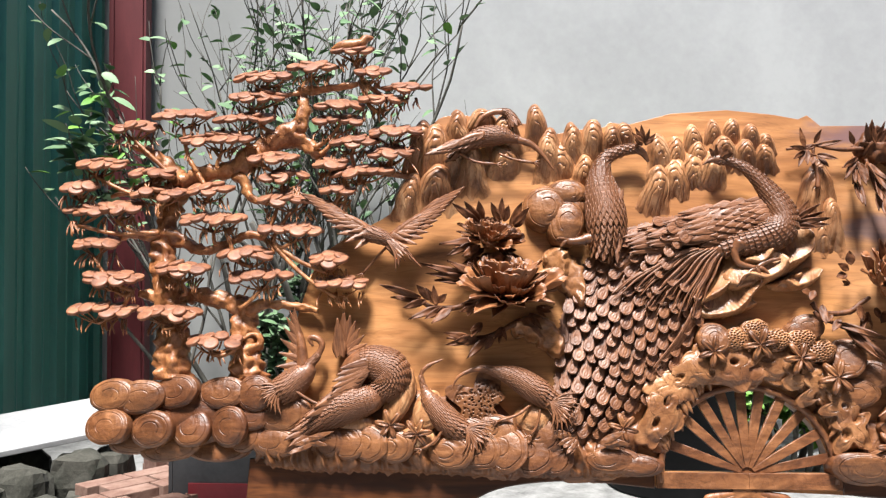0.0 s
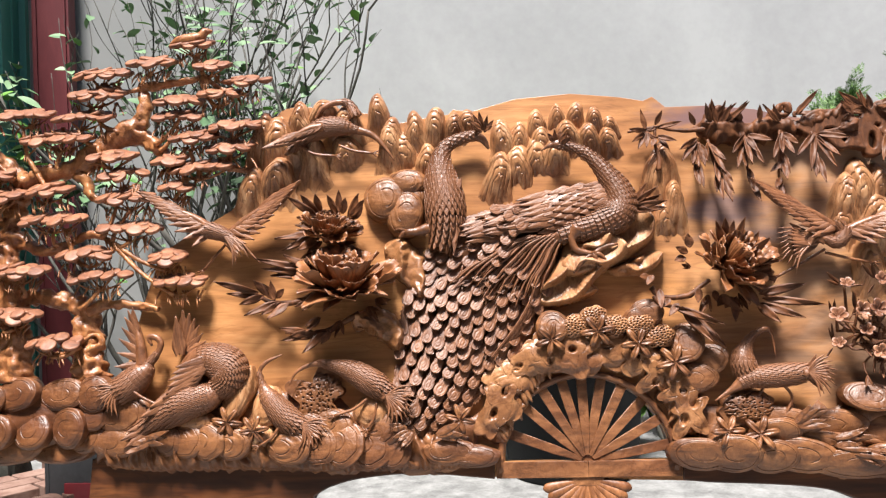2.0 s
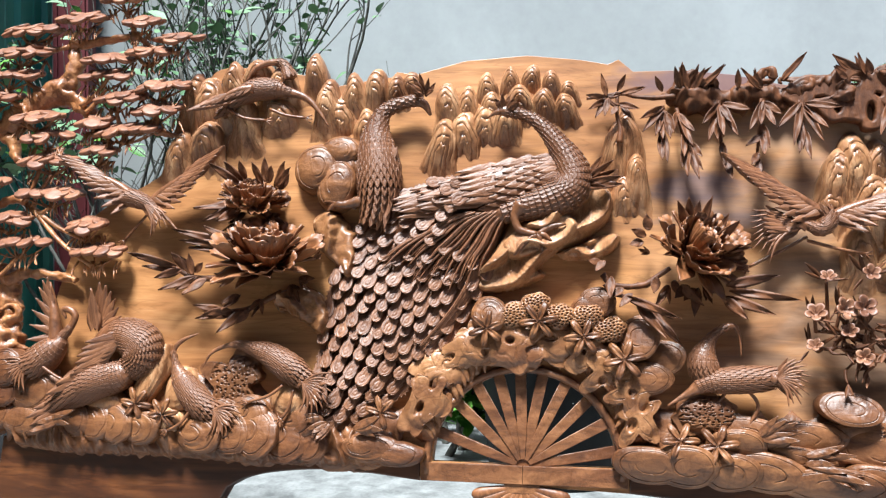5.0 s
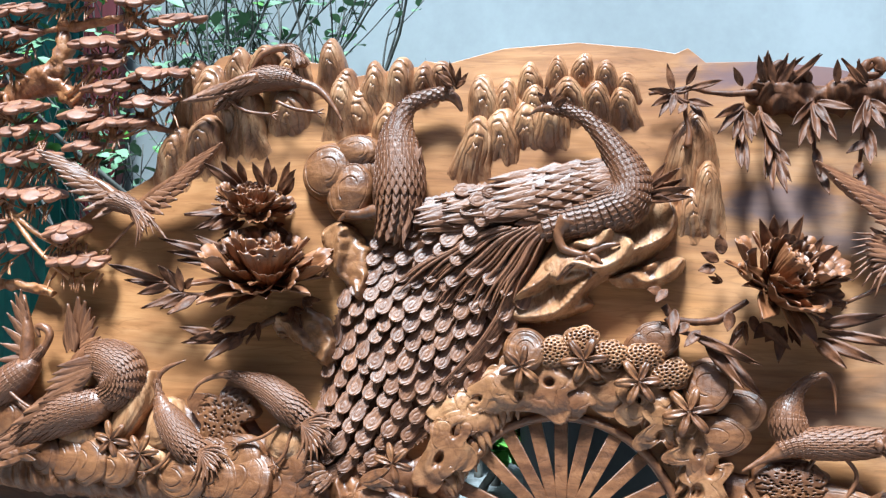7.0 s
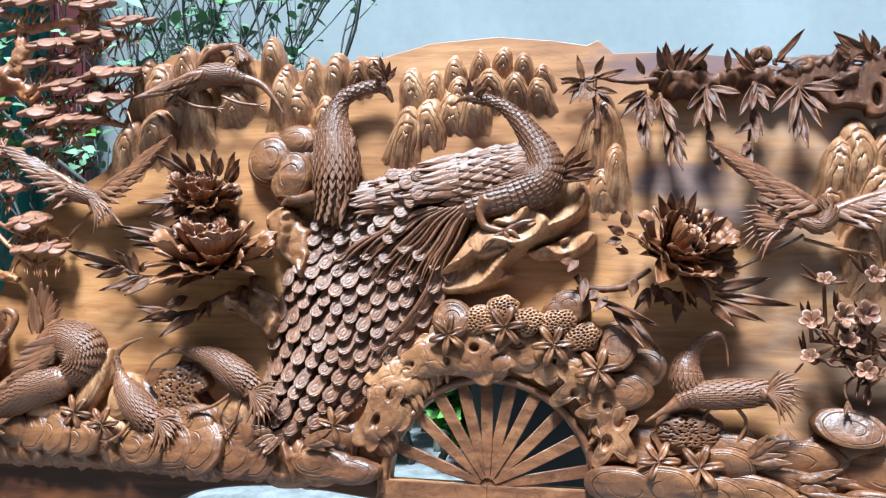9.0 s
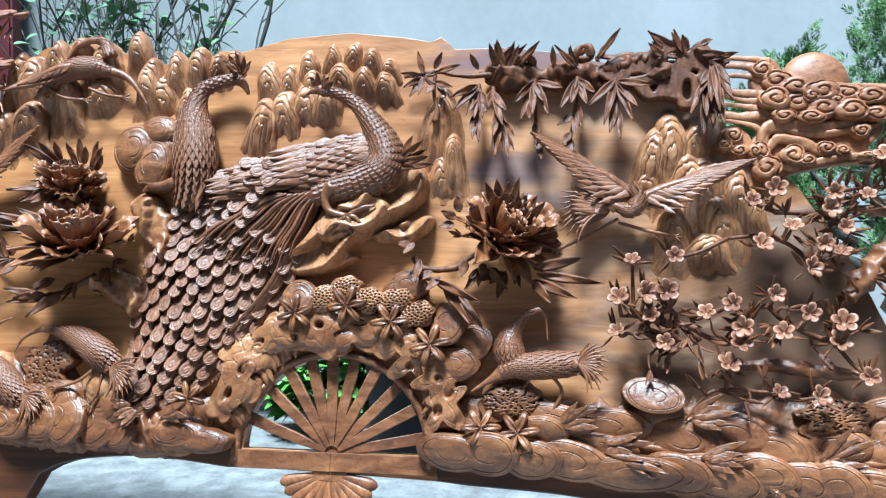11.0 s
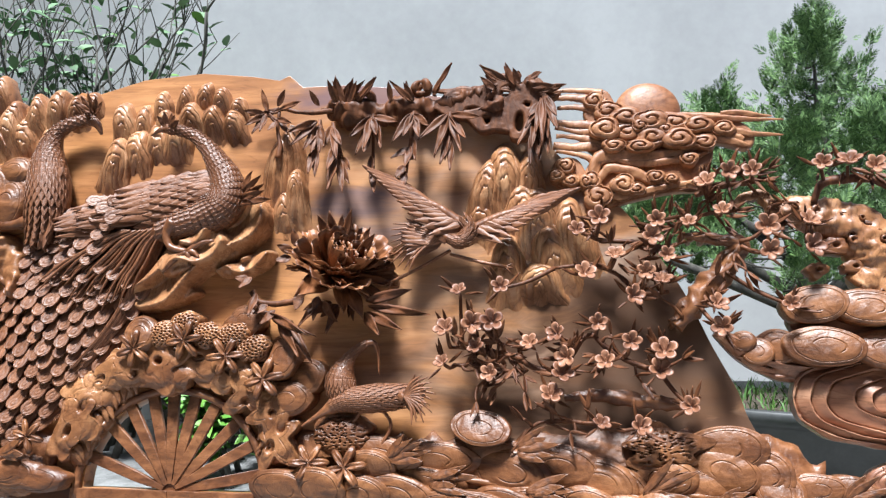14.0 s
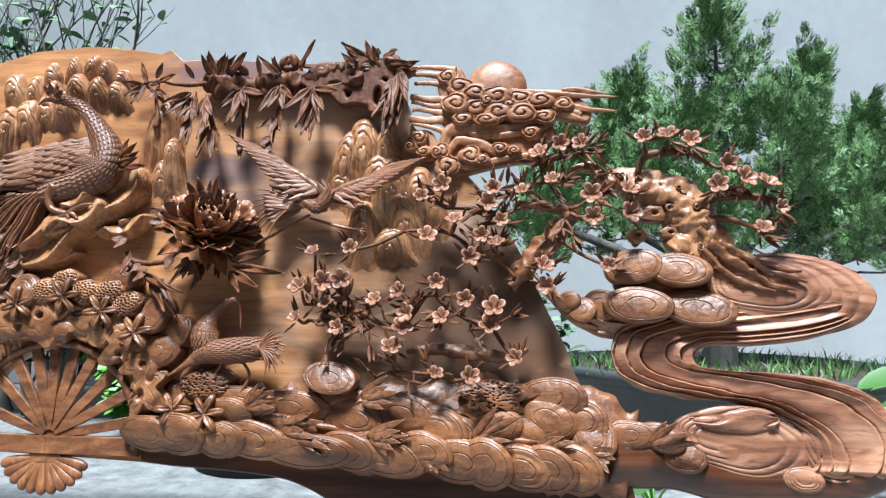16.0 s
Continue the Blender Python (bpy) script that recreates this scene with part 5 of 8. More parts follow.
for roots, tips in (([(0.44, 0.636), (0.443, 0.643), (0.449, 0.643), (0.459, 0.635), (0.489, 0.601), (0.497, 0.606), (0.504, 0.598), (0.528, 0.497), (0.535, 0.483), (0.529, 0.468), (0.521, 0.468)], [(0.402, 0.721), (0.437, 0.732), (0.467, 0.72), (0.497, 0.728), (0.539, 0.683), (0.562, 0.668), (0.592, 0.595), (0.653, 0.522), (0.701, 0.46), (0.646, 0.415), (0.58, 0.406)]),
                    ([(0.456, 0.49), (0.449, 0.49), (0.434, 0.497), (0.265, 0.468), (0.326, 0.439), (0.334, 0.432), (0.296, 0.453), (0.233, 0.519), (0.209, 0.556), (0.216, 0.563)], [(0.441, 0.405), (0.416, 0.451), (0.39, 0.457), (0.415, 0.402), (0.403, 0.335), (0.314, 0.445), (0.376, 0.354), (0.23, 0.45), (0.171, 0.559), (0.191, 0.527)]),
                    ([(0.333, 0.644), (0.326, 0.629), (0.319, 0.615), (0.352, 0.519), (0.264, 0.49), (0.287, 0.475), (0.397, 0.511), (0.412, 0.497)], [(0.328, 0.686), (0.285, 0.645), (0.282, 0.603), (0.342, 0.475), (0.233, 0.461), (0.255, 0.436), (0.398, 0.468), (0.469, 0.44)])):
    leafage(spray, roots, tips, 0.064)
low = part("leaf_spray", limb(Shape(), [(0.653, 0.08, 0.0094), (0.914, 0.052, 0.009), (1.193, 0.046, 0.0086), (1.543, 0.037, 0.0082)], 0.04, n=20, segs=8).mesh("stem"), W_CARVE, panel, "flat leaves between the cloud stones")
FLAT_LEAF = blade(0.10, 0.036, 0.03, 0.14, 0.006, 10, 3, 0.3, 1.0, 0.3).mesh("flat_leaf")
for roots, tips in (([(0.592, 0.11), (0.595, 0.108), (0.602, 0.105), (0.704, 0.07), (0.712, 0.064), (0.705, 0.05), (0.713, 0.047), (0.718, 0.042), (0.912, 0.145), (0.913, 0.138), (0.913, 0.128)], [(0.664, 0.161), (0.686, 0.154), (0.707, 0.137), (0.782, 0.091), (0.822, 0.082), (0.797, 0.03), (0.836, 0.021), (0.858, 0.015), (0.985, 0.193), (1.019, 0.162), (1.002, 0.13)]),
                    ([(0.932, 0.045), (0.932, 0.043), (0.939, 0.039), (0.94, 0.034), (0.947, 0.032), (1.087, -0.005), (1.09, -0.008), (1.095, -0.012)], [(1.049, 0.056), (1.033, 0.091), (1.028, 0.027), (1.007, 0.008), (0.993, -0.002), (1.099, -0.04), (1.122, -0.043), (1.153, -0.033)]),
                    ([(1.201, 0.047), (1.201, 0.047), (1.205, 0.051), (1.206, 0.043), (1.208, 0.04), (1.361, 0.032), (1.364, 0.029), (1.357, 0.025), (1.367, 0.034)], [(1.3, 0.105), (1.271, 0.133), (1.335, 0.097), (1.308, 0.05), (1.287, 0.029), (1.447, 0.021), (1.433, 0.061), (1.412, -0.001), (1.461, 0.042)]),
                    ([(1.502, 0.023), (1.504, 0.02), (1.502, 0.016), (1.502, 0.012), (1.637, 0.047), (1.64, 0.044), (1.644, 0.041)], [(1.553, 0.031), (1.556, 0.004), (1.542, -0.027), (1.515, -0.044), (1.705, 0.103), (1.738, 0.084), (1.757, 0.045)]),
                    ([(-1.354, 0.097), (-1.357, 0.094), (-1.307, 0.101), (-0.537, 0.118), (-0.529, 0.112), (-0.522, 0.109), (-0.454, 0.099), (-0.447, 0.102)], [(-1.255, 0.132), (-1.273, 0.089), (-1.396, 0.053), (-0.593, 0.133), (-0.583, 0.089), (-0.56, 0.066), (-0.375, 0.13), (-0.366, 0.094)])):
    for (u0, v0), (u1, v1) in zip(roots, tips):
        ln = math.hypot(u1 - u0, v1 - v0)
        for turn, size in ((rng.uniform(-4, 4), 1.0), (rng.choice((-15, 15)), rng.uniform(0.7, 0.9))):
            a = math.atan2(u1 - u0, v1 - v0) + radians(turn)
            part("leaf", FLAT_LEAF, W_CARVE, low, "", stand(u0, v0, 0.078, math.sin(a), math.cos(a), 7 + rng.uniform(-3, 7), rng.uniform(-16, 16), size * ln / 0.10, rng.uniform(0.85, 1.15) * 0.62 * 0.10 / (size * ln)))
crest = part("crest", limb(Shape(), [(-0.31, 1.03, 0.006), (-0.305, 1.06, 0.003)], 0.07, n=5, segs=6).mesh("stem"), W_LEAF, panel)
leafage(crest, [(-0.29, 1.037), (-0.29, 1.037), (-0.287, 1.037), (-0.284, 1.034), (-0.284, 1.032), (-0.287, 1.04), (-0.29, 1.033), (-0.063, 0.99), (-0.06, 0.99), (-0.055, 0.989), (-0.05, 0.987), (-0.044, 0.984)], [(-0.331, 1.064), (-0.315, 1.084), (-0.296, 1.095), (-0.273, 1.083), (-0.25, 1.065), (-0.254, 1.045), (-0.321, 1.046), (-0.085, 1.018), (-0.067, 1.029), (-0.043, 1.025), (-0.027, 1.014), (-0.013, 1)], 0.075, 0.016)
leafage(crest, [(0.166, 0.773), (0.165, 0.777), (0.168, 0.782), (0.17, 0.788), (0.166, 0.767), (0.168, 0.769)], [(0.268, 0.784), (0.251, 0.809), (0.236, 0.833), (0.211, 0.843), (0.263, 0.765), (0.225, 0.755)], 0.07, 0.020)

# ---- peonies ----
PETAL = rosette(lambda a: 0.078 * (0.90 + 0.10 * abs(math.cos(8 * a)) ** 0.5) * math.cos(a * 0.9) ** 0.3, lambda f, a: 0.024 * f * f + 0.035 * a * a * f + 0.0015 * math.cos(26 * a) * f, 32, 6, -0.62, 0.62, 0.003).mesh("petal")
LONG_PETAL = blade(0.095, 0.042, -0.05, -0.3, 0.003, 9, 3, 0.35, 1.0, 0.6).mesh("petal_outer")


def peony(u, v, w, size, axis, wide=1.0, leaves=16):
    head = Matrix.Translation(L(u, v, w)) @ Vector(axis).to_track_quat("Z", "Y").to_matrix().to_4x4() @ Matrix.Diagonal((wide, 1, 1, 1))
    core = limb(Shape(), [(u, v - 0.03, 0.012), (u, v - 0.01, 0.02), (u, v + 0.01, 0.012)], w, n=8, segs=8)
    f = part("peony", core.mesh("peony_core"), W_PETAL, panel, "full carved peony with layered scalloped petals")
    for ring, (n, opening, ln) in enumerate(((6, 6, 0.42), (9, 20, 0.50), (10, 36, 0.58), (11, 52, 0.64), (12, 66, 0.68), (13, 80, 0.72))):
        for k in range(n):
            m = head @ Matrix.Rotation(2 * math.pi * (k + 0.5 * (ring % 2)) / n + rng.uniform(-0.25, 0.25), 4, "Z") @ Matrix.Translation((0, 0.004 + 0.004 * ring, 0.004 * (5 - ring))) @ Matrix.Rotation(radians(-opening + rng.uniform(-13, 13)), 4, "X") @ Matrix.Rotation(radians(rng.uniform(-18, 18)), 4, "Z") @ Matrix.Scale(size / 0.095 * ln * rng.uniform(0.68, 1.15), 4) @ Matrix.Diagonal((rng.uniform(0.55, 0.95), 1, 1, 1))
            part("petal", PETAL if ring < 3 or rng.random() < 0.55 else LONG_PETAL, W_PETAL, f, "", m)
    for k in range(leaves):
        a = 2 * math.pi * (k + rng.uniform(-0.3, 0.3)) / leaves
        q = size * rng.uniform(0.35, 0.6)
        out = 0.55 if math.cos(a) > 0.3 else 1.0
        for turn, ln in ((-24, 0.78), (0, 1.05), (22, 0.8)):
            b = a + radians(turn)
            part("leaf", LEAF, W_LEAF, f, "", stand(u + wide * q * math.sin(a), v - 0.015 + 0.7 * q * math.cos(a), w - 0.025 + 0.02 * rng.random(), math.sin(b), math.cos(b) - 0.1, 20 + rng.uniform(-12, 18), rng.uniform(-35, 35), ln * out * rng.uniform(0.55, 0.8), rng.uniform(0.85, 1.1)))


(u1, v1, r1, _, _), (u2, v2, r2, _, _) = [(-0.787, 0.736, 0.109, 0.088, 0), (-0.741, 0.565, 0.165, 0.108, 0)]
peony(u1, v1 - 0.01, 0.055, r1 * 1.05, (0.15, -0.62, 0.78), 1.2, 7)
peony(u2 + 0.015, v2 - 0.02, 0.070, r2 * 1.22, (0.05, -0.60, 0.80), 1.25, 10)
(u1, v1), = [(0.433, 0.585)]
peony(u1 + 0.01, v1 - 0.01, 0.050, 0.185, (0.40, -0.68, 0.45), 1.25, 5)

# ---- lilies ----
LILY = rosette(lambda a: 0.058 * (0.18 + 0.82 * abs(math.cos(3 * a)) ** 1.25), lambda f, a: 0.022 * f ** 1.2 - 0.022 * f ** 4 + 0.006 * math.exp(-(f / 0.12) ** 2) - 0.0035 * math.exp(-(math.sin(3 * a) / 0.16) ** 2) * f + 0.003 * math.sin(2 * a) * f, 120, 9, thick=0.004).mesh("lily")
for rows, w in (([(-0.099, 0.376, 0.05, 0.05, 0), (0.041, 0.398, 0.053, 0.053, 0), (0.16, 0.357, 0.053, 0.053, 0), (0.266, 0.299, 0.056, 0.056, 0), (-0.381, 0.143, 0.046, 0.046, 0)], 0.07), ([(0.402, 0.096, 0.05, 0.05, 0), (0.493, 0.086, 0.055, 0.055, 20)], 0.085), ([(-1.088, 0.147, 0.048, 0.048, 0), (-1.006, 0.121, 0.048, 0.048, 0)], 0.075)):
    for u, v, r, _, a in rows:
        part("lily", LILY, W_CARVE, panel, "open six-petalled lily", stand(u, v, w, math.sin(a + u * 9), math.cos(a + u * 9), rng.uniform(-15, 15), 0, r / 0.056))

# ---- carved pine at the panel's end ----
CAP = Shape()
prof = [(0.0, 0.0046), (0.5, 0.0045), (0.86, 0.0042), (0.965, 0.0034), (1.0, 0.0016), (1.0, -0.0016), (0.965, -0.0036), (0.86, -0.0046), (0.5, -0.0080), (0.12, -0.0105)]
for r, z in prof:
    for j in range(16):
        a = 2 * math.pi * j / 16
        CAP.v.append(Vector((r * 0.0225 * math.cos(a), r * 0.0225 * math.sin(a), z * 1.1)))
for i in range(len(prof) - 1):
    for j in range(16):
        a, b = i * 16 + j, i * 16 + (j + 1) % 16
        CAP.f.append((a + 16, b + 16, b, a))
CAP = CAP.mesh("pine_cap")
trunk = Shape()
for rows in ([(-1.803, 0.28, 0.0613), (-1.806, 0.374, 0.0544), (-1.822, 0.483, 0.0476), (-1.841, 0.594, 0.0443), (-1.861, 0.687, 0.0409), (-1.858, 0.782, 0.0336), (-1.836, 0.879, 0.0414), (-1.821, 0.937, 0.0453)],
             [(-1.554, 0.282, 0.0608), (-1.568, 0.374, 0.0468), (-1.576, 0.455, 0.0453), (-1.585, 0.51, 0.04), (-1.66, 0.537, 0.0292), (-1.745, 0.551, 0.0256), (-1.837, 0.546, 0.0238), (-1.932, 0.559, 0.0147)]):
    limb(trunk, [(a, b, c * 0.95) for a, b, c in rows], 0.0, 0.0, n=90, segs=28, flat=0.75, rough=0.5, freq=46, ridges=5, ridge=0.09)
for rows in ([(-1.806, 0.926, 0.0372), (-1.857, 0.984, 0.0261), (-1.914, 1.027, 0.0206), (-1.977, 1.053, 0.0113)],
             [(-1.806, 0.929, 0.0372), (-1.723, 0.96, 0.0298), (-1.63, 0.979, 0.0335), (-1.548, 1.04, 0.0373), (-1.457, 1.094, 0.0374), (-1.42, 1.127, 0.0318), (-1.404, 1.186, 0.0244), (-1.415, 1.24, 0.0189), (-1.34, 1.251, 0.0151), (-1.207, 1.269, 0.0094)],
             [(-1.443, 1.088, 0.0336), (-1.374, 1.049, 0.026), (-1.321, 1, 0.0204), (-1.246, 0.965, 0.0166), (-1.125, 0.96, 0.0129), (-1.042, 0.941, 0.0073)],
             [(-1.648, 0.971, 0.026), (-1.599, 0.934, 0.0204), (-1.568, 0.877, 0.0148), (-1.511, 0.852, 0.0074)],
             [(-1.841, 0.764, 0.0276), (-1.783, 0.726, 0.022), (-1.716, 0.698, 0.0183), (-1.652, 0.717, 0.0146), (-1.561, 0.75, 0.0128), (-1.486, 0.717, 0.0073)],
             [(-1.841, 0.764, 0.0239), (-1.915, 0.745, 0.0166), (-1.981, 0.746, 0.011), (-2.061, 0.699, 0.0074)],
             [(-1.566, 0.501, 0.0252), (-1.495, 0.524, 0.0162), (-1.404, 0.516, 0.0161), (-1.331, 0.501, 0.0107)],
             [(-1.778, 0.925, 0.0223), (-1.837, 0.964, 0.0149), (-1.947, 0.907, 0.013), (-2.039, 0.879, 0.0074)],
             [(-1.559, 0.372, 0.0214), (-1.516, 0.399, 0.0143), (-1.544, 0.425, 0.0089), (-1.614, 0.381, 0.0089)]):
    limb(trunk, [(a, b, c * 0.92) for a, b, c in rows], 0.012, 0.02, n=60, segs=14, rough=0.6, freq=42, ridges=3, ridge=0.10)
pine = part("carved_pine", trunk.mesh("pine_trunk"), W_BARK, panel, "openwork carved pine with flat clustered needle caps")
pads = [(-1.239, 1.378, 0.0702), (-1.375, 1.319, 0.0872), (-1.17, 1.301, 0.0622), (-1.542, 1.287, 0.0986), (-1.554, 1.217, 0.0982), (-1.28, 1.181, 0.0825), (-1.145, 1.201, 0.0749), (-1.061, 1.238, 0.0843), (-1.803, 1.154, 0.1038), (-1.597, 1.138, 0.1033), (-1.279, 1.13, 0.0896), (-1.091, 1.091, 0.0891), (-1.963, 1.11, 0.0717), (-1.683, 1.07, 0.1236), (-1.226, 1.057, 0.078), (-1.108, 1.018, 0.0776), (-1.49, 1.001, 0.0836), (-1.298, 0.984, 0.0555), (-2.067, 0.983, 0.0825), (-1.897, 0.951, 0.0783)]
pads += [(-1.199, 0.957, 0.1069), (-1.453, 0.937, 0.085), (-1.277, 0.891, 0.0588), (-2.133, 0.908, 0.0672), (-1.869, 0.884, 0.0928), (-1.697, 0.898, 0.0778), (-1.441, 0.863, 0.0919), (-2.11, 0.822, 0.0705), (-1.988, 0.836, 0.0704), (-1.685, 0.798, 0.1048), (-2.063, 0.714, 0.0773), (-1.423, 0.763, 0.1059), (-1.567, 0.683, 0.091), (-1.997, 0.604, 0.0912), (-1.773, 0.634, 0.0874), (-1.517, 0.608, 0.0995), (-1.297, 0.663, 0.0651), (-1.256, 0.586, 0.0863), (-2.025, 0.5, 0.1087), (-1.803, 0.491, 0.101), (-1.655, 0.402, 0.0893)]
stems = [Vector((p[0], 0, p[1])) for rows in ([(-1.806, 0.929, 0.0372), (-1.723, 0.96, 0.0298), (-1.63, 0.979, 0.0335), (-1.548, 1.04, 0.0373), (-1.457, 1.094, 0.0374), (-1.42, 1.127, 0.0318), (-1.404, 1.186, 0.0244), (-1.415, 1.24, 0.0189), (-1.34, 1.251, 0.0151), (-1.207, 1.269, 0.0094)], [(-1.443, 1.088, 0.0336), (-1.374, 1.049, 0.026), (-1.321, 1, 0.0204), (-1.246, 0.965, 0.0166), (-1.125, 0.96, 0.0129), (-1.042, 0.941, 0.0073)], [(-1.841, 0.764, 0.0276), (-1.783, 0.726, 0.022), (-1.716, 0.698, 0.0183), (-1.652, 0.717, 0.0146), (-1.561, 0.75, 0.0128), (-1.486, 0.717, 0.0073)], [(-1.803, 0.28, 0.0613), (-1.806, 0.374, 0.0544), (-1.822, 0.483, 0.0476), (-1.841, 0.594, 0.0443), (-1.861, 0.687, 0.0409), (-1.858, 0.782, 0.0336), (-1.836, 0.879, 0.0414), (-1.821, 0.937, 0.0453)], [(-1.554, 0.282, 0.0608), (-1.568, 0.374, 0.0468), (-1.576, 0.455, 0.0453), (-1.585, 0.51, 0.04), (-1.66, 0.537, 0.0292), (-1.745, 0.551, 0.0256), (-1.837, 0.546, 0.0238), (-1.932, 0.559, 0.0147)]) for p in spline([(a, b, c) for a, b, c in rows], 12)]
for u, v, r in pads:
    n = max(3, round(r * 2 / 0.040))
    tw = Shape()
    near = min(stems, key=lambda q: (q - Vector((u, 0, v - 0.05))).length)
    hub = (u + rng.uniform(-0.02, 0.02), v - 0.045)
    if (near - Vector((u, 0, v))).length < 0.28:
        limb(tw, [(near.x, near.z, 0.009), ((near.x + hub[0]) / 2 + rng.uniform(-0.02, 0.02), (near.z + hub[1]) / 2 - 0.015, 0.007), (hub[0], hub[1], 0.006)], 0.05, 0.01, n=10, segs=6, rough=0.3, freq=60)
    for row, (share, drop, out) in enumerate(((1.0, 0.0, 0.0), (0.92, 0.016, 0.022), (0.60, 0.031, 0.036))):
        m = max(2, round(n * share)) - (row == 2 and n < 6)
        for k in range(m):
            if row and rng.random() < (0.0, 0.08, 0.40)[row]:
                continue
            f = ((k + 0.5) / m * 2 - 1) * share
            x, z, w = u + f * (r * 1.14 - 0.014) + rng.uniform(-0.005, 0.005), v + 0.016 * (1 - f * f) - drop + rng.uniform(-0.004, 0.004), 0.050 + out + rng.uniform(-0.006, 0.006)
            part("needle_cap", CAP, W_CAP, pine, "", Matrix.Translation(L(x, z, w)) @ Matrix.Rotation(radians(rng.uniform(24, 38) + 9 * row), 4, "X") @ Matrix.Rotation(radians(rng.uniform(-14, 14) + 10 * f), 4, "Y") @ Matrix.Diagonal((rng.uniform(1.02, 1.26), rng.uniform(1.0, 1.2), 1.25, 1)))
            if rng.random() < 0.7:
                limb(tw, [(hub[0], hub[1], 0.0035), ((hub[0] + x) / 2 + rng.uniform(-0.01, 0.01), (hub[1] + z) / 2 - 0.010, 0.003), (x, z - 0.010, 0.002)], 0.05, w - 0.06, n=6, segs=5)
    for k in range(12):
        x = u + rng.uniform(-0.85, 0.85) * r
        q = rng.uniform(-0.02, 0.02)
        limb(tw, [(x, v - 0.03, 0.0032), (x + q, v - 0.056, 0.0032), (x + q * 1.4 + 0.006, v - rng.uniform(0.065, 0.085), 0.0016)], 0.05, 0.015, n=6, segs=5, rough=0.4, freq=90)
    part("twig", tw.mesh("pine_twig"), W_BARK, pine)
s = limb(Shape(), [(-1.31, 1.376, 0.004), (-1.28, 1.384, 0.017), (-1.24, 1.388, 0.021), (-1.21, 1.396, 0.016), (-1.195, 1.412, 0.014), (-1.17, 1.414, 0.004)], 0.07, n=20, segs=14, rough=0.1, freq=50)
part("perched_bird", s.mesh("perched_bird"), W_BARK, panel, "small carved bird perched on the pine top")

# ---- herons and cranes ----
PRIMARY = vane(0.10, 0.036, 0.08, n=18, m=3, tip=0.35).mesh("flight_feather")


def bird(rows, w, label, dw=0.0, flat=0.9, lo=0.3, hi=0.97, size=0.0135, grow=1.5, back=False):
    rows = [(a, b, c * (1.04 if c > 0.012 else 0.95)) for a, b, c in rows]
    ob = part("crane", limb(Shape(), rows, w, dw, n=36, segs=16, flat=flat, rough=0.05, freq=70).mesh("crane_body"), W_CRANE, panel, label)
    scales(ob, rows[::-1] if back else rows, w, LANCE, W_CRANE, size, dw, lo=lo, hi=hi, grow=grow, flat=flat)
    return ob


def wing(b, root, tip, trail, n, size, w, lift=10):
    """Flight feathers along the arm from root to tip, turning from the trailing way to the arm's own way."""
    (u0, v0), (u1, v1) = root, tip
    arm = limb(Shape(), [(u0, v0, 0.016), ((u0 * 2 + u1) / 3, (v0 * 2 + v1) / 3 + 0.008, 0.012), (u0 + (u1 - u0) * 0.75, v0 + (v1 - v0) * 0.75, 0.005)], w, 0.02, n=10, segs=8)
    part("wing_arm", arm.mesh("wing_arm"), W_CRANE, b)
    for layer, (ln, k0) in enumerate(((1.0, 0), (0.6, 1))):
        for k in range(n):
            f = (k + 0.5) / n
            du, dv = trail[0] * (1 - f) + (u1 - u0) * f * 1.2, trail[1] * (1 - f) + (v1 - v0) * f * 1.2
            part("flight_feather", PRIMARY, W_FEATHER, b, "", stand(u0 + (u1 - u0) * f * 0.72, v0 + (v1 - v0) * f * 0.72, w + 0.006 + 0.009 * layer + 0.01 * f, du, dv, lift - 6 * layer, rng.uniform(-12, 12), size * ln * (0.75 + 0.4 * f) / 0.10))


def tail(b, u, v, w, du, dv, n=9, size=0.06, spread=9):
    for k in range(n):
        a = math.atan2(du, dv) + radians((k - (n - 1) / 2) * spread)
        part("tail_feather", PRIMARY, W_FEATHER, b, "", stand(u, v, w + 0.012 * math.sin(math.pi * k / (n - 1)), math.sin(a), math.cos(a), 12, rng.uniform(-20, 20), size / 0.10 * rng.uniform(0.85, 1.1)))
        ln, bend = size * rng.uniform(1.05, 1.35), radians(28 if math.sin(a) > 0 else -28)
        p, e = (u + 0.5 * ln * math.sin(a), v + 0.5 * ln * math.cos(a)), (u + ln * math.sin(a + bend * 0.5), v + ln * math.cos(a + bend * 0.5))
        s = limb(Shape(), [(u - 0.2 * ln * math.sin(a), v - 0.2 * ln * math.cos(a), 0.003), (*p, 0.0042), (*e, 0.001)], w + 0.014, 0.012, n=8, segs=7)
        part("quill", s.mesh("quill"), W_FEATHER, b)


def legs(b, rows, w=0.05):
    for pts in rows:
        s = limb(Shape(), [(u, v, 0.0045) for u, v in pts], w, n=10, segs=6)
        (u, v), (u0, v0) = pts[-1], pts[-2]
        for a in (-0.6, 0.0, 0.6):
            d = Vector((u - u0, v - v0)).normalized()
            e = (u + 0.022 * (d.x * math.cos(a) - d.y * math.sin(a)), v + 0.022 * (d.x * math.sin(a) + d.y * math.cos(a)))
            limb(s, [(u, v, 0.0035), (*e, 0.0015)], w, n=3, segs=5)
        part("leg", s.mesh("leg"), W_CRANE, b)


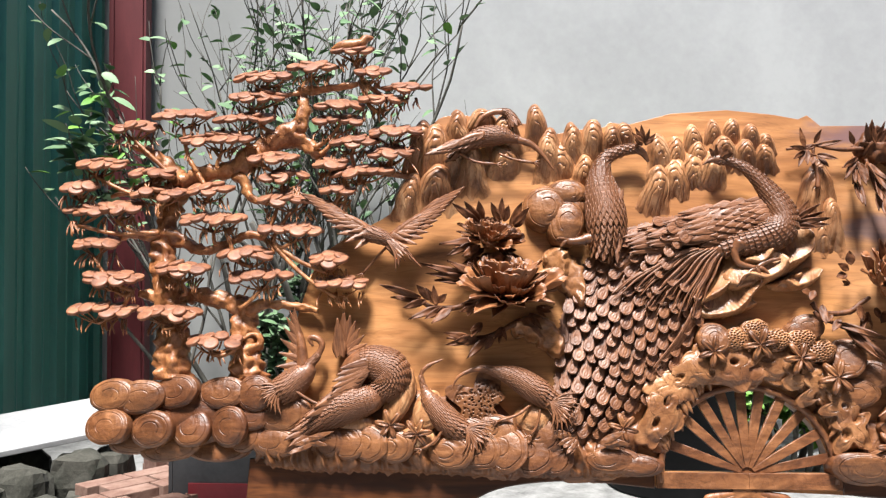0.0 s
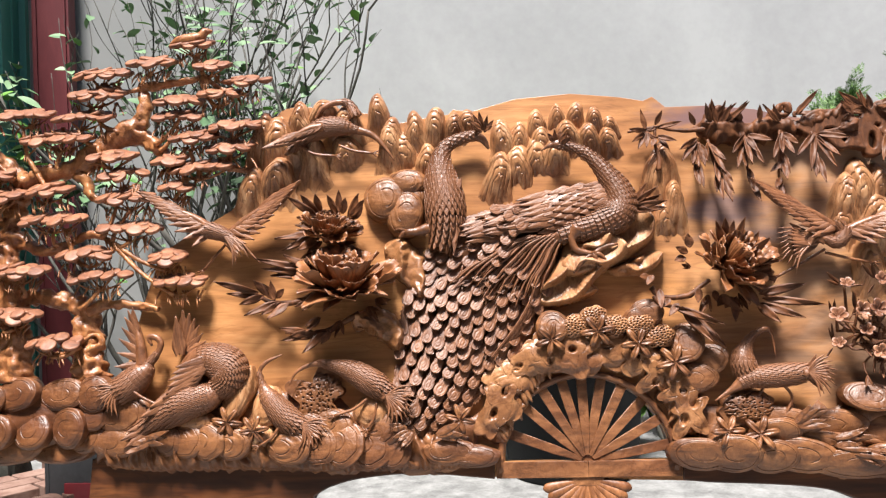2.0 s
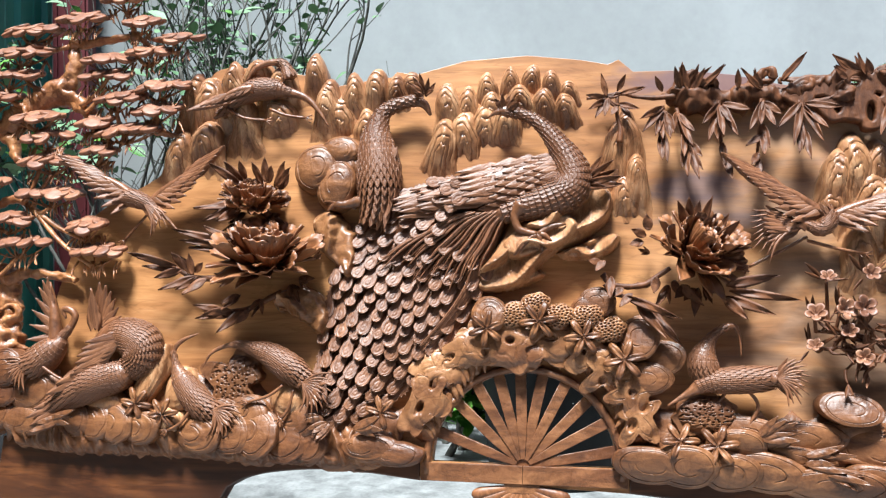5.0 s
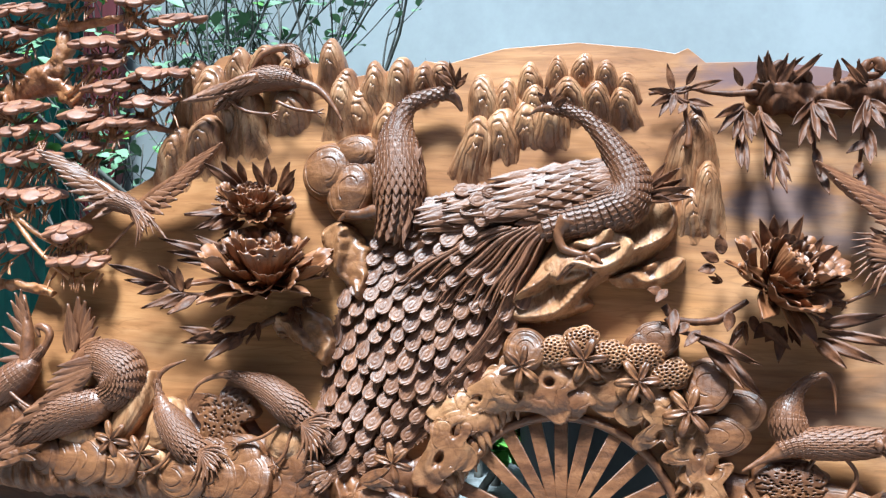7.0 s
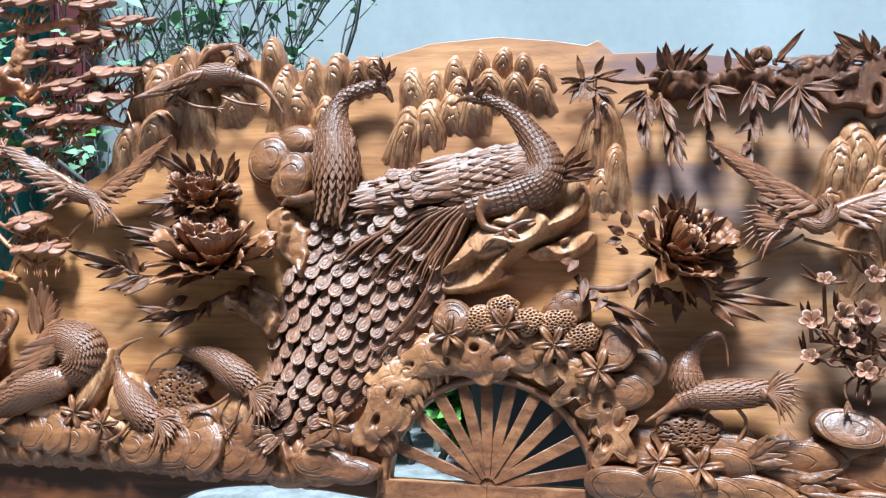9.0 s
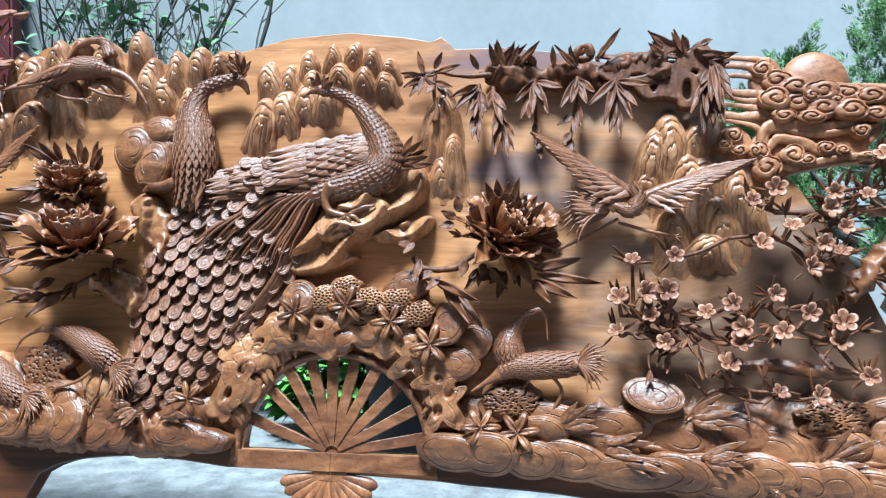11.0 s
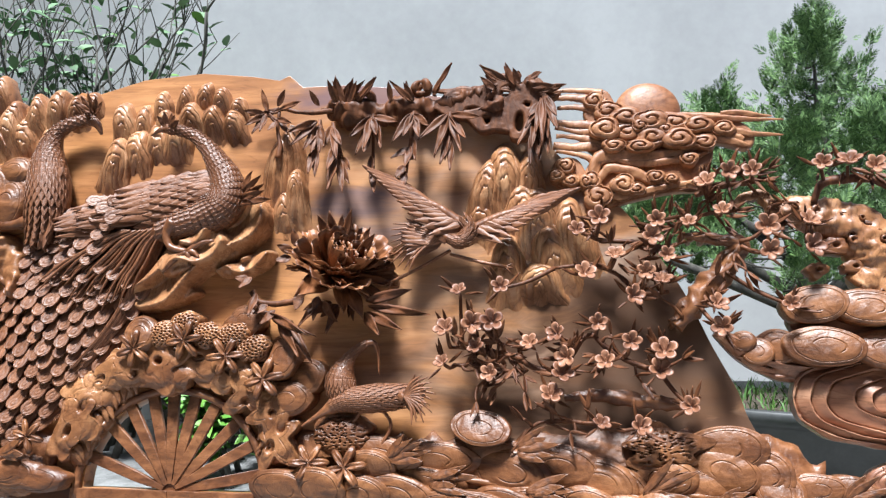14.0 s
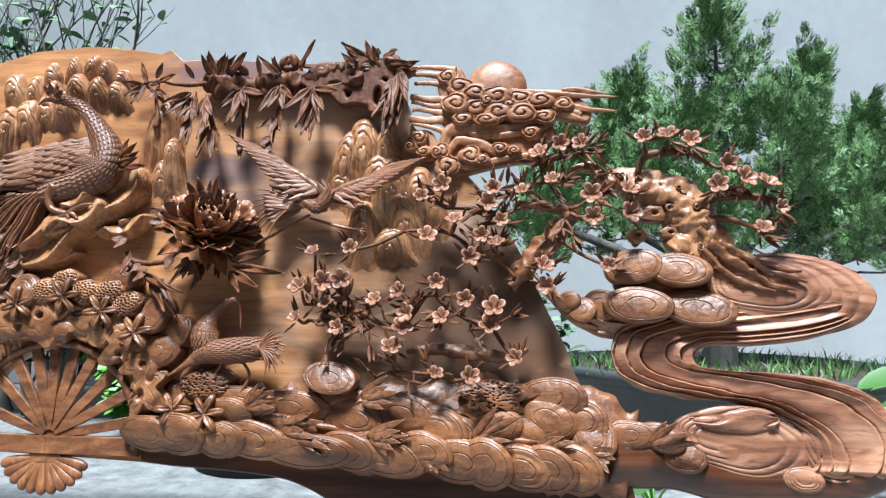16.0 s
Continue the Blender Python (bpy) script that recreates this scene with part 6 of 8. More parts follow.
b = bird([(-0.928, 0.348, 0.0017), (-0.975, 0.327, 0.007), (-0.996, 0.301, 0.007), (-0.988, 0.262, 0.0104), (-0.969, 0.223, 0.0278), (-0.934, 0.18, 0.038), (-0.89, 0.14, 0.0344), (-0.847, 0.119, 0.0137)], 0.05, "small heron bending among the rocks")
tail(b, -0.855, 0.135, 0.06, 0.8, -0.5, 10, 0.065, 12)
legs(b, [[(-0.92, 0.145), (-0.95, 0.10), (-0.99, 0.075)]], 0.07)
b = bird([(-0.902, 0.254, 0.0017), (-0.878, 0.295, 0.0052), (-0.821, 0.318, 0.0087), (-0.764, 0.311, 0.0173), (-0.706, 0.293, 0.0328), (-0.649, 0.259, 0.0379), (-0.603, 0.229, 0.024), (-0.573, 0.219, 0.0103)], 0.06, "heron stooping with a long curved bill")
tail(b, -0.60, 0.215, 0.07, 0.9, -0.35, 11, 0.07, 11)
legs(b, [[(-0.66, 0.21), (-0.70, 0.18), (-0.76, 0.16)], [(-0.63, 0.20), (-0.64, 0.15), (-0.66, 0.12)]], 0.07)
b = bird([(-1.338, 0.385, 0.0036), (-1.35, 0.41, 0.009), (-1.328, 0.411, 0.0109), (-1.31, 0.393, 0.0108), (-1.319, 0.363, 0.0108), (-1.343, 0.332, 0.0144), (-1.353, 0.31, 0.0288), (-1.384, 0.281, 0.0432), (-1.415, 0.254, 0.0432), (-1.443, 0.244, 0.0214)], 0.055, "crane with wings raised over its mate", lo=0.45, size=0.014)
(x0, y0), (x1, y1), (x2, y2) = [(-1.368, 0.319), (-1.379, 0.399), (-1.405, 0.493)]
arm = limb(Shape(), [(x0, y0, 0.020), (x1, y1, 0.015), (x2, y2, 0.004)], 0.05, n=14, segs=10)
part("wing_arm", arm.mesh("wing_arm"), W_CRANE, b)
for k, ((u0, v0), (u1, v1)) in enumerate(zip([(-1.372, 0.311), (-1.372, 0.328), (-1.375, 0.346), (-1.378, 0.363), (-1.38, 0.386), (-1.383, 0.407), (-1.387, 0.425), (-1.396, 0.443)], [(-1.446, 0.283), (-1.452, 0.321), (-1.446, 0.365), (-1.441, 0.409), (-1.432, 0.444), (-1.423, 0.476), (-1.413, 0.497), (-1.398, 0.506)])):
    part("flight_feather", PRIMARY, W_FEATHER, b, "", stand(u0, v0, 0.048 + 0.002 * k, u1 - u0, v1 - v0, 8, 0, math.hypot(u1 - u0, v1 - v0) / 0.10, 1.0))
for k, ((u0, v0), (u1, v1)) in enumerate(zip([(-1.248, 0.366), (-1.245, 0.37), (-1.241, 0.373), (-1.237, 0.373), (-1.234, 0.369), (-1.23, 0.366), (-1.226, 0.36), (-1.255, 0.361)], [(-1.245, 0.497), (-1.223, 0.486), (-1.206, 0.468), (-1.191, 0.446), (-1.178, 0.421), (-1.166, 0.396), (-1.158, 0.371), (-1.263, 0.476)])):
    part("flight_feather", PRIMARY, W_FEATHER, b, "", stand(u0, v0, 0.028 + 0.002 * k, u1 - u0, v1 - v0, 8, 0, math.hypot(u1 - u0, v1 - v0) / 0.10, 1.1))
tail(b, -1.427, 0.251, 0.07, -0.9, -0.5, 9, 0.06, 13)
legs(b, [[(-1.388, 0.25), (-1.334, 0.218), (-1.265, 0.19)]], 0.085)
b = bird([(-1.107, 0.248, 0.0141), (-1.147, 0.228, 0.0423), (-1.212, 0.209, 0.0532), (-1.277, 0.18, 0.0444), (-1.339, 0.143, 0.0284), (-1.397, 0.097, 0.0089)], 0.055, "crane curled in rest with folded wings", lo=0.05, size=0.016, grow=1.3)
coil = [(-1.241, 0.295, 0.0179), (-1.207, 0.326, 0.0355), (-1.154, 0.338, 0.0533), (-1.1, 0.317, 0.0635), (-1.089, 0.282, 0.0564), (-1.116, 0.252, 0.0388), (-1.169, 0.243, 0.016)]
part("folded_wing", limb(Shape(), coil, 0.05, n=30, segs=24, flat=0.8).mesh("folded_wing"), W_CRANE, b, "round folded wing of fine feathers")
scales(b, coil, 0.05, LANCE, W_CRANE, 0.016, span=80, flat=0.8, lo=0.25, hi=0.97)
for k, ((u0, v0), (u1, v1)) in enumerate(zip([(-1.15, 0.331), (-1.157, 0.324), (-1.164, 0.314), (-1.169, 0.304), (-1.177, 0.294), (-1.184, 0.284), (-1.194, 0.27), (-1.211, 0.247)], [(-1.245, 0.316), (-1.255, 0.295), (-1.265, 0.275), (-1.267, 0.255), (-1.27, 0.234), (-1.28, 0.221), (-1.318, 0.195), (-1.345, 0.165)])):
    part("flight_feather", PRIMARY, W_FEATHER, b, "", stand(u0, v0, 0.088, u1 - u0, v1 - v0, 3, rng.uniform(-6, 6), math.hypot(u1 - u0, v1 - v0) / 0.10, 1.1))
for k, ((u0, v0), (u1, v1)) in enumerate(zip([(-1.291, 0.163), (-1.296, 0.155), (-1.303, 0.15), (-1.316, 0.144)], [(-1.395, 0.123), (-1.411, 0.098), (-1.398, 0.075), (-1.366, 0.077)])):
    part("tail_feather", PRIMARY, W_FEATHER, b, "", stand(u0, v0, 0.070, u1 - u0, v1 - v0, 5, 0, math.hypot(u1 - u0, v1 - v0) / 0.10, 1.0))
b = bird([(-0.928, 0.988, 0.0054), (-0.865, 1.042, 0.0181), (-0.801, 1.073, 0.0307), (-0.74, 1.075, 0.0288), (-0.695, 1.064, 0.0144), (-0.644, 1.045, 0.0108), (-0.606, 1.006, 0.0071), (-0.573, 0.957, 0.0018)], 0.045, "heron gliding before the hills", back=True, lo=0.42)
wing(b, (-0.80, 1.07), (-0.93, 1.02), (-0.08, -0.07), 8, 0.10, 0.07, 4)
legs(b, [[(-0.88, 1.015), (-0.83, 0.985), (-0.76, 0.975)], [(-0.75, 1.01), (-0.70, 0.99), (-0.64, 0.98)]], 0.06)
bird([(-0.83, 1.103, 0.0036), (-0.803, 1.141, 0.0091), (-0.757, 1.158, 0.0109), (-0.72, 1.149, 0.0127), (-0.697, 1.107, 0.0216)], 0.05, "heron with arched neck behind the hills", lo=0.6)
b = bird([(0.374, 0.183, 0.0028), (0.424, 0.215, 0.0099), (0.476, 0.244, 0.0253), (0.539, 0.252, 0.0322), (0.608, 0.258, 0.0279), (0.656, 0.266, 0.0139)], 0.07, "ibis lowering its head to the water")
tail(b, 0.64, 0.258, 0.085, 1, 0.05, 12, 0.06, 11)
legs(b, [[(0.53, 0.235), (0.50, 0.19), (0.47, 0.14)], [(0.57, 0.235), (0.60, 0.19), (0.57, 0.13)]], 0.06)
bird([(0.479, 0.247, 0.0255), (0.467, 0.301, 0.0369), (0.484, 0.349, 0.0171), (0.509, 0.378, 0.01), (0.544, 0.393, 0.0085), (0.56, 0.369, 0.0043), (0.564, 0.312, 0.0014)], 0.055, "ibis curving its long neck and bill", back=True, lo=0.4)
b = bird([(0.677, 0.68, 0.0029), (0.726, 0.662, 0.01), (0.767, 0.648, 0.0184), (0.791, 0.674, 0.017), (0.777, 0.703, 0.0099)], 0.07, "crane flying with spread wings")
wing(b, (0.775, 0.69), (0.565, 0.815), (-0.10, -0.05), 13, 0.12, 0.06, 14)
wing(b, (0.80, 0.68), (1.01, 0.75), (0.06, -0.05), 13, 0.12, 0.06, 14)
tail(b, 0.71, 0.655, 0.06, -1, -0.05, 10, 0.10, 8)
legs(b, [[(0.74, 0.63), (0.66, 0.585), (0.59, 0.55)], [(0.74, 0.62), (0.81, 0.60), (0.88, 0.585)]], 0.05)
b = bird([(-0.999, 0.636, 0.0018), (-1.054, 0.69, 0.0072), (-1.1, 0.721, 0.018), (-1.145, 0.74, 0.0234), (-1.172, 0.745, 0.0144)], 0.06, "crane flying off the board's edge")
wing(b, (-1.15, 0.745), (-1.345, 0.85), (-0.05, -0.07), 11, 0.11, 0.05, 14)
wing(b, (-1.10, 0.735), (-0.915, 0.855), (0.10, -0.05), 12, 0.12, 0.05, 14)
tail(b, -1.11, 0.72, 0.06, 0.75, -0.6, 6, 0.08, 8)
legs(b, [[(-1.11, 0.715), (-1.15, 0.67), (-1.19, 0.622)]], 0.03)

# ---- hanging vine along the top ----
s = Shape()
for rows in ([(0.387, 1.024, 0.0109), (0.421, 1.029, 0.0266), (0.468, 1.021, 0.0338), (0.519, 1.012, 0.0246), (0.56, 1.014, 0.0198)], [(0.554, 1.014, 0.0184), (0.59, 1.019, 0.0305), (0.63, 1.021, 0.0227), (0.67, 1.013, 0.03), (0.705, 1.015, 0.0178)],
             [(0.693, 1.015, 0.0178), (0.737, 1.032, 0.0238), (0.782, 1.053, 0.0162), (0.819, 1.045, 0.0192), (0.841, 1.025, 0.0322), (0.852, 0.994, 0.0263)]):
    limb(s, [(a, b, c * 1.25) for a, b, c in rows], 0.03, n=60, segs=22, flat=0.9, rough=0.45, freq=30, ridges=3, ridge=0.14, crisp=True)
for x, y, rx, rz in [(0.496, 1.054, 0.02, 0.0169), (0.654, 1.076, 0.018, 0.018)]:
    sweep(s, [(x + rx * math.cos(a), -0.045 - 0.006 * math.sin(3 * a), y + rz * math.sin(a), 0.0095 + 0.003 * math.sin(2 * a + x * 40)) for a in np.linspace(0, 6.5, 12)], 40, 10, flat=1.4, rough=0.35, freq=45)
limb(s, [(0.17, 1.024, 0.0039), (0.211, 1.03, 0.0051), (0.267, 1.036, 0.0062), (0.311, 1.025, 0.0062), (0.361, 1.022, 0.0074), (0.416, 1.025, 0.0097)], 0.045, n=30, segs=8, rough=0.3, freq=40)
limb(s, [(0.255, 1.03, 0.0051), (0.253, 0.975, 0.005), (0.262, 0.935, 0.0075), (0.26, 0.894, 0.01)], 0.045, n=14, segs=8, rough=0.3, freq=40)
# the hollowed crook at its end
crook = slab("vine_crook", [[tuple(p) for p in spline(loop + loop[:1], 6 * len(loop))[:-1]] for loop in (
    [(0.694, 1.018), (0.723, 1.051), (0.761, 1.069), (0.813, 1.062), (0.838, 1.088), (0.872, 1.099), (0.902, 1.088), (0.921, 1.067), (0.945, 1.088), (0.967, 1.08), (0.985, 1.055), (1.012, 1.044), (0.992, 1.029), (0.968, 1.03), (0.971, 1.01), (0.953, 0.989), (0.939, 0.996), (0.946, 0.959), (0.932, 0.927), (0.901, 0.925), (0.891, 0.945), (0.85, 0.953), (0.814, 0.95), (0.777, 0.986), (0.732, 0.993)],
    [(0.765, 1.001), (0.773, 1.016), (0.798, 1.02), (0.816, 1.01), (0.791, 1.002)], [(0.811, 0.987), (0.825, 0.996), (0.846, 0.986), (0.843, 0.966), (0.826, 0.96)], [(0.862, 1.047), (0.867, 1.066), (0.886, 1.074), (0.898, 1.061), (0.891, 1.04), (0.872, 1.034)],
    [(0.898, 0.968), (0.906, 0.994), (0.923, 1), (0.933, 0.981), (0.93, 0.947), (0.916, 0.935), (0.901, 0.947)], [(0.92, 1.014), (0.93, 1.027), (0.948, 1.023), (0.95, 1.009), (0.937, 1.002)])], 0.055, 0.034, 0.007)
s.add([q.co for q in crook.vertices], [tuple(f.vertices) for f in crook.polygons])
bpy.data.meshes.remove(crook)
for rows in ([(0.829, 0.998, 0.0088), (0.843, 1.049, 0.0103), (0.872, 1.08, 0.0089), (0.904, 1.071, 0.0072), (0.902, 1.026, 0.0044)], [(0.906, 1.018, 0.0072), (0.923, 1.056, 0.0116), (0.949, 1.074, 0.0116), (0.984, 1.049, 0.0086), (1.024, 1.041, 0.0028)], [(0.909, 1.01, 0.0058), (0.92, 1.03, 0.0072), (0.945, 1.035, 0.0072), (0.958, 1.016, 0.0072), (0.945, 0.99, 0.0043)], [(0.42, 1.035, 0.0186), (0.431, 1.073, 0.0124), (0.458, 1.091, 0.0078), (0.477, 1.084, 0.0047)], [(0.606, 1.027, 0.0151), (0.618, 1.062, 0.0106), (0.645, 1.08, 0.0076), (0.666, 1.092, 0.0045)], [(0.738, 1.033, 0.0149), (0.782, 1.055, 0.0133), (0.819, 1.057, 0.0133)]):
    limb(s, rows, 0.045, n=40, segs=14, flat=1.2, rough=0.35, freq=34, ridges=2, ridge=0.2, crisp=True)
vine = part("vine", s.mesh("vine_stem"), W_LEAF, panel, "gnarled hollow vine bough with hanging slender leaves")
SLIM = blade(0.112, 0.0245, 0.16, -0.42, 0.004, 12, 3, 0.16, 1.0, 0.8).mesh("vine_leaf")


def hang(roots, tips, w=0.066, wide=1.0):
    """Leaves of one cluster, each from its own root to its own tip, over a thin stem."""
    for (u0, v0), (u1, v1) in zip(roots, tips):
        ln = math.hypot(u1 - u0, v1 - v0) * 1.06
        part("leaf", SLIM, W_LEAF, vine, "", stand(u0, v0, w + rng.uniform(-0.006, 0.014), u1 - u0 + rng.uniform(-0.004, 0.004), v1 - v0, 9 + rng.uniform(-6, 12), rng.uniform(-28, 28), ln / 0.112, wide * 0.021 / 0.0245 * 0.112 / ln))
        s = limb(Shape(), [(roots[0][0], roots[0][1] + 0.012, 0.005), ((roots[0][0] + u0) / 2, (roots[0][1] + v0) / 2, 0.004), (u0, v0, 0.003)], w - 0.012, n=5, segs=6)
        part("tendril", s.mesh("tendril"), W_LEAF, vine)


hang([(0.376, 0.984), (0.376, 0.984), (0.379, 0.981), (0.373, 0.978), (0.382, 0.976), (0.366, 0.906), (0.375, 0.913), (0.386, 0.968)], [(0.303, 0.942), (0.317, 0.904), (0.344, 0.894), (0.361, 0.887), (0.385, 0.893), (0.363, 0.825), (0.384, 0.828), (0.406, 0.912)])
hang([(0.413, 0.975), (0.413, 0.97), (0.416, 0.967), (0.43, 0.919), (0.434, 0.885), (0.434, 0.885), (0.44, 0.88), (0.441, 0.865), (0.446, 0.885)], [(0.397, 0.913), (0.452, 0.903), (0.441, 0.86), (0.421, 0.827), (0.418, 0.808), (0.434, 0.773), (0.458, 0.777), (0.472, 0.807), (0.474, 0.844)])
hang([(0.525, 0.994), (0.525, 0.991), (0.522, 0.988), (0.528, 0.985), (0.531, 0.988), (0.531, 0.991), (0.517, 0.94), (0.527, 0.885), (0.531, 0.847)], [(0.469, 0.931), (0.485, 0.887), (0.521, 0.878), (0.55, 0.928), (0.569, 0.887), (0.598, 0.967), (0.512, 0.883), (0.538, 0.821), (0.546, 0.772)])
hang([(0.636, 0.997), (0.636, 0.993), (0.639, 0.99), (0.639, 0.996), (0.634, 0.936), (0.631, 0.901), (0.634, 0.905), (0.625, 0.88), (0.62, 0.852), (0.62, 0.837)], [(0.59, 0.905), (0.616, 0.914), (0.657, 0.915), (0.681, 0.958), (0.649, 0.867), (0.59, 0.865), (0.629, 0.834), (0.646, 0.87), (0.597, 0.819), (0.618, 0.786)])
hang([(0.733, 0.99), (0.733, 0.987), (0.73, 0.984), (0.736, 0.98), (0.739, 0.98), (0.742, 0.986), (0.736, 0.925), (0.739, 0.917)], [(0.663, 0.909), (0.702, 0.868), (0.731, 0.861), (0.777, 0.871), (0.788, 0.899), (0.826, 0.959), (0.722, 0.843), (0.745, 0.826)])
hang([(0.958, 0.987), (0.96, 0.984), (0.963, 0.984), (0.966, 0.983), (0.969, 0.986), (0.954, 0.937), (0.968, 0.937), (0.943, 0.96)], [(0.919, 0.883), (0.947, 0.867), (0.978, 0.872), (0.993, 0.916), (1.002, 0.955), (0.944, 0.833), (0.969, 0.84), (0.928, 0.915)])
hang([(0.223, 1.016), (0.223, 1.016), (0.225, 1.018), (0.228, 1.015), (0.225, 1.026), (0.254, 1.04), (0.263, 1.033), (0.258, 1.001), (0.263, 1.001), (0.253, 0.996)], [(0.169, 1.024), (0.173, 0.981), (0.193, 0.959), (0.218, 0.961), (0.212, 1.087), (0.275, 1.083), (0.332, 1.038), (0.313, 0.977), (0.288, 0.958), (0.236, 0.965)], 0.06, 0.85)
hang([(0.974, 1.017), (0.975, 1.02), (0.978, 1.022), (0.981, 1.023), (0.984, 1.023), (0.987, 1.025), (0.971, 1.011), (0.978, 0.973), (0.983, 0.958), (0.972, 0.951)], [(0.944, 0.929), (0.963, 0.903), (0.983, 0.872), (0.997, 0.887), (1.009, 0.919), (1.015, 0.961), (0.941, 0.964), (0.972, 0.852), (0.997, 0.845), (0.952, 0.884)], 0.070, 1.0)
hang([(0.853, 1.051), (0.888, 1.072), (0.906, 1.065), (0.918, 1.067), (0.949, 1.078), (0.981, 1.049)], [(0.818, 1.084), (0.818, 1.113), (0.877, 1.119), (0.906, 1.109), (0.973, 1.09), (1.032, 1.05)], 0.062, 0.9)
# upright curled leaves on the bough
hang([(0.44, 1.03), (0.443, 1.033), (0.449, 1.036), (0.46, 1.036), (0.468, 1.035), (0.375, 1.032), (0.635, 1.032), (0.637, 1.035)], [(0.411, 1.092), (0.426, 1.098), (0.463, 1.103), (0.488, 1.089), (0.543, 1.09), (0.352, 1.072), (0.571, 1.079), (0.613, 1.08)], 0.055, 0.85)
hang([(0.687, 1.055), (0.694, 1.055), (0.856, 1.079), (0.859, 1.071), (0.9, 1.08), (0.914, 1.084), (0.931, 1.079), (0.943, 1.06), (0.957, 1.044), (0.964, 1.028)], [(0.75, 1.119), (0.712, 1.089), (0.815, 1.116), (0.827, 1.093), (0.874, 1.116), (0.912, 1.105), (0.978, 1.086), (1.011, 1.054), (1.037, 1.054), (1.028, 1.038)], 0.058, 0.9)
hang([(0.42, 1.04), (0.423, 1.042), (0.428, 1.042), (0.435, 1.04), (0.48, 1.036), (0.495, 1.036), (0.575, 1.035), (0.622, 1.034)], [(0.408, 1.099), (0.423, 1.107), (0.464, 1.093), (0.5, 1.097), (0.541, 1.094), (0.471, 1.066), (0.571, 1.085), (0.613, 1.084)], 0.055, 0.85)

# ---- setting sun among scrolled clouds ----
(u, v, rx, rz), = [(1.244, 0.998, 0.0848, 0.0819)]
s = knoll(Shape(), u, v, rx, rz, 0, -0.02, 0.05, tuple((i + 0.4) / 12.4 for i in range(13)), {}, 0, 48, 0, 2.0, 0.0, (), 0.02)
part("sun_disc", s.mesh("sun_disc"), W_CLOUD, panel, "plain smooth rising sun dome")


def curl(shape, u, v, rx, rz, w, hand=1, turn=0.0, segs=64, rings=22, thick=0.022):
    """A flat scalloped cloud head with one deep spiral cut."""
    vs, fs = [], []
    for i in range(rings + 1):
        q = (i + 0.15) / (rings + 0.15)
        for j in range(segs):
            a = 2 * math.pi * j / segs
            edge = 0.80 + 0.22 * abs(math.cos(1.5 * a + turn)) ** 0.6
            e = (q * 1.75 - hand * a / (2 * math.pi) + turn) % 1.0
            y = 0.010 * math.sqrt(max(1 - q ** 4, 0)) - 0.0085 * math.exp(-((e - 0.5) / 0.13) ** 2) * (0.1 < q < 0.9) + 0.004 * (1 - q)
            vs.append(L(u + rx * q * edge * math.cos(a), v + rz * q * edge * math.sin(a), w + y))
    vs += [Vector((p.x, p.y + thick, p.z)) for p in vs[-segs:]]
    for i in range(rings + 1):
        for j in range(segs):
            a, b = i * segs + j, i * segs + (j + 1) % segs
            fs.append((a + segs, b + segs, b, a))
    vs.append(sum((vs[j] for j in range(segs)), Vector()) / segs)
    fs += [(j, (j + 1) % segs, len(vs) - 1) for j in range(segs)]
    return shape.add(vs, fs)


clouds = Shape()
BANKS = ([(1.097, 1.048), (1.136, 1.054), (1.153, 1.029), (1.173, 0.996), (1.26, 0.982), (1.36, 0.983), (1.437, 0.973), (1.495, 0.928), (1.485, 0.892), (1.411, 0.91), (1.387, 0.881), (1.299, 0.876), (1.217, 0.888), (1.144, 0.882), (1.098, 0.9), (1.084, 0.932), (1.099, 0.961), (1.085, 0.998)],
         [(1.096, 0.764), (1.079, 0.808), (1.103, 0.866), (1.145, 0.889), (1.228, 0.867), (1.314, 0.872), (1.389, 0.893), (1.393, 0.86), (1.358, 0.822), (1.387, 0.79), (1.297, 0.785), (1.214, 0.769), (1.156, 0.753), (1.118, 0.739)], [(0.99, 0.833), (1.018, 0.872), (1.059, 0.87), (1.082, 0.832), (1.099, 0.807), (1.049, 0.793), (1.002, 0.814)])
for loop, front in zip(BANKS, (0.016, 0.010, 0.010)):
    me = slab("cloud_plate", [[tuple(p) for p in spline(loop + [loop[0]], 90)[:-1]]], front, 0.035, 0.006)
    clouds.add([v.co for v in me.vertices], [tuple(f.vertices) for f in me.polygons])
    bpy.data.meshes.remove(me)
for k, (u, v, rx, rz) in enumerate([(1.144, 0.998, 0.0292, 0.019), (1.19, 0.977, 0.0319, 0.0174), (1.248, 0.964, 0.0345, 0.0187), (1.309, 0.958, 0.0342, 0.0171), (1.367, 0.949, 0.028, 0.0154), (1.135, 0.945, 0.0292, 0.0205), (1.194, 0.936, 0.0348, 0.0188), (1.255, 0.92, 0.0342, 0.02), (1.318, 0.911, 0.0311, 0.0184), (1.378, 0.903, 0.0252, 0.014), (1.156, 0.9, 0.0232, 0.013), (1.221, 0.894, 0.0259, 0.0115), (1.109, 1.028, 0.0206, 0.0162), (1.284, 0.938, 0.0171, 0.0114), (1.224, 0.95, 0.0174, 0.0116), (1.429, 0.937, 0.0222, 0.0139)]):
    curl(clouds, u, v, rx * 1.42, rz * 1.55, 0.026 + 0.006 * (k % 3) - 0.04 * (v - 0.95), 1 if k % 2 else -1, 0.9 * k)
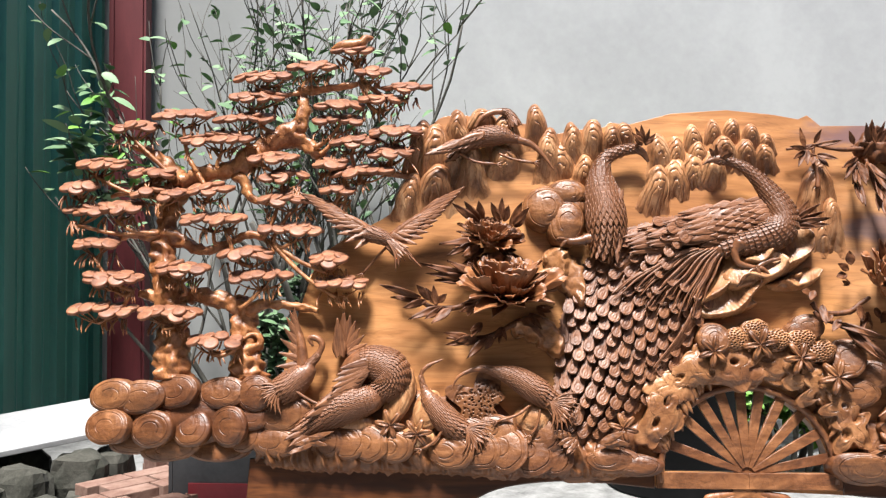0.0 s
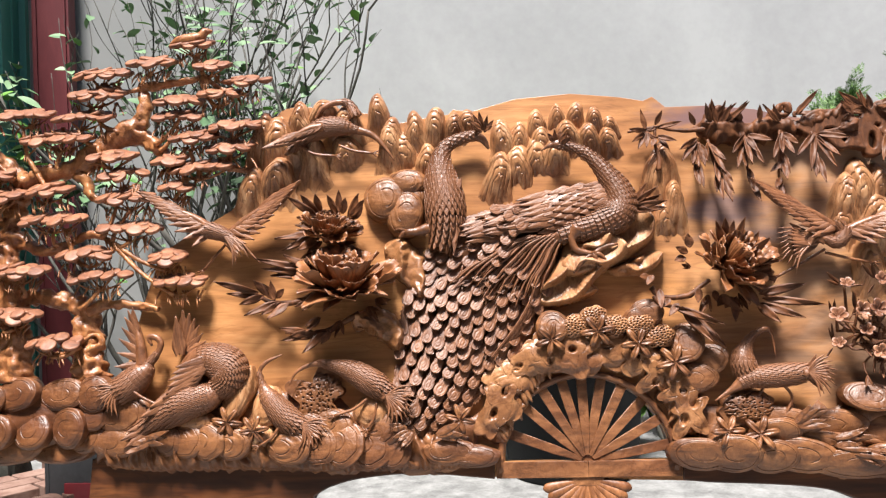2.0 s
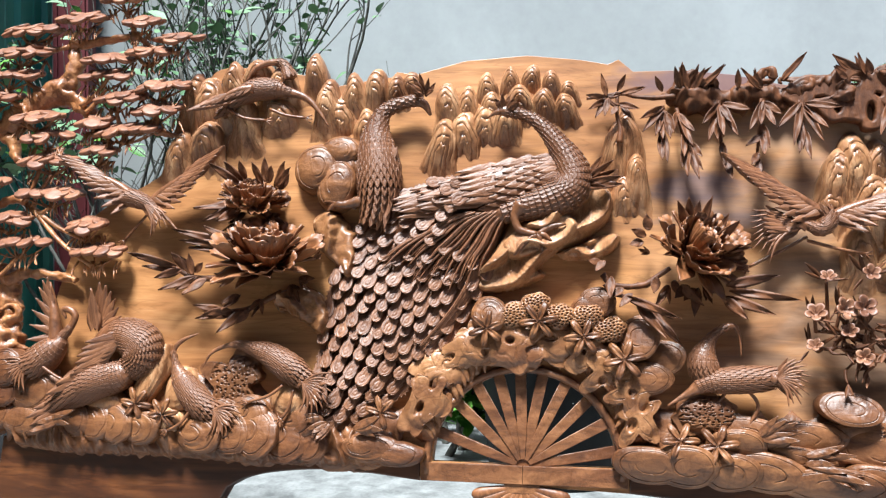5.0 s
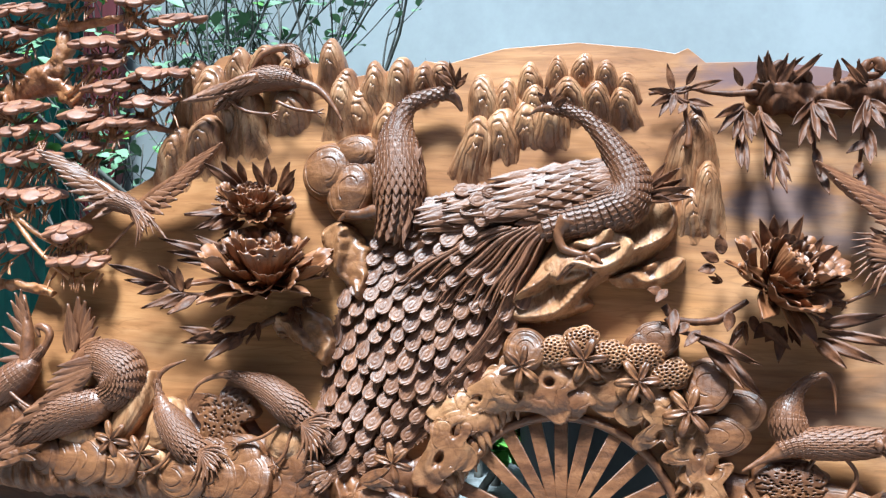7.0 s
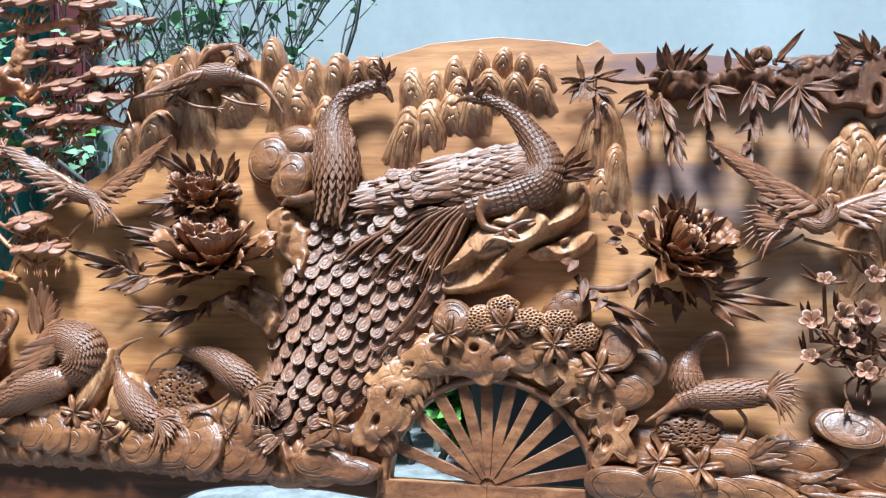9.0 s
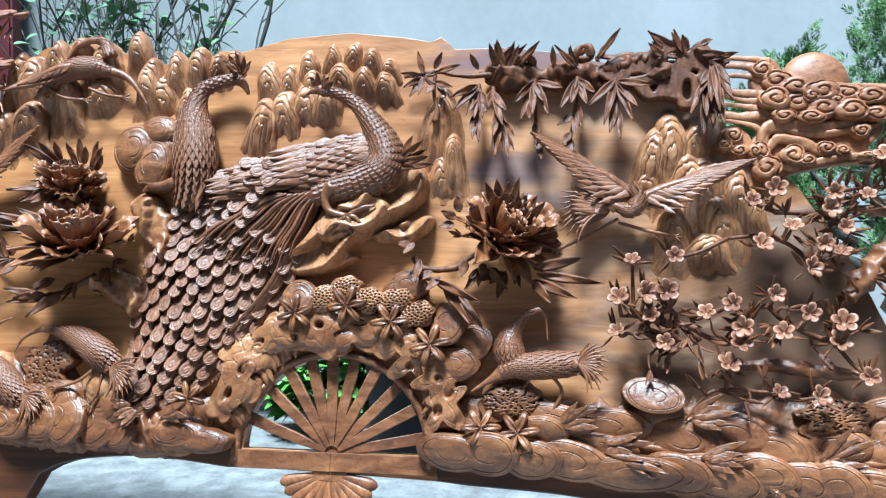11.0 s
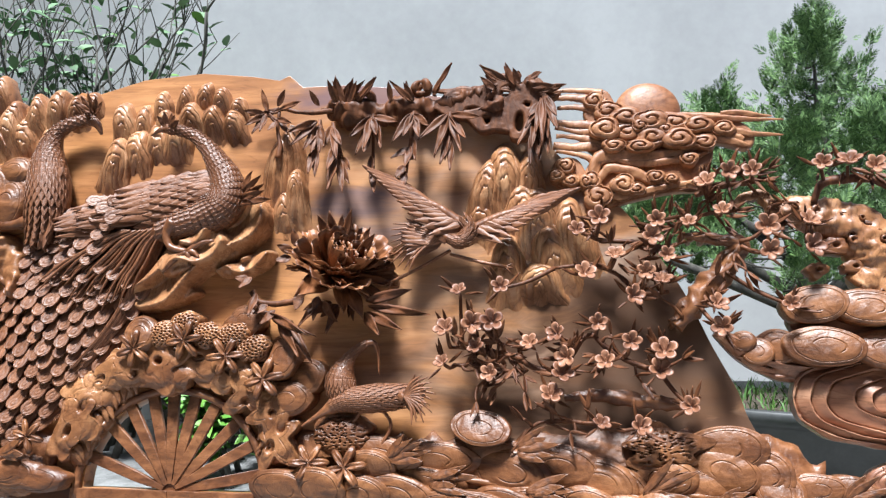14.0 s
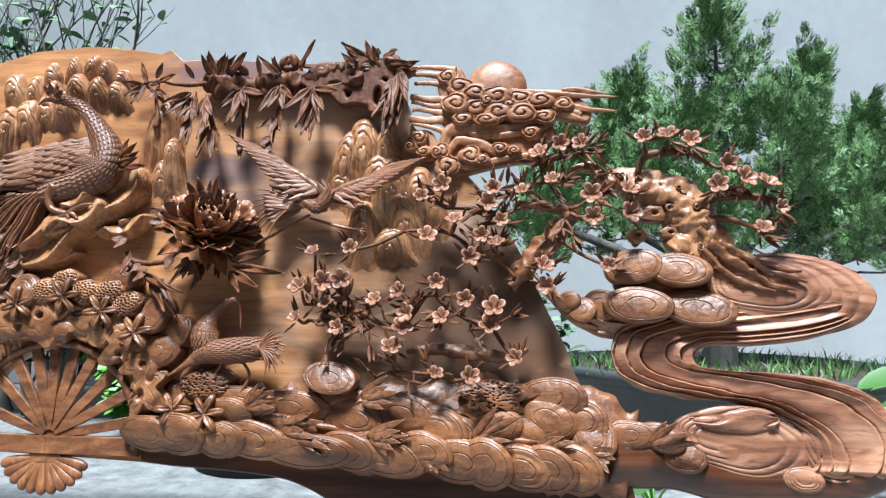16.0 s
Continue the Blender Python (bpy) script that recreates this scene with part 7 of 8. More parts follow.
for k, (u, v, rx, rz) in enumerate([(1.113, 0.77, 0.0261, 0.0232), (1.177, 0.798, 0.0228, 0.0185), (1.258, 0.816, 0.017, 0.0127), (1.211, 0.785, 0.0157, 0.0114), (1.033, 0.853, 0.0177, 0.0148), (1.009, 0.826, 0.0149, 0.0119), (1.047, 0.812, 0.0161, 0.0117), (1.085, 0.808, 0.0132, 0.0132), (1.099, 0.81, 0.0174, 0.0174), (1.341, 0.859, 0.0168, 0.0126), (1.297, 0.809, 0.0141, 0.0099), (1.353, 0.795, 0.0139, 0.0083)]):
    curl(clouds, u, v, rx * 1.5, rz * 1.55, 0.024 + 0.004 * (k % 2), 1 if k % 3 else -1, 1.3 * k)
for rows in ([(1.005, 1.061, 0.0045), (1.048, 1.062, 0.006), (1.093, 1.058, 0.0074), (1.13, 1.049, 0.0103)], [(1.011, 1.042, 0.006), (1.056, 1.041, 0.0089), (1.1, 1.032, 0.0118), (1.137, 1.02, 0.0147)], [(1.013, 1.014, 0.0045), (1.063, 1.015, 0.0074), (1.103, 1.006, 0.0104), (1.136, 0.995, 0.0118)], [(1.003, 0.975, 0.0075), (1.047, 0.968, 0.0089), (1.092, 0.963, 0.0118), (1.136, 0.957, 0.0146)], [(1.007, 0.962, 0.006), (1.054, 0.949, 0.0059), (1.099, 0.943, 0.0102), (1.135, 0.939, 0.0132)],
             [(1.01, 0.937, 0.0059), (1.054, 0.933, 0.0059), (1.091, 0.925, 0.0103), (1.128, 0.92, 0.0132)], [(1.002, 0.91, 0.0089), (1.047, 0.905, 0.0103), (1.098, 0.906, 0.0118), (1.142, 0.904, 0.0132)], [(1.009, 0.897, 0.0045), (1.061, 0.886, 0.0059), (1.098, 0.869, 0.0073), (1.111, 0.833, 0.0087)]):
    limb(clouds, rows, 0.016, n=24, segs=12, flat=0.6, rough=0.3, freq=50, ridges=2, ridge=0.12, crisp=True)
for rows in ([(1.1, 0.825, 0.0117), (1.115, 0.868, 0.0161), (1.163, 0.881, 0.0174), (1.235, 0.875, 0.0128), (1.307, 0.881, 0.0099), (1.378, 0.899, 0.0056)], [(1.114, 0.81, 0.0087), (1.141, 0.842, 0.0115), (1.198, 0.834, 0.0128), (1.255, 0.807, 0.0099), (1.318, 0.793, 0.0056)], [(1.125, 0.779, 0.0086), (1.171, 0.768, 0.0101), (1.218, 0.778, 0.0085), (1.282, 0.791, 0.0084), (1.353, 0.801, 0.0042)], [(1.163, 0.866, 0.0058), (1.227, 0.854, 0.0086), (1.299, 0.86, 0.0085), (1.356, 0.867, 0.007), (1.391, 0.881, 0.0042)],
             [(1.274, 0.985, 0.0072), (1.36, 0.974, 0.0099), (1.43, 0.967, 0.0084), (1.499, 0.961, 0.0055), (1.575, 0.957, 0.0014)], [(1.345, 0.956, 0.0085), (1.415, 0.941, 0.0097), (1.484, 0.925, 0.0083), (1.573, 0.916, 0.0014)], [(1.358, 0.922, 0.0085), (1.414, 0.913, 0.0098), (1.458, 0.902, 0.0083), (1.489, 0.891, 0.0041)], [(1.424, 0.98, 0.0056), (1.459, 0.981, 0.0083), (1.5, 0.973, 0.0069), (1.548, 0.967, 0.0014)], [(1.001, 0.826, 0.0059), (1.031, 0.813, 0.0058), (1.067, 0.811, 0.0073), (1.104, 0.81, 0.0088)], [(1.387, 0.942, 0.0113), (1.435, 0.927, 0.0126), (1.476, 0.907, 0.0083)]):
    limb(clouds, rows, 0.020, n=36, segs=14, flat=0.6, rough=0.3, freq=36, ridges=3, ridge=0.2, crisp=True)
part("scrolled_cloud", clouds.mesh("scrolled_cloud"), W_CLOUD, panel, "openwork cloud bank with curled scrolls and streaks")

# ---- plum tree with blossom ----
s = Shape()
trunk_rows = ([(1.288, 0.436, 0.0176), (1.332, 0.485, 0.0279), (1.375, 0.533, 0.0308), (1.416, 0.589, 0.025), (1.448, 0.634, 0.0177), (1.375, 0.65, 0.0119), (1.316, 0.657, 0.0075)], [(1.434, 0.717, 0.0119), (1.456, 0.747, 0.0119), (1.5, 0.759, 0.0134), (1.533, 0.724, 0.0236), (1.586, 0.714, 0.0382), (1.65, 0.695, 0.0497), (1.713, 0.665, 0.0609), (1.754, 0.612, 0.0662), (1.753, 0.561, 0.0602), (1.717, 0.517, 0.0515)], [(1.773, 0.588, 0.0428), (1.819, 0.544, 0.0312), (1.852, 0.501, 0.0225), (1.917, 0.459, 0.0168), (1.983, 0.445, 0.0111), (2.035, 0.438, 0.0055)],
              [(1.812, 0.544, 0.0227), (1.866, 0.515, 0.0155), (1.932, 0.487, 0.0126), (1.997, 0.473, 0.007)], [(1.785, 0.53, 0.0256), (1.83, 0.458, 0.0169), (1.889, 0.416, 0.0126), (1.942, 0.423, 0.007)], [(1.023, 0.261, 0.0066), (1.088, 0.269, 0.013), (1.153, 0.264, 0.0156), (1.23, 0.255, 0.0153), (1.293, 0.251, 0.0128), (1.338, 0.273, 0.0063)])
limb(s, [(a, b, c * 0.92) for a, b, c in trunk_rows[1]], 0.035, n=110, segs=34, flat=0.8, rough=0.28, freq=34, ridges=5, ridge=0.07, crisp=True)
plum = part("carved_plum", s.mesh("plum_trunk"), W_PALE, panel, "knotted openwork plum tree in blossom")
for rows in trunk_rows[:1] + trunk_rows[2:]:
    part("bough", limb(Shape(), rows, 0.045, n=90, segs=30, flat=0.85, rough=0.4, freq=26, ridges=4, ridge=0.08, crisp=True).mesh("plum_bough"), W_CARVE, plum)
small_knots = []
for p in spline(trunk_rows[1], 40)[8:] + spline(trunk_rows[0], 24):
    for k in range(1):
        a, q = rng.uniform(0, 6.28), p[2] * rng.uniform(0.1, 0.75)
        small_knots.append((p[0] + q * math.cos(a), p[1] + q * math.sin(a), p[2]))
for u, v, r in small_knots:
    s = knoll(Shape(), u, v, rng.uniform(0.006, 0.013), rng.uniform(0.006, 0.012), rng.uniform(0, 90), 0.035 + r * 0.66, 0.006, tuple((i + 0.6) / 7.6 for i in range(8)), {}, 0, 14, 0, 2.0, 0.4, ((0.1, 0, 0.45, 0.010),))
    part("knot", s.mesh("plum_knot"), W_CARVE, plum)
for u, v, rx, rz, t in [(a, b, c * 0.7, d * 0.6, e) for a, b, c, d, e in [(1.616, 0.566, 0.037, 0.034, 0), (1.698, 0.573, 0.034, 0.028, 0), (1.766, 0.558, 0.036, 0.036, 0), (1.658, 0.624, 0.043, 0.037, 0), (1.731, 0.666, 0.037, 0.031, 0), (1.794, 0.608, 0.028, 0.025, 0)]]:
    s = knoll(Shape(), u, v, rx, rz, t, 0.062, 0.008, tuple((i + 0.6) / 12.6 for i in range(13)), {}, 0, 28, 0, 2.0, 0.45, ((0.1, 0, 0.26, 0.012),))
    part("knot", s.mesh("plum_knot"), W_CARVE, plum)
thin_rows = ([(0.915, 0.382, 0.0055), (0.935, 0.341, 0.0069), (1.014, 0.329, 0.0068), (1.081, 0.412, 0.0055), (1.12, 0.385, 0.0068), (1.183, 0.346, 0.0068), (1.246, 0.327, 0.0081)], [(0.747, 0.38, 0.0042), (0.788, 0.38, 0.0056), (0.829, 0.374, 0.0056), (0.869, 0.361, 0.0056), (0.903, 0.355, 0.0056), (0.929, 0.327, 0.0041)], [(0.76, 0.338, 0.0042), (0.787, 0.338, 0.0056), (0.801, 0.36, 0.0056), (0.849, 0.374, 0.0056), (0.882, 0.34, 0.0056)],
             [(0.814, 0.284, 0.0028), (0.842, 0.309, 0.0042), (0.882, 0.32, 0.0042), (0.936, 0.328, 0.0041)], [(1.06, 0.675, 0.0042), (1.112, 0.647, 0.0055), (1.19, 0.64, 0.0069), (1.267, 0.626, 0.0055), (1.319, 0.64, 0.0041)], [(1.004, 0.577, 0.0042), (1.084, 0.584, 0.0055), (1.149, 0.563, 0.0055), (1.212, 0.515, 0.0068), (1.276, 0.516, 0.0054)], [(0.897, 0.131, 0.0027), (0.957, 0.199, 0.0041), (1.035, 0.206, 0.0054), (1.112, 0.197, 0.004)],
             [(1.288, 0.677, 0.0074), (1.346, 0.699, 0.0059), (1.405, 0.714, 0.0044)], [(1.618, 0.727, 0.0072), (1.64, 0.774, 0.0101), (1.696, 0.785, 0.0115), (1.752, 0.781, 0.0086), (1.799, 0.753, 0.0071)], [(1.756, 0.64, 0.0127), (1.811, 0.661, 0.0113), (1.879, 0.664, 0.0098), (1.932, 0.659, 0.0084), (1.985, 0.637, 0.0056)], [(1.782, 0.61, 0.0127), (1.85, 0.603, 0.0084), (1.916, 0.581, 0.007), (1.982, 0.573, 0.0042)], [(1.346, 0.753, 0.0059), (1.405, 0.775, 0.0089), (1.477, 0.784, 0.0073), (1.521, 0.792, 0.0044)])
twig_pts = [(p[0], p[1]) for rows in trunk_rows[:2] for p in spline(rows, 16)]
s = Shape()
for rows in thin_rows:
    limb(s, rows, 0.065, n=24, segs=8, rough=0.3, freq=60)
    twig_pts += [(p[0], p[1]) for p in spline(rows, 14)]
BLOSSOM = rosette(lambda a: 0.034 * (0.55 + 0.45 * abs(math.cos(2.5 * a)) ** 0.55), lambda f, a: 0.036 * f ** 1.2 - 0.012 * f ** 5 + 0.004 * math.exp(-(f / 0.10) ** 2) + 0.004 * math.exp(-((f - 0.33) / 0.05) ** 2) * (1 if math.sin(9 * a) > 0 else 0) - 0.003 * (1 - abs(math.cos(2.5 * a))) * f, 70, 10, thick=0.004).mesh("plum_blossom")
PLUM_LEAF = blade(0.06, 0.013, 0.2, -0.3, 0.003, 6, 1, 0.2, 1.0).mesh("plum_leaf")
blossoms = [(0.74, 0.418, 0.0332), (0.801, 0.433, 0.0359), (0.852, 0.437, 0.0357), (0.734, 0.338, 0.0248), (0.85, 0.314, 0.0273), (0.946, 0.385, 0.0272), (1.01, 0.409, 0.0298), (1.034, 0.355, 0.0324), (1.018, 0.312, 0.035), (0.993, 0.261, 0.0349), (1.124, 0.343, 0.0294), (1.183, 0.391, 0.0294), (1.257, 0.366, 0.0372), (1.243, 0.322, 0.0344), (0.772, 0.512, 0.025), (0.873, 0.524, 0.0276), (1.076, 0.553, 0.0327), (1.186, 0.499, 0.0323), (1.258, 0.533, 0.0295), (1.107, 0.198, 0.0265), (1.195, 0.194, 0.0316), (1.314, 0.243, 0.0288), (1.115, 0.692, 0.0329), (1.251, 0.684, 0.0272), (1.234, 0.643, 0.0325), (1.151, 0.595, 0.0299), (1.221, 0.56, 0.027)]
blossoms += [(1.369, 0.771, 0.032), (1.42, 0.8, 0.029), (1.477, 0.798, 0.0289), (1.635, 0.81, 0.0286), (1.695, 0.811, 0.0342), (1.749, 0.8, 0.0312), (1.836, 0.739, 0.0308), (1.814, 0.682, 0.0335), (1.874, 0.698, 0.0362), (1.929, 0.68, 0.036), (1.957, 0.627, 0.0247), (1.915, 0.567, 0.0302), (1.502, 0.664, 0.0342), (1.595, 0.67, 0.0312), (1.594, 0.612, 0.0366), (1.504, 0.606, 0.0312), (1.403, 0.701, 0.0259), (1.378, 0.476, 0.0311), (1.392, 0.426, 0.031), (1.544, 0.479, 0.0252)]
for k in range(60):
    a, b = rng.choice(twig_pts[34:])
    a, b = a + rng.uniform(-0.03, 0.03), b + rng.uniform(-0.03, 0.03)
    if 0.75 < a < 1.6 and b > 0.2 and min(math.hypot(a - p[0], b - p[1]) for p in blossoms) > 0.058 and len(blossoms) < 78:
        blossoms.append((a, b, rng.uniform(0.024, 0.032)))
for k, (u, v, r) in enumerate(blossoms):
    q = min(twig_pts, key=lambda p: math.hypot(p[0] - u, p[1] - v))
    limb(s, [(q[0], q[1], 0.006), ((q[0] + u) / 2, (q[1] + v) / 2 - 0.008, 0.005), (u, v, 0.004)], 0.065, 0.02, n=8, segs=6)
    part("blossom", BLOSSOM, W_BLOSSOM, plum, "", Matrix.Translation(L(u, v, 0.10)) @ Matrix.Rotation(radians(rng.uniform(-28, 28)), 4, "Z") @ Matrix.Rotation(radians(rng.uniform(-45, 5)), 4, "X") @ Matrix.Rotation(rng.uniform(0, 6.28), 4, "Y") @ Matrix.Scale(r / 0.039, 4))
    lead = rng.uniform(-0.9, 0.9) if u < 1.2 else (u - 1.30) * 4
    for i in range(4 if u < 1.2 else 7):
        a = lead + rng.uniform(-0.8, 0.8) + (0 if i % 3 else rng.choice((-1.6, 1.6)))
        part("leaf", PLUM_LEAF, W_LEAF, plum, "", stand(u + 0.012 * math.sin(a), v + 0.012 * math.cos(a), 0.075, math.sin(a), math.cos(a), rng.uniform(0, 30), rng.uniform(-40, 40), rng.uniform(0.55, 1.0), rng.uniform(0.7, 1.0)))
for k in range(120):
    (a, b), q = rng.choice(twig_pts), rng.uniform(0, 6.28)
    if a > 1.62:
        continue
    ln = rng.uniform(0.025, 0.065)
    e = (a + ln * math.cos(q), b + ln * math.sin(q))
    limb(s, [(a, b, 0.0045), ((a + e[0]) / 2 + rng.uniform(-0.01, 0.01), (b + e[1]) / 2 + rng.uniform(-0.01, 0.01), 0.0036), (*e, 0.002)], 0.065, 0.015, n=6, segs=6, rough=0.3, freq=80)
    for i in range(rng.choice((1, 3, 3))):
        g = q + rng.uniform(-0.6, 0.6)
        part("leaf", PLUM_LEAF, W_LEAF, plum, "", stand(*e, 0.08, math.cos(g), math.sin(g), rng.uniform(0, 25), rng.uniform(-40, 40), rng.uniform(0.5, 0.9), 1.1))
part("twig", s.mesh("plum_twig"), W_LEAF, plum)

# ---- flowing water and cloud stones at the far end ----
edges = ([(2.151, 0.423), (2.017, 0.401), (1.882, 0.386), (1.717, 0.374), (1.583, 0.339), (1.553, 0.286), (1.563, 0.225), (1.623, 0.179), (1.725, 0.157), (1.846, 0.15), (1.945, 0.123), (2.008, 0.078), (2.024, 0.019), (1.996, -0.028)], [(2.173, 0.367), (2.053, 0.316), (1.905, 0.293), (1.8, 0.292), (1.761, 0.269), (1.766, 0.241), (1.822, 0.23), (1.969, 0.225), (2.073, 0.212), (2.162, 0.181), (2.21, 0.137), (2.237, 0.078), (2.239, 0.02), (2.211, -0.033)])
stream = part("flowing_water", terrace(*edges, 0.0, 0.066, 5.0, 5.0, 180, 96).mesh("flowing_water"), W_WATER, panel, "stream carved in long smooth stepped bands")
shore = ([(1.382, 0.418), (1.433, 0.36), (1.491, 0.324), (1.568, 0.303), (1.687, 0.296), (1.852, 0.299)], [(1.397, 0.448), (1.448, 0.396), (1.52, 0.382), (1.605, 0.39), (1.717, 0.391), (1.869, 0.385)])
part("ridge", terrace(*shore, 0.0, 0.052, 2.6, 8.0, 80, 40).mesh("water_ridge"), W_WATER, stream)
tongue = ([(1.737, 0.094), (1.801, 0.08), (1.879, 0.077), (1.935, 0.092), (1.951, 0.114)], [(1.732, 0.117), (1.789, 0.137), (1.856, 0.144), (1.915, 0.137), (1.949, 0.119)])
part("ridge", terrace(*tongue, 0.03, 0.030, 1.4, 3.0, 60, 30).mesh("water_ridge"), W_WATER, stream)
WATER_RINGS = (0.05, 0.2, 0.33, 0.35, 0.37, 0.5, 0.55, 0.57, 0.59, 0.68, 0.73, 0.75, 0.77, 0.86, 0.88, 0.90, 0.95, 0.985, 1.0)
for (u, v, rx, rz), w, h, turn, shift in zip([(1.986, 0.421, 0.2113, 0.099), (1.936, 0.437, 0.1512, 0.0675), (1.865, 0.054, 0.1601, 0.0814), (2.099, 0.042, 0.1122, 0.0994), (2, -0.027, 0.0515, 0.0335)], (0.005, 0.03, 0.012, 0.0, 0.01), (0.045, 0.03, 0.030, 0.034, 0.03), (4, 4, 8, 20, 10), (-0.55, -0.5, -0.6, -0.6, 0.0)):
    s = knoll(Shape(), u, v, rx, rz, turn, w, h, WATER_RINGS, {3: 0.05, 7: 0.06, 11: 0.06, 14: 0.06}, 0.0, 72, 0, 2.6, 0.10, shift=shift)
    part("water_lobe", s.mesh("water_lobe"), W_WATER, panel)
for k, rows in enumerate(([(1.792, 0.544, 0.0272), (1.838, 0.508, 0.0189), (1.891, 0.473, 0.0134), (1.943, 0.437, 0.0106), (1.995, 0.428, 0.0053)], [(1.812, 0.544, 0.0218), (1.879, 0.508, 0.0135), (1.931, 0.475, 0.0106), (1.984, 0.459, 0.0092), (2.022, 0.445, 0.0039)], [(1.852, 0.515, 0.0121), (1.912, 0.498, 0.0094), (1.971, 0.476, 0.008), (2.011, 0.473, 0.0039)], [(1.771, 0.53, 0.0193), (1.824, 0.472, 0.0123), (1.89, 0.437, 0.0094), (1.949, 0.423, 0.004)])):
    part("root", limb(Shape(), [(a, b, c * 0.62) for a, b, c in rows], 0.066, n=60, segs=12, flat=0.9, rough=0.6, freq=40, ridges=3, ridge=0.2, crisp=True).mesh("plum_root"), W_CARVE, panel)
(u, v, rx, rz), = [(1.713, 0.433, 0.1582, 0.0734)]
part("water_lobe", knoll(Shape(), u, v, rx, rz, 4, -0.01, 0.04, WATER_RINGS, {7: 0.05, 14: 0.05}, 0.0, 64, 0, 2.6, 0.12).mesh("water_lobe"), W_WATER, panel)
stones([(*q, t) for q, t in zip([(1.617, 0.485, 0.0583, 0.0472), (1.73, 0.476, 0.0654, 0.0436), (1.629, 0.385, 0.0715, 0.0467), (1.778, 0.379, 0.0756, 0.0459)], (-12, 0, 8, 10))], 0.062, 0.5, tilt=0.35)
stones([(*q, 0) for q in [(1.522, 0.388, 0.0484, 0.0427), (1.476, 0.376, 0.037, 0.0342), (1.445, 0.4, 0.0288, 0.0259)]], 0.02, 0.5)
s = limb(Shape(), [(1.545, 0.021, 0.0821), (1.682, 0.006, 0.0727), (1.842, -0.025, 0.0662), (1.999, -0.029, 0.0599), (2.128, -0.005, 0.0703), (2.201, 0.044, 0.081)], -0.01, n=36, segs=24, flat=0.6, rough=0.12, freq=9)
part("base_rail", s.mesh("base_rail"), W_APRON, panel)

# ---- garden behind the panel ----
def leaf_faces(shape, p, d, up, ln, wd):
    d = d.normalized()
    side = d.cross(up)
    side = side.normalized() if side.length > 1e-3 else Vector((1, 0, 0))
    n = side.cross(d)
    rim, rib = [], []
    for t, q in ((0.0, 0.0), (0.18, 0.36), (0.42, 0.50), (0.68, 0.42), (0.88, 0.22), (1.0, 0.0)):
        o = p + d * ln * t - n * ln * 0.16 * t * t
        rib.append(o)
        rim.append((o + side * wd * q + n * wd * q * 0.3, o - side * wd * q + n * wd * q * 0.3))
    vs = [rib[0]] + [k for i in range(1, 5) for k in (rim[i][0], rib[i], rim[i][1])] + [rib[5]]
    fs = [(0, 2, 1), (0, 3, 2)]
    for i in range(3):
        a = 1 + 3 * i
        fs += [(a, a + 1, a + 4, a + 3), (a + 1, a + 2, a + 5, a + 4)]
    shape.add(vs, fs + [(10, 11, 13), (11, 12, 13)])


def shrub(name, label, base, stems, height, spread, leaf, leaves_each, mat, seed, low=0.3, young=None, stout=1.0):
    r = random.Random(seed)
    plant = thing(name, label, "shrub", Matrix.Translation(base))
    wood_s, crown, fresh = Shape(), Shape(), Shape()

    def grow(p, d, ln, rad, depth):
        q = [p]
        for i in range(4):
            d = (d + Vector((r.uniform(-0.22, 0.22), r.uniform(-0.22, 0.22), r.uniform(-0.05, 0.22)))).normalized()
            q.append(q[-1] + d * ln / 4)
        sweep(wood_s, [(*v, rad * (1 - 0.42 * i / 4)) for i, v in enumerate(q)], 7, 5, rough=0.15, freq=30)
        if depth:
            for i in range(r.choice((2, 3, 3))):
                k = r.choice((2, 3, 4))
                a = r.uniform(0, 6.28)
                grow(q[k], (d + Vector((math.cos(a), math.sin(a), 0.25)) * r.uniform(0.4, 0.95)).normalized(), ln * r.uniform(0.55, 0.85), rad * 0.55, depth - 1)
        if depth < 2:
            for i in range(leaves_each):
                k = r.randint(1, 4)
                o = q[k] * r.random() + q[k - 1] * 0
                o = q[k - 1] + (q[k] - q[k - 1]) * r.random()
                if o.z < low:
                    continue
                a = r.uniform(0, 6.28)
                e = Vector((math.cos(a), math.sin(a), r.uniform(-0.5, 0.7)))
                tgt = fresh if young and r.random() < 0.18 else crown
                leaf_faces(tgt, o, e, Vector((r.uniform(-0.6, 0.6), r.uniform(-0.9, 0.2), 1)), leaf * r.uniform(0.6, 1.15), leaf * r.uniform(0.38, 0.55))

    for k in range(stems):
        a = 2 * math.pi * k / stems + r.uniform(-0.4, 0.4)
        grow(Vector((0.12 * math.cos(a), 0.12 * math.sin(a), -0.02)), Vector((spread * math.cos(a), spread * 0.5 * math.sin(a), 1)).normalized(), height * r.uniform(0.42, 0.55), r.uniform(0.013, 0.024) * stout, 3)
    part("trunk", wood_s.mesh("shrub_stems"), BARK, plant)
    tagged(part("crown", crown.mesh("shrub_crown"), mat, plant), kind="stuff")
    if fresh.v:
        tagged(part("young_growth", fresh.mesh("young_growth"), young, plant), kind="stuff")
    return plant


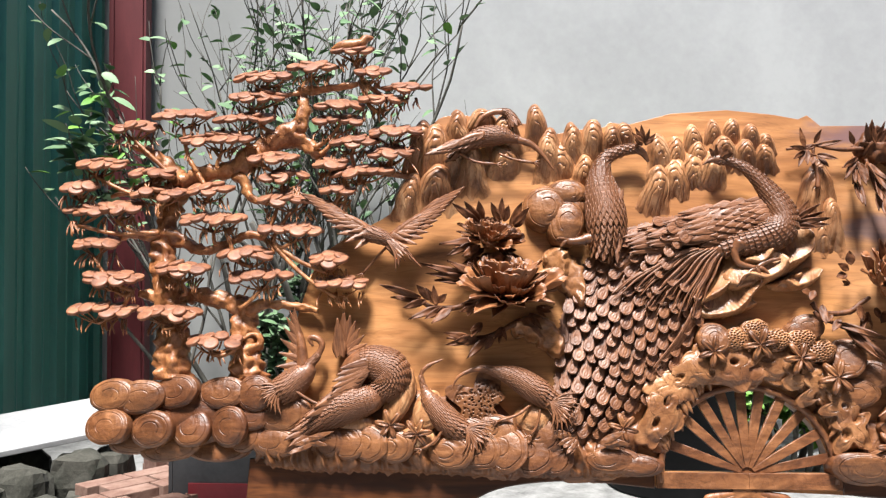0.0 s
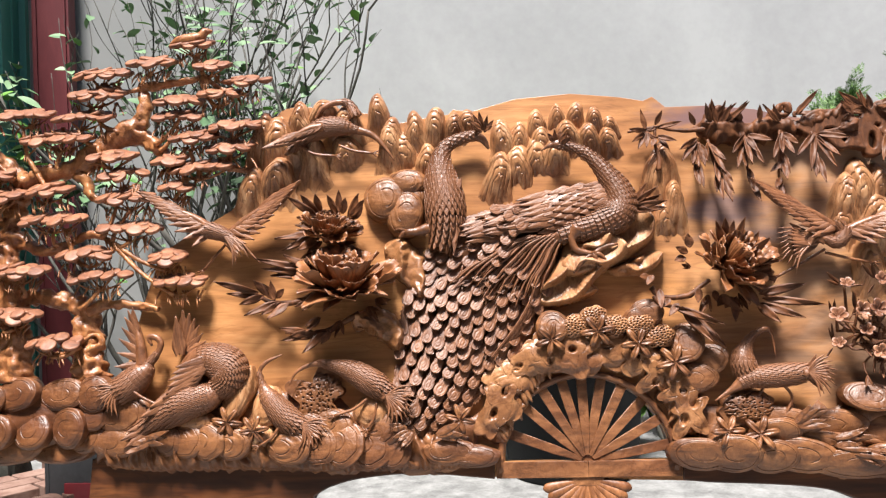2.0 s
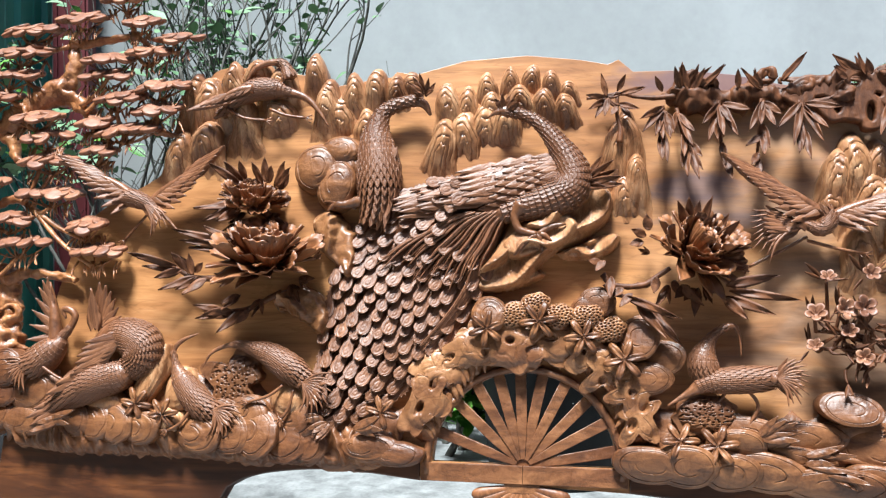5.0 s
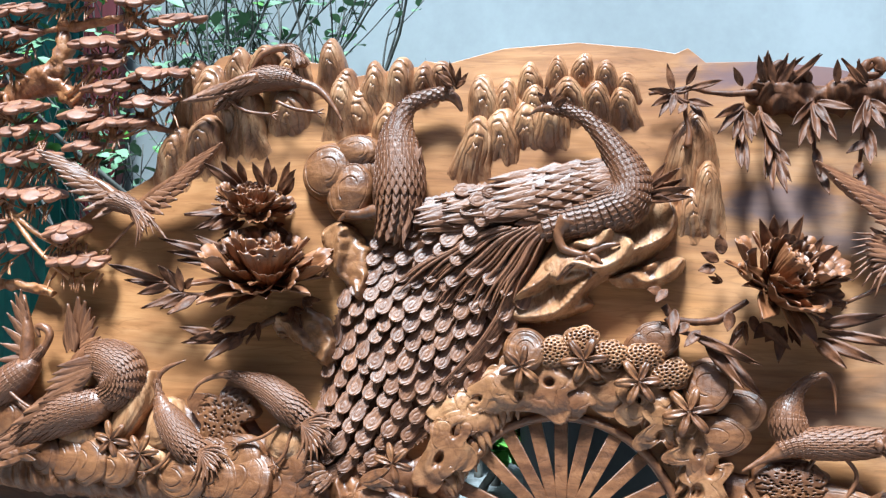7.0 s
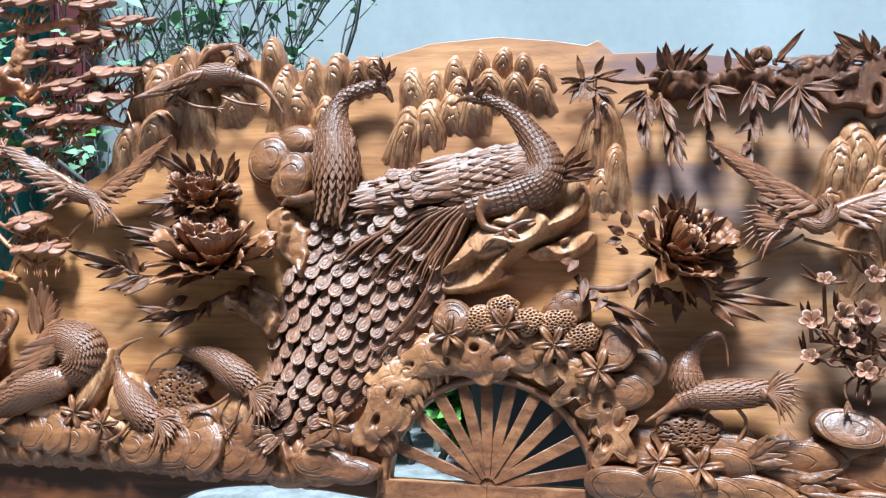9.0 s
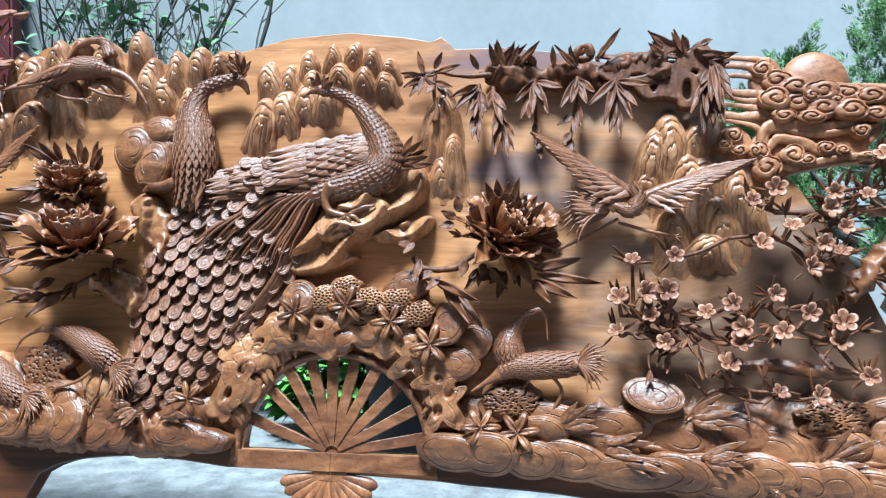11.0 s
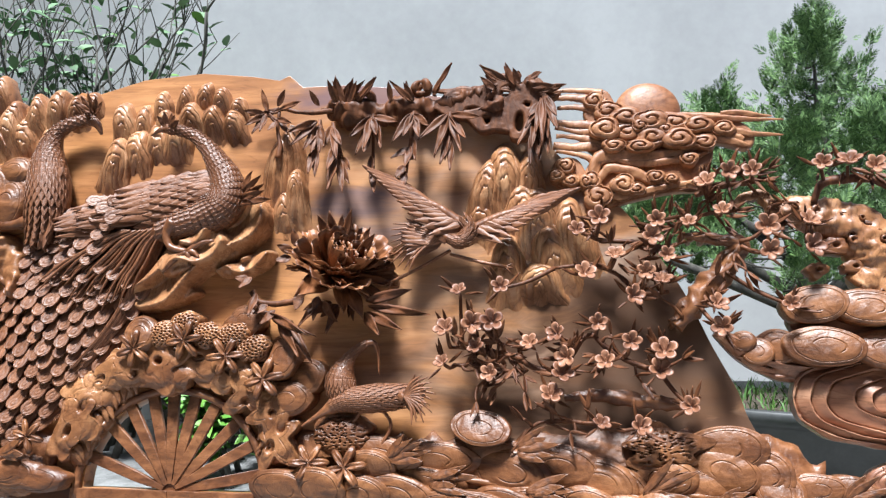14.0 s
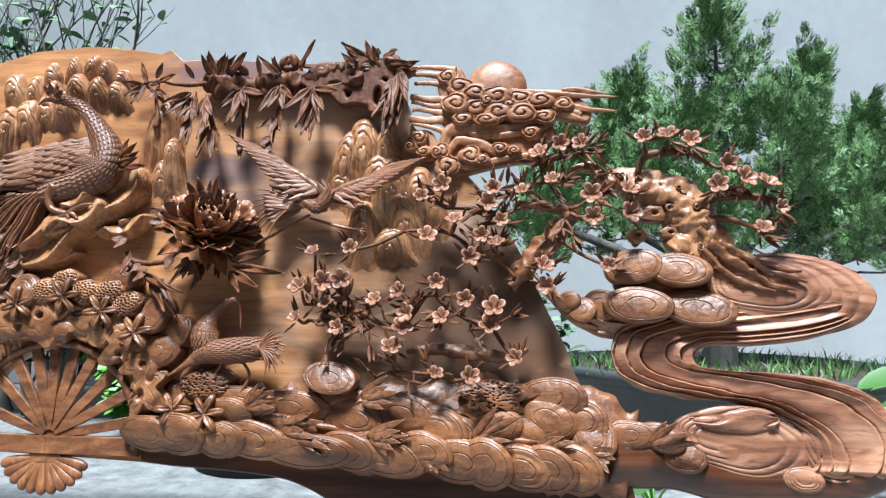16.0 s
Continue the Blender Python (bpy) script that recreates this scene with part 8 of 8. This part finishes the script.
shrub("citrus_shrub", "thin-stemmed citrus shrub with sparse glossy leaves by the wall", (-0.78, 4.75, 0), 5, 2.75, 0.26, 0.11, 2, CITRUS, 3, 0.6, None, 1.3)
shrub("citrus_shrub", "tall many-stemmed citrus shrub with fresh leaves by the wall", (-1.45, 5.1, 0), 6, 2.8, 0.36, 0.11, 2, CITRUS, 11, 0.9, BRIGHT_LEAF, 1.1)
shrub("broadleaf_shrub", "leafy green shrub before the steel sheet wall", (-1.62, 4.7, 0), 4, 2.05, 0.34, 0.14, 5, CITRUS, 5, 1.4, BRIGHT_LEAF)
for x, y, h, sd, leafy in ((-0.95, 4.95, 0.95, 21, CITRUS), (-0.40, 5.15, 0.9, 22, BRIGHT_LEAF), (0.10, 4.9, 0.8, 23, BRIGHT_LEAF), (0.30, 4.30, 0.5, 27, BRIGHT_LEAF), (1.55, 4.3, 0.5, 28, BRIGHT_LEAF), (0.50, 5.25, 0.95, 24, BRIGHT_LEAF), (1.42, 4.85, 0.85, 25, BRIGHT_LEAF), (1.85, 5.1, 0.9, 26, CITRUS)):
    shrub("low_bush", "low leafy green bush on the yard floor", (x, y, 0), 6, h, 0.5, 0.10, 9, leafy, sd, 0.02)
shrub("citrus_shrub", "slender citrus shrub with glossy leaves by the wall", (-1.0, 5.35, 0), 5, 2.5, 0.30, 0.10, 2, CITRUS, 31, 0.4, None, 0.8)

# black nursery pot
pot = thing("nursery_pot", "tall black plastic nursery pot", "pot", pose(0.89, 3.98, 0))


def lathe(prof, segs=36, sx=1.0, sy=1.0):
    s = Shape()
    s.v = [Vector((r * sx * math.cos(2 * math.pi * j / segs), r * sy * math.sin(2 * math.pi * j / segs), z)) for r, z in prof for j in range(segs)]
    for i in range(len(prof) - 1):
        for j in range(segs):
            a, b = i * segs + j, i * segs + (j + 1) % segs
            s.f.append((a, b, b + segs, a + segs))
    return s


part("pot_body", lathe([(0.0, 0.002), (0.29, 0.002), (0.30, 0.02), (0.36, 0.74), (0.375, 0.74), (0.38, 0.79), (0.365, 0.795), (0.345, 0.73), (0.0, 0.71)]).mesh("pot_body"), BLACK_PLASTIC, pot)
part("soil", lathe([(0.0, 0.73), (0.15, 0.733), (0.342, 0.728)]).mesh("soil"), SOIL, pot)

# potted juniper
bonsai = thing("bonsai_pot", "broad oval dark glazed bonsai pot on a stand", "plant pot", pose(2.95, 4.45, 0, 0, 0, -14))
part("stand", lathe([(0.0, 0.001), (0.55, 0.001), (0.56, 0.02), (0.52, 0.03), (0.52, 0.08), (0.58, 0.09), (0.58, 0.115), (0.0, 0.115)], 40, 1.15, 0.75).mesh("pot_stand"), DARK_BOX, bonsai, "low dark stand")
part("bowl", lathe([(0.0, 0.117), (0.54, 0.117), (0.57, 0.14), (0.66, 0.33), (0.69, 0.35), (0.74, 0.37), (0.75, 0.41), (0.72, 0.42), (0.67, 0.40), (0.0, 0.38)], 56, 1.12, 0.72).mesh("pot_bowl"), POT, bonsai)
part("soil", lathe([(0.0, 0.41), (0.4, 0.406), (0.68, 0.395)], 40, 1.1, 0.7).mesh("soil"), SOIL, bonsai)
r = random.Random(4)
s = Shape()
for k in range(800):
    a, q = r.uniform(0, 6.28), math.sqrt(r.random())
    p = Vector((2.95 + 0.76 * q * math.cos(a), 4.45 + 0.48 * q * math.sin(a), 0.39))
    d = Vector((r.uniform(-0.6, 0.6), r.uniform(-0.6, 0.6), 1)).normalized()
    ln, side = r.uniform(0.05, 0.11), Vector((r.uniform(-1, 1), r.uniform(-1, 1), 0)).normalized() * 0.004
    m = p + d * ln * 0.55
    t = p + d * ln + Vector((d.x, d.y, -0.35)) * ln * 0.35
    s.add([p - side, p + side, m + side * 0.8, m - side * 0.8, t], [(0, 1, 2, 3), (3, 2, 4)])
single("pot_grass", s.mesh("pot_grass"), GRASS, "fresh green grass growing in the bonsai pot", "grass", kind="stuff")

juniper = thing("juniper", "dense green potted juniper with several pointed leaders", "tree", pose(2.95, 4.5, 0.51))
r = random.Random(9)
trunk_s, crown = Shape(), Shape()
sweep(trunk_s, [(0.02, 0, -0.13, 0.085), (0, 0, -0.02, 0.075), (0.06, 0.02, 0.2, 0.06), (-0.05, 0.0, 0.45, 0.05), (0.03, 0.0, 0.75, 0.035), (0.0, 0.0, 1.2, 0.012)], 20, 10, rough=0.3, freq=14)


def frond(p, d, ln):
    d = d.normalized()
    side = d.cross(Vector((r.uniform(-0.5, 0.5), -1, r.uniform(-0.5, 0.5)))).normalized()
    for k in range(9):
        f = k / 9
        b = p + d * ln * f * 0.8
        for sg in (-1, 1):
            e = (d * 0.8 + side * sg * (0.9 - 0.4 * f) + Vector((r.uniform(-0.3, 0.3), r.uniform(-0.3, 0.3), r.uniform(-0.2, 0.3)))).normalized()
            q = ln * (0.42 - 0.22 * f)
            w = d.cross(e).normalized().cross(e) * q * 0.11
            crown.add([b, b + e * q * 0.55 + w, b + e * q, b + e * q * 0.55 - w], [(0, 1, 2, 3)])


LEADERS = ((0.0, 0.05, 1.58, 0.30, 1.0), (0.44, 0.30, 1.38, 0.23, 0.9), (-0.42, 0.35, 1.30, 0.19, 0.75), (-0.62, 0.15, 1.00, 0.24, 0.55), (0.68, 0.15, 1.05, 0.24, 0.65), (0.88, 0.05, 0.74, 0.20, 0.42), (0.25, -0.1, 1.14, 0.34, 0.75), (-0.2, -0.1, 1.10, 0.34, 0.75), (-0.78, 0.0, 0.78, 0.22, 0.4), (0.6, -0.1, 0.85, 0.3, 0.5))
for x, y, top, wide, long in LEADERS:
    lean = r.uniform(-0.10, 0.10)
    bough = sweep(Shape(), [(0, 0, max(top - long - 0.15, 0.2), 0.03), (x * 0.6, y * 0.6, top - long * 0.85, 0.022), (x - lean * 0.4, y, top - long * 0.5, 0.014), (x + lean, y, top - 0.03, 0.004)], 14, 6, rough=0.2, freq=25)
    part("branch", bough.mesh("juniper_branch"), BARK, juniper)
    twigs = Shape()
    for k in range(int(24 * long) + 6):
        f = (k + r.random()) / (int(24 * long) + 6)
        a, reach = r.uniform(0, 6.28), wide * (0.15 + 1.0 * f ** 0.7) * r.uniform(0.35, 1.05)
        base = Vector((x + lean * (1 - 2 * f), y, top - 0.04 - f * long))
        d = Vector((math.cos(a), math.sin(a), 0.25 + r.uniform(-0.15, 0.35)))
        tip = base + d * reach
        sweep(twigs, [(*base, 0.006), (*(base + d * reach * 0.5 + Vector((0, 0, -0.02))), 0.004), (*tip, 0.002)], 5, 4)
        for q in (1.0, 0.62):
            o, tall = base + d * reach * q, r.uniform(0.10, 0.24) * (1.15 - 0.35 * f)
            aim = Vector((d.x * 0.35 + r.uniform(-0.15, 0.15), d.y * 0.35 + r.uniform(-0.15, 0.15), 1.0)).normalized()
            for i in range(int(105 * tall) + 10):
                g = r.random() ** 1.3
                wide_here = 0.052 * (1 - g) + 0.006
                e = Vector((r.gauss(0, 1), r.gauss(0, 1), 0.0))
                frond(o + aim * tall * g + e * wide_here * 0.8 - Vector((0, 0, 0.03)), aim * (0.7 + 0.6 * g) + e * 0.45, r.uniform(0.045, 0.085))
    for i in range(14):
        frond(Vector((x + lean + r.gauss(0, 0.02), y + r.gauss(0, 0.02), top - r.uniform(0.0, 0.12))), Vector((r.uniform(-0.4, 0.4), r.uniform(-0.4, 0.4), 1)), r.uniform(0.07, 0.12))
    tagged(part("twig", twigs.mesh("juniper_twig"), BARK, juniper), kind="stuff")
part("trunk", trunk_s.mesh("juniper_trunk"), BARK, juniper, "")
part("crown", crown.mesh("juniper_crown", False), CONIFER, juniper)

# taro at the far end
for x, y, sd in ((3.75, 3.85, 1), (3.62, 3.45, 2), (2.55, 3.55, 3)):
    r = random.Random(sd)
    taro = thing("taro", "low plant with broad green arrow leaves", "plant", pose(x, y, 0))
    stalks, lv = Shape(), Shape()
    for k in range(9):
        a, h = r.uniform(0, 6.28), r.uniform(0.12, 0.52 if sd < 3 else 0.2)
        p = Vector((0.22 * math.cos(a), 0.15 * math.sin(a), h))
        sweep(stalks, [(0, 0, -0.01, 0.006), (p.x * 0.4, p.y * 0.4, h * 0.6, 0.005), (*p, 0.004)], 6, 5)
        leaf_faces(lv, p, Vector((math.cos(a), math.sin(a), -0.15)), Vector((0, -0.4, 1)), r.uniform(0.14, 0.22), r.uniform(0.10, 0.15))
    part("stalks", stalks.mesh("taro_stalks"), BRIGHT_LEAF, taro)
    part("leaves", lv.mesh("taro_leaves"), GRASS, taro)

# stored things at the left
s = box(Shape(), (-0.55, -0.30, 0.0), (0.55, 0.30, 0.025))
sheet = single("white_board", s.mesh("white_board", False, 0.004), WHITE_SHEET, "dirty white plastic board leaning on rubble", "board", pose(-2.20, 3.50, 0.275, 5, -6, 35))
r = random.Random(2)
for k, (x, y, sx, sz) in enumerate(((-2.05, 3.16, 0.17, 0.20), (-1.86, 3.27, 0.12, 0.23), (-2.3, 3.25, 0.22, 0.24), (-1.70, 3.42, 0.12, 0.26), (-2.1, 3.6, 0.20, 0.25), (-1.74, 3.18, 0.11, 0.13), (-1.62, 3.30, 0.10, 0.12), (-2.45, 3.7, 0.2, 0.24), (-1.92, 3.05, 0.12, 0.12), (-1.66, 3.62, 0.13, 0.24))):
    s = Shape()
    for i in range(9):
        for j in range(14):
            t, a = math.pi * i / 8, 2 * math.pi * j / 14
            p = Vector((math.sin(t) * math.cos(a), math.sin(t) * math.sin(a), math.cos(t)))
            p = Vector([math.copysign(abs(c) ** 0.6, c) for c in p]) * (1 + 0.25 * noise.noise(p * 2 + Vector((k * 5, 0, 0))))
            s.v.append(Vector((p.x * sx, p.y * sx * 0.7, sz * 0.92 * (p.z + 0.95) / 2 * 1.1)))
    for i in range(8):
        for j in range(14):
            a, b = i * 14 + j, i * 14 + (j + 1) % 14
            s.f.append((a + 14, b + 14, b, a))
    single("rubble_block", s.mesh("rubble_block", False), RUBBLE, "broken grey lump of old masonry", "rubble", Matrix.Translation((x, y, 0)) @ Matrix.Rotation(r.uniform(0, 3), 4, "Z"), group="rubble heap")
crate = thing("crate", "dark grey crate with a red side panel", "crate", pose(-1.02, 3.35, 0))
s = Shape()
for lo, hi in (((-0.2, -0.18, 0), (0.2, 0.18, 0.02)), ((-0.2, -0.18, 0.022), (-0.185, 0.18, 0.33)), ((0.185, -0.18, 0.022), (0.2, 0.18, 0.33)), ((-0.183, 0.165, 0.022), (0.183, 0.18, 0.33)), ((-0.183, -0.18, 0.022), (0.183, -0.165, 0.33))):
    box(s, lo, hi)
part("crate_body", s.mesh("crate_body", False), DARK_BOX, crate)
part("side_panel", box(Shape(), (-0.12, -0.19, 0.03), (0.12, -0.182, 0.20)).mesh("side_panel", False, 0.003), RED_PLASTIC, crate, "faded red plastic panel")

# stacked bricks
stack = thing("brick_stack", "low stack of old fired bricks laid in rows", "bricks", pose(-1.42, 3.50, 0, 0, 0, 52))
brick = box(Shape(), (-0.10, -0.048, 0), (0.10, 0.048, 0.052)).mesh("brick", False, 0.004)
r = random.Random(6)
for c in range(3):
    for i in range(-2, 3):
        for j in range(-4, 5):
            if (c == 2 and r.random() < 0.08) or 0.208 * i * 0.616 - 0.104 * j * 0.788 < -0.14:
                continue
            part("brick", brick, BRICK, stack, "", pose(0.208 * i + r.uniform(-0.006, 0.006) + 0.05 * (j % 2), 0.104 * j + r.uniform(-0.004, 0.004), 0.054 * c, 0, 0, r.uniform(-2.5, 2.5)))
